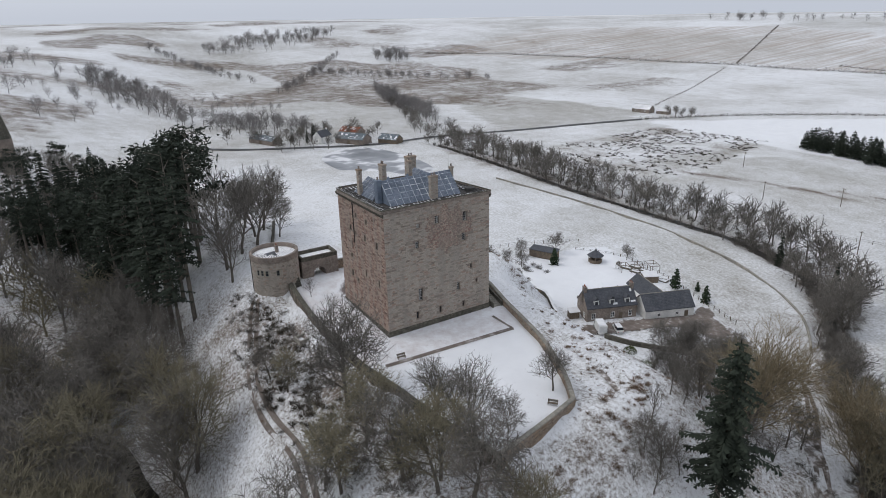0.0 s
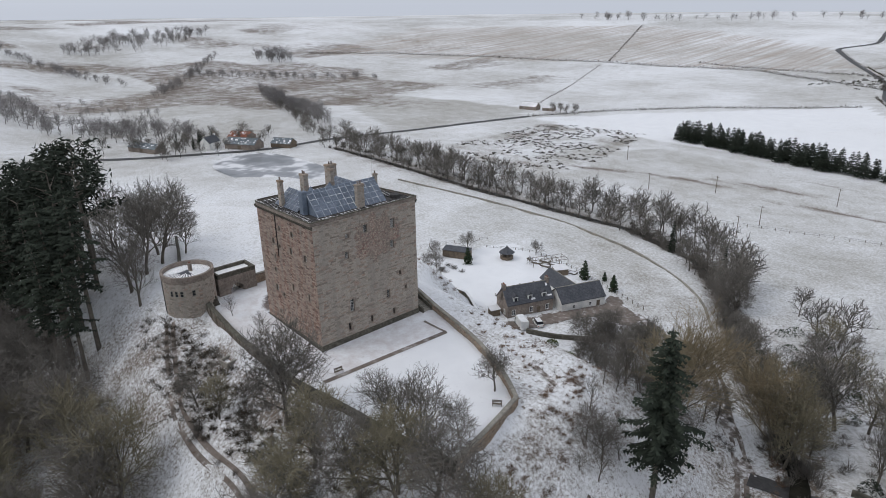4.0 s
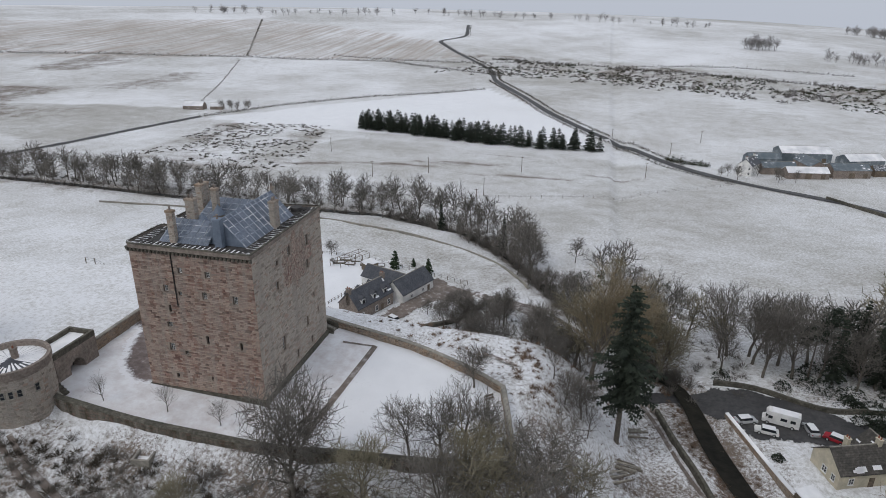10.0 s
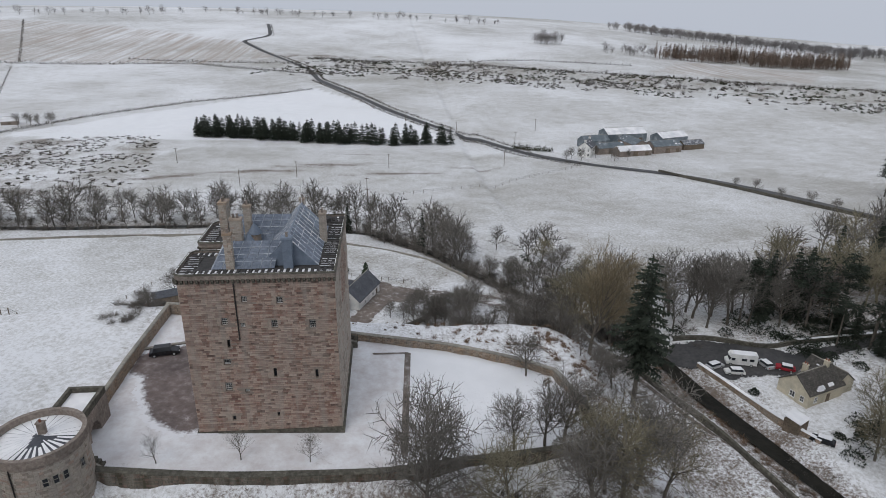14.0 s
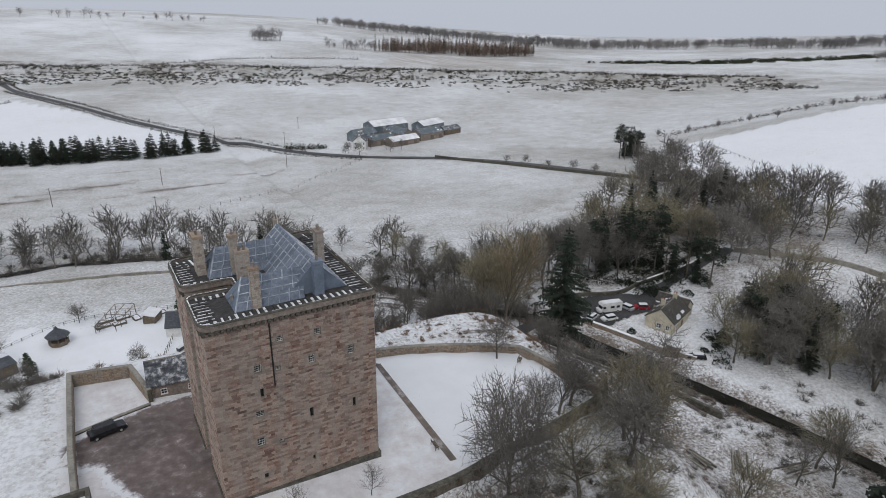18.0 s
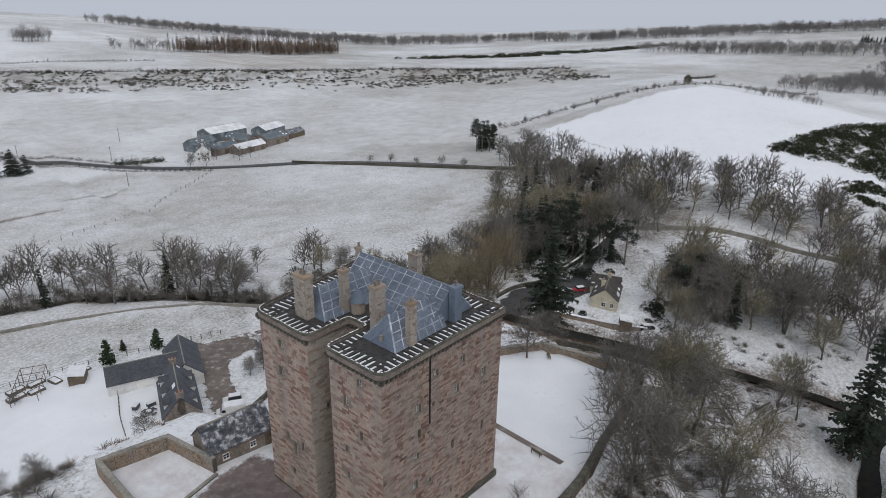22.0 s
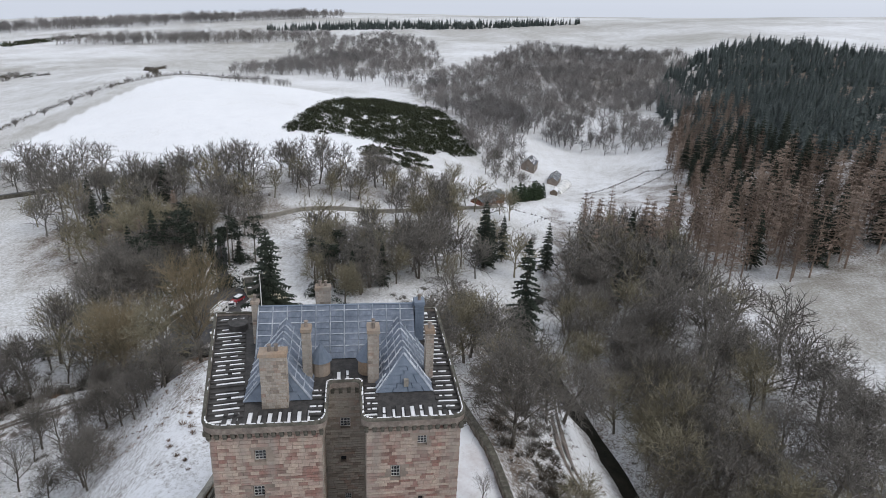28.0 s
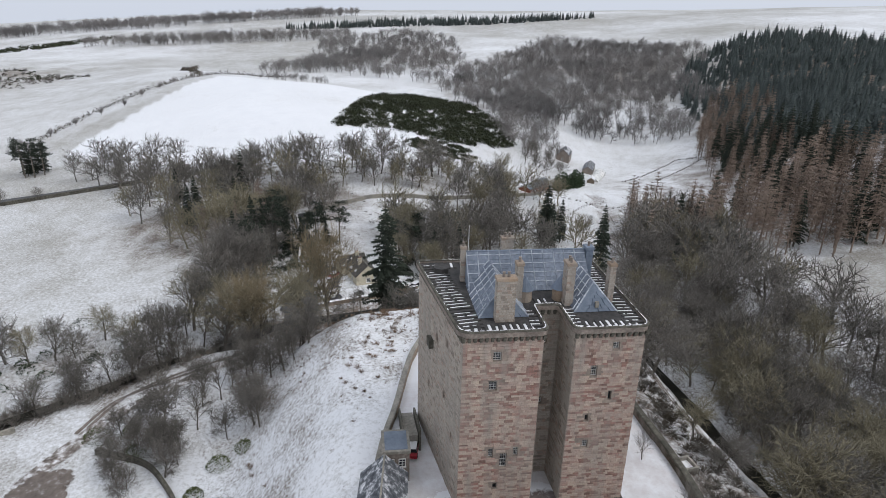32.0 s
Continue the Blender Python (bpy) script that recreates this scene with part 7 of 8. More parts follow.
TALL_FIR = [conifer(115 + i, 30, 6.6, 19, 8, NEEDLE, "tall dark evergreen with a long bare trunk", 0.22, 0.4, 0.75, 0.45) for i in range(2)]
SMALL_FIR = [conifer(121 + i, 10, 3.8, 13, 8, NEEDLE, "dark spruce of the field plantation") for i in range(2)]
GREEN_FIR = conifer(131, 6, 2.1, 12, 8, NEEDLE_B, "young green conifer in the garden", 0.15, 0.04)
PINE = [pine(141 + i, 20, NEEDLE, "tall Scots pine with dark crown") for i in range(2)]
SOURCES = [s[0] for grp in (OAK, ASH, ALDER, LICH, LARCH, POLE_TREE, SPRUCE, SMALL_FIR, PINE, TALL_FIR) for s in grp] + [BLOND[0], ROUND[0], FIR[0], GREEN_FIR[0]]

tr = random.Random(77)
# solitary trees by the castle
plant(FIR, 57.5, 14.0, 31.0, tr, turn=40)
plant(BLOND, 52.3, 26.5, 26.0, tr)
plant(BLOND, 64.0, 46.0, 23.0, tr)
for x, y, h in ((49, 32, 20), (63, 52, 20), (70, 60, 21), (67, 44, 18)):
    plant(tr.choice(LICH + ASH), x, y, h, tr, group="tall trees by the burn below the castle")
for x, y, h in ((26, -27, 14), (39, -22, 14), (34, -40, 17), (2.5, -31, 9), (-4, -32, 8), (36, -26, 16), (44, -20, 17), (50, -17, 15), (41, -23.5, 15), (30, -33, 14), (26, -34, 12)):
    plant(tr.choice(LICH + OAK), x, y, h, tr, group="trees below the south wall")
plant(ROUND, 15.6, -25.4, 20.5, tr, turn=20, wide=0.8)
for x, y, h, src in ((28, -15.4, 10, ASH[0]), (32.5, -14.6, 12.5, ASH[2]), (35.5, -13.6, 13, ASH[1]), (38, -9.5, 8, ALDER[0]), (33.5, 3.2, 9, ALDER[1])):
    plant(src, x, y, h, tr, group="trees on the terrace lawn")
for x, y, h in ((-19, -17.5, 3.6), (-8.5, -17, 3.8), (0.5, -17.5, 3.5)):
    plant(POLE_TREE[0], x, y, h * 1.5, tr, group="saplings on the terrace")


def scatter(sources, n, cx, cy, rx, ry, h0, h1, group, turn=0.0, keep=None, gap=2.0):
    """Trees strewn over an ellipse, none too close to another."""
    placed, tries = [], 0
    while len(placed) < n and tries < n * 40:
        tries += 1
        a, r = tr.uniform(0, 6.283), math.sqrt(tr.random())
        u, v = rx * r * math.cos(a), ry * r * math.sin(a)
        c, s = math.cos(radians(turn)), math.sin(radians(turn))
        x, y = cx + u * c - v * s, cy + u * s + v * c
        if any((x - p) ** 2 + (y - q) ** 2 < gap * gap for p, q in placed) or (keep and not keep(x, y)):
            continue
        if float(away(np.array(x), np.array(y), NORTH_BURN)) < 4 or float(away(np.array(x), np.array(y), SOUTH_BURN)) < 4:
            continue
        placed.append((x, y))
        plant(tr.choice(sources), x, y, tr.uniform(h0, h1), tr, group=group)


def along(sources, poly, step, side, h0, h1, group, jitter=2.0):
    for x, y in densify(poly, step):
        plant(tr.choice(sources), x + tr.uniform(-jitter, jitter), y + tr.uniform(-jitter, jitter) + side, tr.uniform(h0, h1), tr, group=group)


# burn north of the meadow
along(ALDER + ASH, NORTH_BURN[:7], 4.2, 6, 11, 18, "trees along the north burn", 4)
along(ALDER + POLE_TREE, NORTH_BURN[:7], 7, -4, 8, 13, "trees along the north burn", 3)
along(ASH + LICH, [(50, 104), (62, 84), (72, 62), (80, 52)], 4.6, 0, 9, 15, "trees along the north burn", 5)
along(ALDER + POLE_TREE, [(40, 80), (56, 62), (66, 46)], 3.6, 3, 8, 15, "trees along the north burn", 4)
plant(SPRUCE[0], 22, 116, 14, tr, wide=0.8)
plant(SPRUCE[1], -4, 134, 12, tr, wide=0.8)
# slope north-east of the castle
scatter(POLE_TREE + ALDER, 30, 36, 44, 22, 12, 7, 12, "young trees on the snowy bank", -25)
scatter(ALDER, 16, 22, 58, 10, 7, 5, 9, "shrubby trees by the cottage wall", 20)
scatter(ALDER + POLE_TREE, 10, 48, 14, 4, 12, 5, 9, "young trees on the snowy bank", 20)
# lane and lodge
off_field = lambda x, y: y < 67 + (x - 112) * 0.86 and (y < 46 + (x - 149) * 0.5 or x < 190)
scatter(ASH, 16, 100, 52, 24, 7, 14, 19, "tall trees beyond the lane", -5, gap=4)
scatter(SPRUCE + PINE, 12, 112, 50, 15, 9, 11, 20, "dark evergreens by the lodge", 0, gap=3)
scatter(ASH + OAK + LICH, 52, 158, 66, 42, 36, 12, 19, "wood east of the lodge", 30, off_field, 3.6)
scatter(LARCH, 10, 140, 60, 24, 18, 11, 16, "wood east of the lodge", 30, off_field, 4)
scatter(SPRUCE, 6, 160, 70, 22, 18, 12, 18, "wood east of the lodge", 30, off_field, 4)
scatter(SPRUCE + PINE, 9, 238, 168, 8, 7, 14, 18, "dark evergreens by the field wall", gap=3)
scatter(ASH + ALDER, 24, 192, 34, 12, 55, 13, 20, "trees at the hill foot", 12, gap=4)
scatter(ASH + OAK, 24, 206, 112, 16, 46, 12, 18, "trees at the hill foot", -35, gap=4.5)
scatter(ASH + LICH, 16, 184, -6, 9, 36, 10, 16, "trees at the hill foot", 12, gap=4)
scatter(OAK + ASH + LICH, 20, 120, -8, 20, 26, 14, 20, "grove beside the burn", 0, gap=3.5)
scatter(SPRUCE + PINE, 8, 112, -4, 11, 12, 11, 17, "dark evergreens in the grove", gap=3)
plant(SPRUCE[1], 128, -44, 23, tr, wide=1.1)
plant(SPRUCE[0], 131, -66, 18, tr)
scatter(SPRUCE, 3, 134, -48, 5, 5, 14, 18, "dark evergreens in the grove", gap=3)
scatter(ASH + LICH + ALDER, 30, 142, -36, 34, 26, 11, 18, "trees between lodge and fields", -20, gap=3.6)
scatter(ASH + LICH, 24, 190, -40, 22, 30, 11, 17, "trees between lodge and fields", -20, gap=4)
scatter(ASH + ALDER, 16, 285, -88, 34, 14, 8, 13, "trees round the valley farm", -20, gap=5)
along([GREEN_FIR], [(222, -76), (232, -84), (242, -93), (252, -101)], 2.6, 0, 7, 10, "row of clipped conifers", 0.6)
scatter(SPRUCE + PINE, 8, 118, 34, 9, 10, 9, 15, "dark evergreens by the lodge", gap=3)
scatter(ASH + LICH, 8, 104, 2, 10, 7, 9, 14, "trees by the lodge", gap=3.5)
# south bank
scatter(OAK, 18, 44, -90, 54, 18, 18, 24, "oaks on the south bank", 0, gap=9)
scatter(POLE_TREE + ASH, 22, 50, -67, 60, 12, 10, 17, "trees along the south burn", 0, gap=3.5)
scatter(POLE_TREE + LICH, 5, 70, -32, 20, 5, 10, 14, "trees above the south burn", 10, gap=3)
scatter(ASH + POLE_TREE, 20, 108, -80, 30, 16, 13, 22, "trees along the south burn", -20, gap=3.5)
plant(OAK[0], 24, -92, 22, tr)
plant(OAK[1], 40, -98, 21, tr)
scatter(ASH + LICH + OAK, 26, 82, -84, 42, 26, 13, 19, "wood south of the burn", -15, gap=4.5)
scatter(ASH + LICH, 12, 60, -58, 30, 8, 10, 15, "wood south of the burn", -5, gap=4)
scatter(ASH + LICH, 34, 128, -88, 34, 20, 13, 20, "wood between burn and larches", -15, gap=3.6)
scatter(LARCH, 30, 140, -92, 30, 16, 15, 22, "russet larch wood", -15, gap=3.2)
scatter(SPRUCE, 7, 122, -92, 28, 14, 13, 19, "spruces among the larches", -15, gap=5)
plant(SPRUCE[2], 78, -44, 30, tr, wide=1.0)
in_larch = lambda x, y: bool(inside(np.array(x), np.array(y), [(118, -98), (108, -140), (116, -200), (150, -235), (215, -222), (178, -150), (152, -104)]))
scatter(LARCH, 165, 155, -165, 62, 75, 19, 28, "russet larch wood", 0, in_larch, 3.6)
scatter(SPRUCE, 22, 165, -180, 60, 65, 20, 27, "spruces among the larches", 0, in_larch, 5)
scatter(SPRUCE, 40, 235, -200, 60, 34, 17, 25, "spruce forest on the southern hill", -25, gap=5)
scatter(OAK + ASH, 20, 110, -205, 80, 20, 14, 20, "trees round the southern field", -25, gap=8)
scatter(POLE_TREE + ASH + LICH, 22, 24, -66, 36, 8, 13, 20, "trees along the south burn", 0, gap=3.5)
# south-west woods
scatter(ASH + OAK + LICH, 66, -62, -73, 72, 27, 16, 24, "wood south-west of the tower", 12, keep=lambda x, y: y < -44, gap=4.2)
for x, y, h in ((-45, -37, 36), (-53, -41, 38), (-49, -44, 33), (-57, -37, 34), (-61, -43, 36), (-41, -41, 28), (-66, -39, 33), (-70, -45, 35)):
    plant(tr.choice(TALL_FIR), x, y, h, tr, wide=1.0, group="tall dark evergreens near the round tower")
scatter(TALL_FIR + PINE, 26, -88, -40, 30, 13, 26, 35, "tall dark evergreens near the round tower", 8, gap=3.6)
scatter(SPRUCE + PINE, 60, -150, -46, 60, 26, 20, 30, "dark evergreens on the western slope", 5, gap=4)
for x, y, h in ((-42, -28, 17), (-72, -11, 20), (-61, -10, 12), (-66, -15, 18), (-54, -22, 19), (-58, -17, 21), (-80, -14, 19), (-50, -27, 22), (-88, -20, 20)):
    plant(tr.choice(ASH), x, y, h, tr, group="trees by the field wall")
scatter(OAK + LICH, 24, -8, -62, 46, 13, 14, 20, "trees below the south path", 0, lambda x, y: y < -44, 4)
scatter(ASH + PINE, 70, -200, -62, 66, 34, 14, 21, "wood round the church", 0, gap=5)
# farms, roads and fields
along(ASH, [(-330, 40), (-322, 80), (-312, 130)], 14, 0, 9, 15, "trees by the western farm", 6)
scatter(ALDER + ASH, 30, -302, 98, 34, 44, 7, 12, "trees by the western farm", gap=6)
scatter(SPRUCE, 5, -310, 92, 12, 12, 8, 11, "dark evergreens by the western farm", gap=4)
scatter(ALDER + ASH, 7, -228, 372, 14, 8, 7, 11, "trees by the roadside cottage", gap=4)
along(ALDER + ASH, [(-250, 158), (-300, 170), (-360, 200), (-430, 220)], 8, 0, 8, 12, "trees up the western burn", 5)
scatter(ASH, 7, 137, 284, 24, 6, 7, 11, "trees round the hill farm", gap=6)
along(ALDER, [(180, 202), (196, 146)], 12, 2, 5, 8, "roadside saplings", 2)
along(SMALL_FIR, [(-117, 348), (-92, 343), (-63, 336), (-36, 333), (-11, 331), (20, 330), (50, 330)], 2.7, 0, 10, 15, "plantation strip in the fields", 3.2)
along(SMALL_FIR, [(-117, 354), (-63, 343), (-15, 338)], 3.0, 0, 11, 15, "plantation strip in the fields", 3.2)
for x, y, h in ((-40, 70, 5.5), (-6.8, 86.5, 6.2), (4.0, 85.5, 5.0), (-2, 90, 3)):
    plant(GREEN_FIR, x, y, h, tr, group="garden conifers")
for x, y, h in ((-48, 78, 8), (-52, 66, 7), (-44, 60, 7), (-30, 92, 6), (-26, 84, 3), (-36, 30, 5), (-40, 36, 6), (-44, 44, 6), (-34, 40, 5), (-20, 36, 5), (-48, 52, 7), (-26, 44, 4), (11, 58, 5), (16, 60, 6)):
    plant(tr.choice(ALDER), x, y, h, tr, group="shrubby trees round the cottage garden")


def far_source(seed, kids, rise, spread, share):
    a = Build()
    grow(a, a, random.Random(seed), Vector((0, 0, -0.3)), Vector((0, 0, 1)), 14 * share, 0.24, 0, kids, rise, 0.11, spread, 0.075)
    h = max(v[2] for v in a.v)
    return np.array(a.v) / h, a.f


def far_larch(seed):
    a = Build()
    larch_limbs(a, a, random.Random(seed), 14, 18, 7, 5, 0.085)
    return np.array(a.v) / 14, a.f


def triangles(faces):
    return np.array([(f[0], f[i], f[i + 1]) for f in faces for i in range(1, len(f) - 1)], np.int32)


def merged(name, shapes, spots, mat, rnd):
    """Copies of small tree shapes joined into one mesh: spots are x, y, z, height, width factor."""
    verts, tris, n = [], [], 0
    for x, y, z, tall, wide in spots:
        V, T = rnd.choice(shapes)
        a = rnd.uniform(0, 6.283)
        c, q = math.cos(a) * tall * wide, math.sin(a) * tall * wide
        verts.append(np.stack([V[:, 0] * c - V[:, 1] * q + x, V[:, 0] * q + V[:, 1] * c + y, V[:, 2] * tall + z], 1))
        tris.append(T + n)
        n += len(V)
    V, T = np.concatenate(verts), np.concatenate(tris)
    me = bpy.data.meshes.new(name)
    me.vertices.add(len(V))
    me.vertices.foreach_set("co", V.astype(np.float32).ravel())
    me.loops.add(T.size)
    me.loops.foreach_set("vertex_index", T.ravel())
    me.polygons.add(len(T))
    me.polygons.foreach_set("loop_start", np.arange(0, T.size, 3, dtype=np.int32))
    me.update(calc_edges=True)
    me.validate()
    me.materials.append(mat)
    return new(name, me)


FAR_SHAPES = [(V, triangles(F)) for V, F in (far_source(200 + i, (10, 7, 6), 0.09, (30, 62), 0.62) for i in range(4))]
FAR_LARCH = [(V, triangles(F)) for V, F in (far_larch(210 + i) for i in range(3))]
WOOD_SHAPES = [(V, triangles(F)) for V, F in (far_source(220 + i, (8, 6, 4), 0.09, (30, 62), 0.62) for i in range(5))]
for (grp, mat_name), spots in FAR_TREES.items():
    rw = random.Random(len(spots))
    shapes = FAR_LARCH if "larch" in mat_name else FAR_SHAPES
    o = merged("woodland", shapes, [(x, y, z, tall, rw.uniform(0.85, 1.15)) for x, y, z, tall, t in spots], bpy.data.materials[mat_name], rw)
    tagged(o, "leafless wood: " + grp, "wood", kind="stuff")
for src in SOURCES:
    for ch in list(src.children):
        bpy.data.objects.remove(ch)
    bpy.data.objects.remove(src)

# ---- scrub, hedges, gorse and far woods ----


def clump(b, rnd, x, y, z, r, h, n, size):
    """Leafy or twiggy bush: many small facets in a rounded heap."""
    for _ in range(n):
        a, rr = rnd.uniform(0, 6.283), r * math.sqrt(rnd.random())
        zz = h * (1 - (rr / r) ** 2) * rnd.random() ** 0.5
        q = Vector((x + rr * math.cos(a), y + rr * math.sin(a), z + zz))
        u = Vector((rnd.gauss(0, 1), rnd.gauss(0, 1), rnd.gauss(0, 0.8))).normalized() * size
        v = Vector((rnd.gauss(0, 1), rnd.gauss(0, 1), rnd.gauss(0, 0.8))).normalized() * size * 0.7
        b.face(tuple(q - u), tuple(q + u), tuple(q + v))


def sticks(b, rnd, x, y, z, r, h, n, w):
    """Bare bush or far crown: thin upward twigs from a centre."""
    for _ in range(n):
        a, rr = rnd.uniform(0, 6.283), r * math.sqrt(rnd.random())
        p = Vector((x + rr * 0.3 * math.cos(a), y + rr * 0.3 * math.sin(a), z + h * 0.25 * rnd.random()))
        q = Vector((x + rr * math.cos(a), y + rr * math.sin(a), z + h * (1 - 0.55 * (rr / r) ** 2) * rnd.uniform(0.55, 1.0)))
        b.spike(p, q, w)


def brush(name, label, category, mat, spots, kind="stuff", style="sticks", **kw):
    b = Build()
    rnd = random.Random(len(spots) + int(spots[0][0]))
    for x, y, r, h in spots:
        if style == "sticks":
            sticks(b, rnd, x, y, land(x, y) - 0.1, r, h, kw.get("n", 40), kw.get("w", 0.03))
        else:
            clump(b, rnd, x, y, land(x, y) - 0.1, r, h, kw.get("n", 60), kw.get("w", 0.3))
    return tagged(b.ob(name, mat), label, category, kind=kind)


def strew(n, cx, cy, rx, ry, r0, r1, turn=0.0, keep=None):
    out = []
    while len(out) < n:
        a, r = tr.uniform(0, 6.283), math.sqrt(tr.random())
        u, v = rx * r * math.cos(a), ry * r * math.sin(a)
        c, s = math.cos(radians(turn)), math.sin(radians(turn))
        x, y = cx + u * c - v * s, cy + u * s + v * c
        if keep and not keep(x, y):
            continue
        k = tr.uniform(r0, r1)
        out.append((x, y, k, k * tr.uniform(0.7, 1.2)))
    return out


outside = lambda x, y: not bool(inside(np.array(x), np.array(y), COURT))
brush("undergrowth", "leafless brown scrub on the slope below the south wall", "scrub", TWIG, strew(70, 5, -27, 45, 6, 0.8, 2.2, 0, lambda x, y: y < -22.5) + strew(40, 56, -16, 14, 16, 0.8, 2.2), n=46)
brush("undergrowth", "russet bracken and briars along the garden wall", "scrub", SCRUB, strew(110, 44.5, 4, 3.5, 17, 0.5, 1.4, 20, outside) + strew(40, 20, 19, 26, 4, 0.5, 1.2, -15, outside), n=40, w=0.035)
brush("undergrowth", "brown scrub on the castle bank", "scrub", SCRUB, strew(50, -14, 36, 30, 6, 0.6, 1.6, 5), n=40, w=0.03)
brush("undergrowth", "leafless brushwood under the trees", "scrub", TWIG, strew(120, 50, -66, 60, 14, 0.7, 1.8) + strew(90, 150, 55, 45, 40, 0.8, 2.2, 30) + strew(60, -60, -60, 60, 22, 0.8, 2.0), n=36)
brush("undergrowth", "tangled dead stems by the burn", "scrub", SCRUB, strew(60, 80, 4, 5, 22, 0.5, 1.1, 15), n=30, w=0.03)
brush("undergrowth", "dense leafless thicket along the north burn", "scrub", TWIG, [(x + tr.uniform(-3, 3), y + q + tr.uniform(-2, 2), tr.uniform(1.4, 2.6), tr.uniform(2.2, 4.2)) for x, y in densify(NORTH_BURN[:10], 2.4) for q in (-3, 5)], n=44, w=0.045)
brush("undergrowth", "thicket of leafless saplings between bank and lane", "scrub", TWIG, strew(36, 40, 46, 26, 12, 1.0, 2.2, -28) + strew(60, 72, 62, 10, 26, 1.0, 2.4, 25) + strew(50, 84, -20, 8, 22, 0.8, 2.0), n=46, w=0.035)
brush("undergrowth", "tufts of dead grass poking through snow on the banks", "grass", SCRUB, [(x, y, 0.35 + 0.4 * tr.random(), 0.35 + 0.4 * tr.random()) for x, y, _, _ in strew(900, 46, 12, 24, 34, 1, 2, 0, outside) + strew(700, -5, -32, 60, 11, 1, 2, 0, outside)], n=14, w=0.025)
brush("evergreen_shrubs", "glossy evergreen shrubs in the garden corner", "shrub", GORSE, [(38.5, -13.0, 1.2, 1.3), (36.5, -13.8, 1.1, 1.2), (40.0, -11.5, 1.0, 1.2), (34.8, -14.2, 1.0, 1.0), (40.3, -9.3, 0.8, 1.0)], style="leaf", n=260, w=0.13)
brush("evergreen_shrubs", "yellow-green rhododendron bushes by the lane", "shrub", IVY, [(25, 63, 3.2, 3.0), (28.5, 67.5, 2.6, 2.6), (23, 59.5, 2.2, 2.2), (19, 44.4, 2.2, 2.0), (21.5, 40.5, 1.8, 1.8), (12, 47, 1.6, 1.6), (30, 62, 1.8, 1.6)], style="leaf", n=520, w=0.2)
brush("evergreen_shrubs", "dark evergreen bushes round the lodge garden", "shrub", NEEDLE, strew(26, 112, 44, 18, 9, 1.5, 3.2, -10) + [(86, 20, 1.2, 1.4), (92, 44, 2, 2), (80, 45, 2, 2.4)], style="leaf", n=240, w=0.32)
brush("evergreen_shrubs", "ivy-dark bushes along the burn trees", "shrub", NEEDLE_B, strew(26, 62, 82, 22, 16, 1.2, 2.6, -50), style="leaf", n=160, w=0.28)
brush("evergreen_shrubs", "dark laurel and yew thicket behind the lodge", "shrub", NEEDLE, strew(34, 116, 38, 14, 12, 1.6, 3.6) + strew(16, 102, 4, 11, 5, 1.2, 2.6, 10), style="leaf", n=200, w=0.34)
brush("undergrowth", "dark thicket below the south wall", "scrub", TWIG, strew(90, -2, -30, 34, 6, 0.9, 2.0, 0, lambda x, y: y < -24) + strew(30, 30, -28, 16, 7, 0.9, 2.0), n=52, w=0.035)
brush("undergrowth", "russet brambles along the burn bank", "scrub", SCRUB, [(x - 3.5 + tr.uniform(-1.2, 1.2), y + tr.uniform(-1, 1), tr.uniform(0.7, 1.4), tr.uniform(0.8, 1.6)) for x, y in densify(NORTH_BURN[8:13], 1.0)], n=40, w=0.03)
brush("undergrowth", "dense leafless thorn thicket below the terrace wall", "scrub", HEDGE, strew(110, -6, -29, 22, 5, 0.8, 2.0, -6, lambda x, y: y < -24.5) + strew(60, 22, -27, 16, 5, 0.8, 1.8, 8, lambda x, y: y < -21.5), n=40, w=0.04)
brush("undergrowth", "dark brush along the burn mouth", "scrub", TWIG, strew(60, 80, -16, 10, 16, 0.8, 2.0) + strew(70, 112, -20, 22, 18, 0.8, 2.2), n=36, w=0.04)
brush("undergrowth", "thick leafless tangle overhanging the north burn", "scrub", TWIG, [(x + tr.uniform(-2.5, 2.5), y + tr.uniform(-2.5, 2.5), tr.uniform(1.6, 2.8), tr.uniform(3.0, 6.0)) for x, y in densify(NORTH_BURN[3:10], 1.1)], n=44, w=0.05)
brush("undergrowth", "brown leafless bushes outside the court wall", "scrub", TWIG, strew(46, -37, 32, 5, 12, 1.0, 2.6, -15) + strew(30, -40, 56, 9, 9, 1.0, 2.2), n=60, w=0.035)
moor_poly = [(-150, 195), (-205, 215), (-215, 330), (-140, 350), (-105, 215)]
brush("undergrowth", "dark rush tussocks on the snowy moor", "grass", HEDGE, [(x, y, r, r * 0.5) for x, y, r, _ in strew(620, -160, 270, 60, 85, 0.6, 1.7, 0, lambda x, y: bool(inside(np.array(x), np.array(y), moor_poly)) and float(value_noise(np.array(x), np.array(y), 0.06, 37)) > 0.4)], style="leaf", n=16, w=0.6)
brush("gorse", "dense dark green gorse on the hillside", "gorse", GORSE, [(x, y, r, r * 0.8) for x, y, r, _ in strew(1000, 370, -20, 150, 80, 2.2, 4.6, -20, lambda x, y: bool(inside(np.array(x), np.array(y), [(286, 34), (354, 20), (480, -24), (440, -66), (345, -84), (300, -70), (285, -30), (296, 0)])))] + [(x, y, r, r * 0.7) for x, y, r, _ in strew(70, 262, -24, 22, 18, 1.5, 3.5)], style="leaf", n=90, w=0.75)
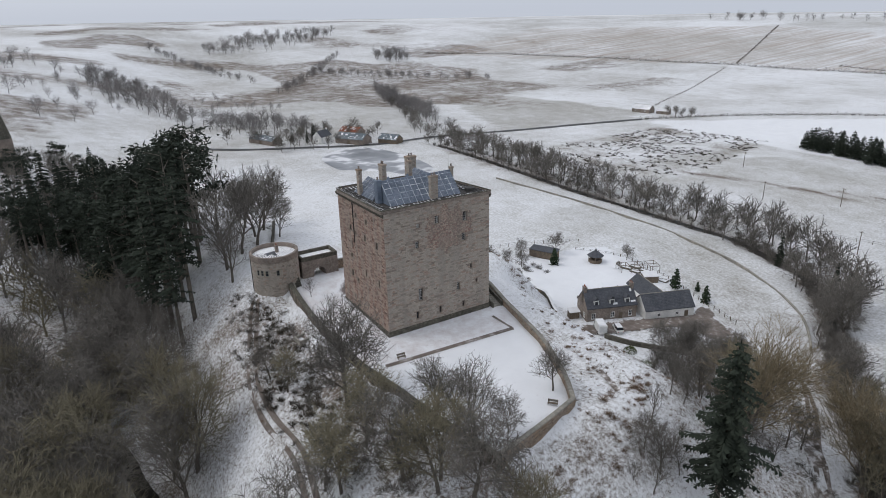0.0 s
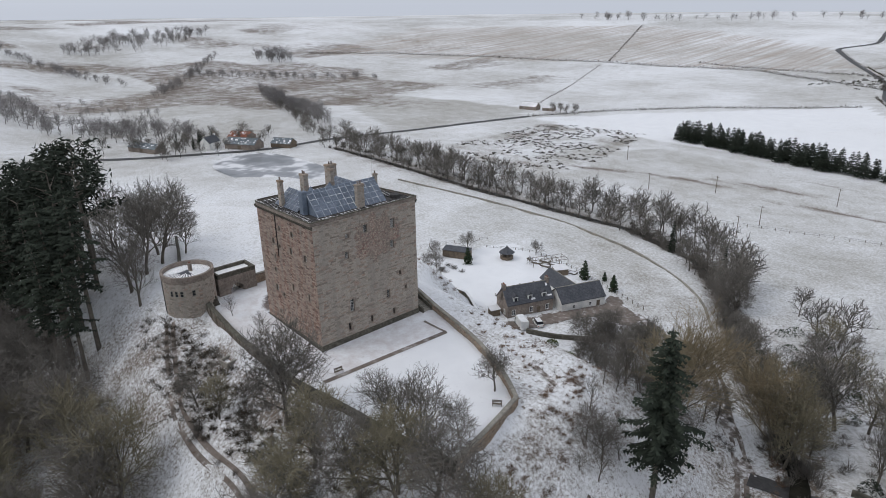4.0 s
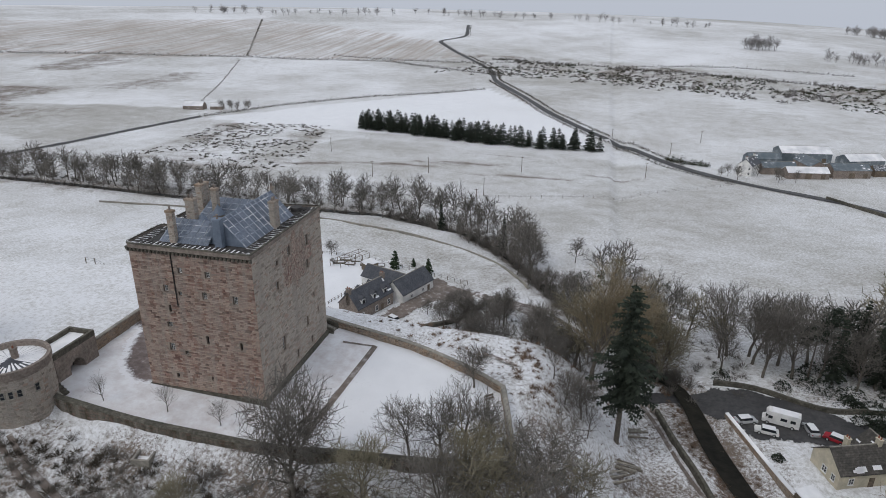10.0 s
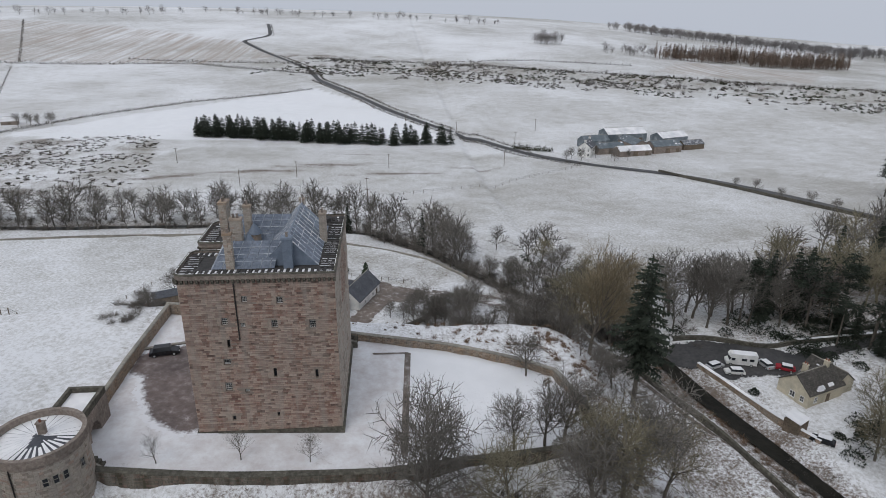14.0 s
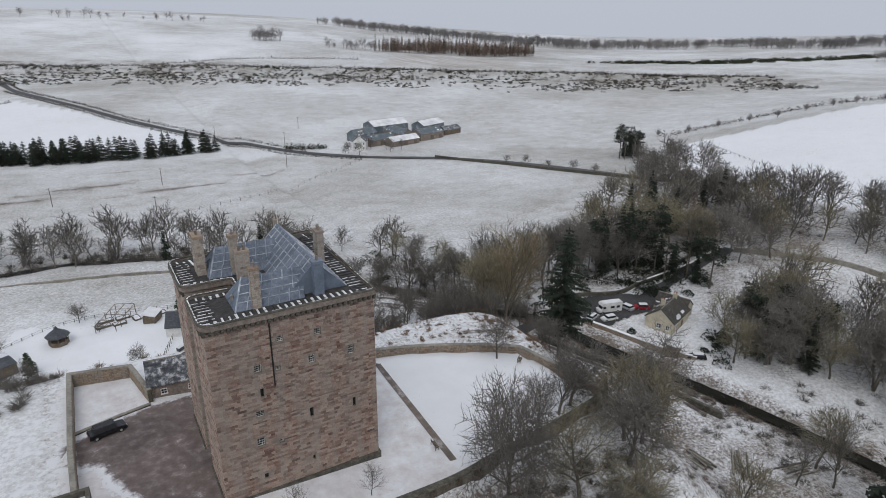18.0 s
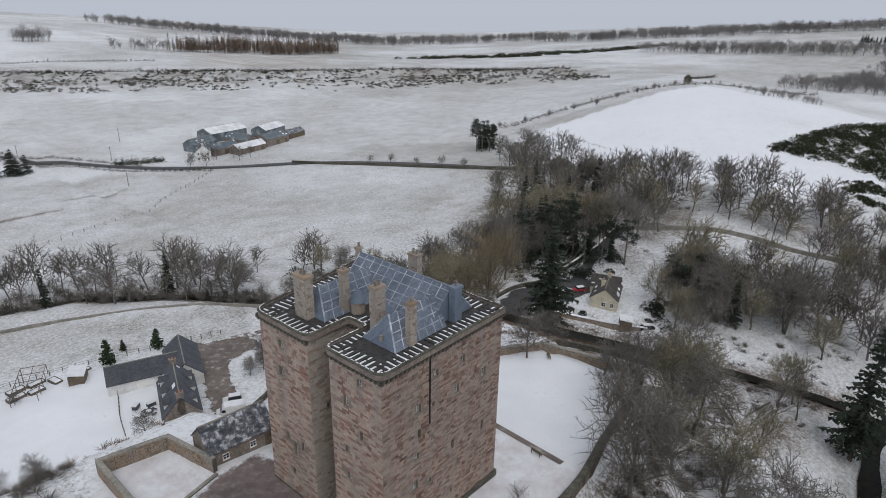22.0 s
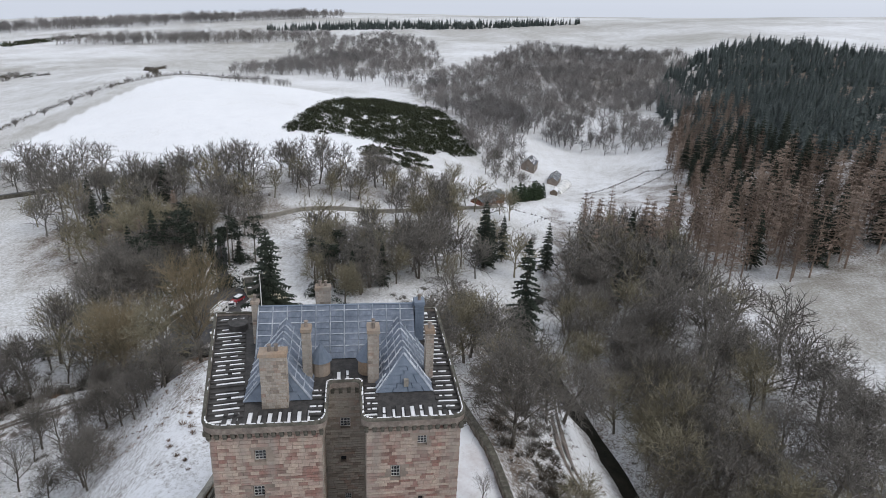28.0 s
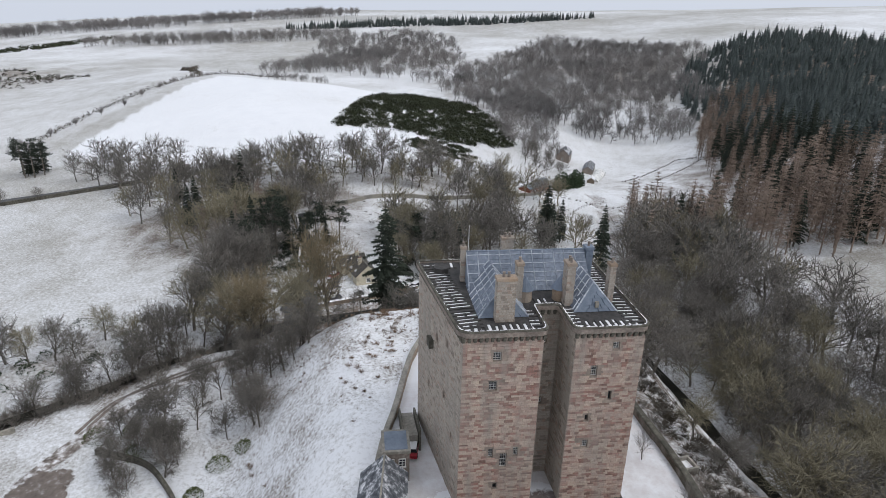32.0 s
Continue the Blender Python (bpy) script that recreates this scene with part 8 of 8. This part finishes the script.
def bank_spots(step, seed, least, r0, r1):
    """Clusters of bushes down the railway bank."""
    out = []
    for px, py in densify(RAIL, step):
        q = tr.random() ** 1.5
        x, y = px - q * 62 + tr.uniform(-9, 9), py - q * 95 + tr.uniform(-9, 9)
        if float(value_noise(np.array(x), np.array(y), 0.03, seed)) > least:
            r = tr.uniform(r0, r1)
            out.append((x, y, r, r * 0.75))
    return out


brush("gorse", "gorse and scrub on the railway bank", "gorse", GORSE, bank_spots(0.35, 34, 0.5, 0.9, 2.6), style="leaf", n=26, w=0.8)
brush("undergrowth", "leafless brown scrub on the railway bank", "scrub", HEDGE, bank_spots(0.5, 35, 0.42, 1.2, 3.4), style="leaf", n=26, w=0.9)
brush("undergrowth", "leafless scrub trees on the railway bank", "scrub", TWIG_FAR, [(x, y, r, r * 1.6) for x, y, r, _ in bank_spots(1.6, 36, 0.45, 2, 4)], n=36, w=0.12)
brush("gorse", "dark gorse thickets on the eastern moor", "gorse", GORSE, [(x, y, r, r * 0.6) for x, y, r, _ in strew(220, 900, 560, 260, 34, 4, 9, -30)], style="leaf", n=40, w=2.0)


def hedge(poly, label, step=2.2, r=1.4, h=1.8, n=26, mat=HEDGE, w=0.32):
    pts = [(x + tr.uniform(-0.5, 0.5), y + tr.uniform(-0.5, 0.5), r * tr.uniform(0.8, 1.3), h * tr.uniform(0.7, 1.3)) for x, y in densify(poly, step)]
    b = Build()
    rnd = random.Random(int(abs(poly[0][0])))
    for x, y, rr, hh in pts:
        clump(b, rnd, x, y, land(x, y) - 0.2, rr, hh, n, w)
        sticks(b, rnd, x, y, land(x, y) - 0.2, rr, hh * 1.15, n // 2, 0.07)
    tagged(b.ob("hedge", mat), label, "hedge")


hedge(FAR_HEDGE, "long dark hedgerow across the northern hill", 5, 3.2, 4.0, 26, w=0.9)
hedge(COTTAGE_HEDGE, "dark roadside hedge between snowfields", 3, 2.0, 2.6, 26, w=0.6)
hedge([(x - 5, y - 3) for x, y in NORTH_ROAD[5:11]], "hedge along the wet country road", 3, 1.6, 2.0, 22, w=0.5)
hedge([(x + 6, y + 3) for x, y in NORTH_ROAD[3:10]], "hedge along the wet country road", 3, 1.8, 2.2, 22, w=0.5)
hedge([(x + 5, y) for x, y in NORTH_ROAD[:4]], "low hedge beside the climbing road", 5, 1.2, 1.1, 14, w=0.5)
hedge([(-263, 367), (-330, 515), (-396, 664)], "thin field boundary hedge", 5, 1.2, 1.5, 14, w=0.5)
hedge([(-405, 700), (-490, 880), (-578, 1066)], "thin field boundary hedge", 8, 2.0, 2.2, 16, w=0.9)
hedge([(-344, 330), (-430, 470), (-519, 620)], "faint snowy field boundary", 9, 0.6, 0.6, 6, w=0.3)
hedge([(92, 318), (104, 312), (114, 308)], "clipped dark evergreen hedge by the farm road", 1.8, 2.4, 4.2, 60, GORSE, 0.6)
hedge([(300, 200), (352, 190), (393, 173), (454, 136), (520, 110), (602, 80)], "hedge over the snowy hill", 5, 2.6, 3.4, 26, w=0.8)
hedge([(454, 140), (560, 180), (660, 190)], "hedge over the snowy hill", 6, 3.0, 3.6, 26, w=1.0)
hedge([(-300, 745), (-170, 735), (-40, 742), (60, 760), (200, 790), (330, 760)], "far hedge dotted with bushes", 5, 2.4, 3.2, 18, w=1.0)
hedge([(271, -133), (299, -179), (262, -205), (247, -178)], "thin hedge round the valley garden field", 2.0, 0.8, 1.2, 18, w=0.35)
hedge([(262, -150), (283, -186)], "thin hedge across the valley garden field", 2.0, 0.7, 1.0, 18, w=0.35)
hedge([(212, -66), (186, -108), (170, -100)], "low hedge beside the white paddock", 2.4, 0.7, 1.0, 16, w=0.35)
hedge(RAIL, "dark hedge along the railway line", 4, 2.2, 3.0, 24, w=0.8)
hedge([(120, 760), (160, 690), (180, 672)], "short hedge up the bank", 6, 2.4, 3, 18, w=1.0)
for k in range(9):  # hill hedge trees
    x, y = 300 + 17 * k, 204 - 8 * k
    sp = [(x + tr.uniform(-3, 3), y + tr.uniform(-3, 3), 2.4, 7)]
    t = thing("hedgerow_tree", "bare hedgerow tree on the hill", "tree", "hedgerow trees on the hill")
    b = Build()
    sticks(b, tr, sp[0][0], sp[0][1], land(*sp[0][:2]) + 1.2, 2.4, 5.5, 130, 0.06)
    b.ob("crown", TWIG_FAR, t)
    b = Build()
    b.tube((sp[0][0], sp[0][1], land(*sp[0][:2]) - 0.3), (sp[0][0], sp[0][1], land(*sp[0][:2]) + 2.4), 0.2, 0.12, 6)
    b.ob("trunk", BARK, t)


def far_wood(label, n, cx, cy, rx, ry, turn, r0, r1, mat, leafy=False, within=None):
    rnd = random.Random(n + int(cx))
    ragged = lambda x, y: float(value_noise(np.array(x), np.array(y), 0.03, 31)) > 0.2 and (within is None or bool(inside(np.array(x), np.array(y), within)))
    spots = strew(n, cx, cy, rx, ry, r0, r1, turn, ragged if ry > 40 and not leafy else None)
    ground_z = height(np.array([p[0] for p in spots]), np.array([p[1] for p in spots])) - 0.5
    if leafy:
        shapes = FIR_SHAPES
        put = [(x, y, z, r * rnd.uniform(1.3, 2.2), rnd.uniform(0.95, 1.4)) for (x, y, r, _), z in zip(spots, ground_z)]
    else:
        shapes = FAR_LARCH if mat is TWIG_LARCH else WOOD_SHAPES
        put = [(x, y, z, r * rnd.uniform(1.9, 2.8), rnd.uniform(0.8, 1.2)) for (x, y, r, _), z in zip(spots, ground_z)]
    tagged(merged("far_wood", shapes, put, mat, rnd), label, "wood", kind="stuff")


def far_fir(seed):
    """A far spruce of unit height: ragged drooping skirts of needles."""
    rnd = random.Random(seed)
    b = Build()
    for k in range(9):
        f = k / 9
        rr = 0.2 * (1 - f) ** 0.8
        z = 0.1 + 0.9 * f
        m = rnd.randint(6, 8)
        for q in range(m):
            a = 6.283 * (q + rnd.random()) / m
            r1 = rr * rnd.uniform(0.6, 1.25)
            w = 0.35 + rnd.random() * 0.35
            tip = (r1 * math.cos(a), r1 * math.sin(a), z - rr * rnd.uniform(0.1, 0.5))
            b.face((0, 0, z + 0.11 * (1 - f) + 0.02), tuple(0.7 * r1 * v for v in (math.cos(a - w), math.sin(a - w))) + (z - rr * 0.3,), tip, tuple(0.7 * r1 * v for v in (math.cos(a + w), math.sin(a + w))) + (z - rr * 0.25,))
    b.tube((0, 0, 0), (0, 0, 0.95), 0.012, 0.004, 4)
    return np.array(b.v), b.f


FIR_SHAPES = [(V, triangles(F)) for V, F in (far_fir(230 + i) for i in range(5))]
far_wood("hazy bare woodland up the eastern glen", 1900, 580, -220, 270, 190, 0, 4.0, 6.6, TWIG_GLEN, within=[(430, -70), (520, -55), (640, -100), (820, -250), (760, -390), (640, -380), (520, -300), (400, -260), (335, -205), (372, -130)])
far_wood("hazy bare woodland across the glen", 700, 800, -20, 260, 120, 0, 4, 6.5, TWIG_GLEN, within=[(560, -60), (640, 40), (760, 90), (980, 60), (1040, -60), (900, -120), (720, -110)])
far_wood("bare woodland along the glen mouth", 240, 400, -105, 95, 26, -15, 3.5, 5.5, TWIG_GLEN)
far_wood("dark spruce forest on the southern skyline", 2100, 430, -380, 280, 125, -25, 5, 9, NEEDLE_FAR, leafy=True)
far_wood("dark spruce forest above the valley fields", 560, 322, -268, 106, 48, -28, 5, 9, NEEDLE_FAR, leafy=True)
far_wood("brown larch edge of the southern forest", 170, 300, -218, 120, 24, -28, 6, 9, TWIG_LARCH)
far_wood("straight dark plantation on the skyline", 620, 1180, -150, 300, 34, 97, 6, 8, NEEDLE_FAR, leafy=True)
far_wood("dark brown wood beyond the railway", 620, 560, 870, 150, 50, -3, 6, 10, TWIG_LARCH)
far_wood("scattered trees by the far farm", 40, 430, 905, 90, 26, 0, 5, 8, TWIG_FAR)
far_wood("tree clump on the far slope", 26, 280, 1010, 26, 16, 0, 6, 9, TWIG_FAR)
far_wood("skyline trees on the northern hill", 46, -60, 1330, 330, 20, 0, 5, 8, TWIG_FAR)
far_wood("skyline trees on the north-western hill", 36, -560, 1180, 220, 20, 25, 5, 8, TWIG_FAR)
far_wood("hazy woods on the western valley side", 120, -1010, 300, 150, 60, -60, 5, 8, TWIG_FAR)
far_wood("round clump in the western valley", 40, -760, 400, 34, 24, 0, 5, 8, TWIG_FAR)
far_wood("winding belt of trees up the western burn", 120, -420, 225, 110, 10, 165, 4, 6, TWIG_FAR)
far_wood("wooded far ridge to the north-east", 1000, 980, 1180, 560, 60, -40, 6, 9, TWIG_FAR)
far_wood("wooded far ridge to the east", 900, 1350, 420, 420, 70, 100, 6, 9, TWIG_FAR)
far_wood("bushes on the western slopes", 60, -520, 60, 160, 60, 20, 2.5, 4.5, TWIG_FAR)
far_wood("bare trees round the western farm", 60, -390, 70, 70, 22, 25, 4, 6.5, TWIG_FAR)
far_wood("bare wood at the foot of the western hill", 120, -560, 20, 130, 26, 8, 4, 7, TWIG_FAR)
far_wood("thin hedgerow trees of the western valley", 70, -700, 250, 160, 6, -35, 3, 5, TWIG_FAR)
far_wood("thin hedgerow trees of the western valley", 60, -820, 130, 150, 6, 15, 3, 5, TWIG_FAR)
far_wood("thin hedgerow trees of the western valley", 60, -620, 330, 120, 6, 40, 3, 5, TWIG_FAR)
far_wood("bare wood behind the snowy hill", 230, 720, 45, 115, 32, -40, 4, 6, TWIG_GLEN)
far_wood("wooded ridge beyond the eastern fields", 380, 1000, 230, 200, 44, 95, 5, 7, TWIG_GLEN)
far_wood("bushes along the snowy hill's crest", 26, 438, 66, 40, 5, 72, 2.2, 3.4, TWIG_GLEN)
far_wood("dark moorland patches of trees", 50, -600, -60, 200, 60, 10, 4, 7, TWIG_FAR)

# ---- single facing blocks near the top of the west wings ----
BLOCK = {}
for ln in (0.5, 0.7, 0.9):
    bl = Build()
    stone_at(bl, lambda u, d, z: (u, -d, z), -ln / 2 + 0.012, ln / 2 - 0.012, 0.012, 0.348, 0.045)
    BLOCK[ln] = bl.mesh("stone_block", STONE_W)
for w, p, ln, ang in LOOSE[:300]:
    o = new("stone_block", BLOCK[ln])
    o.parent = w
    o.matrix_basis = pose(*p, 0, 0, math.degrees(ang))
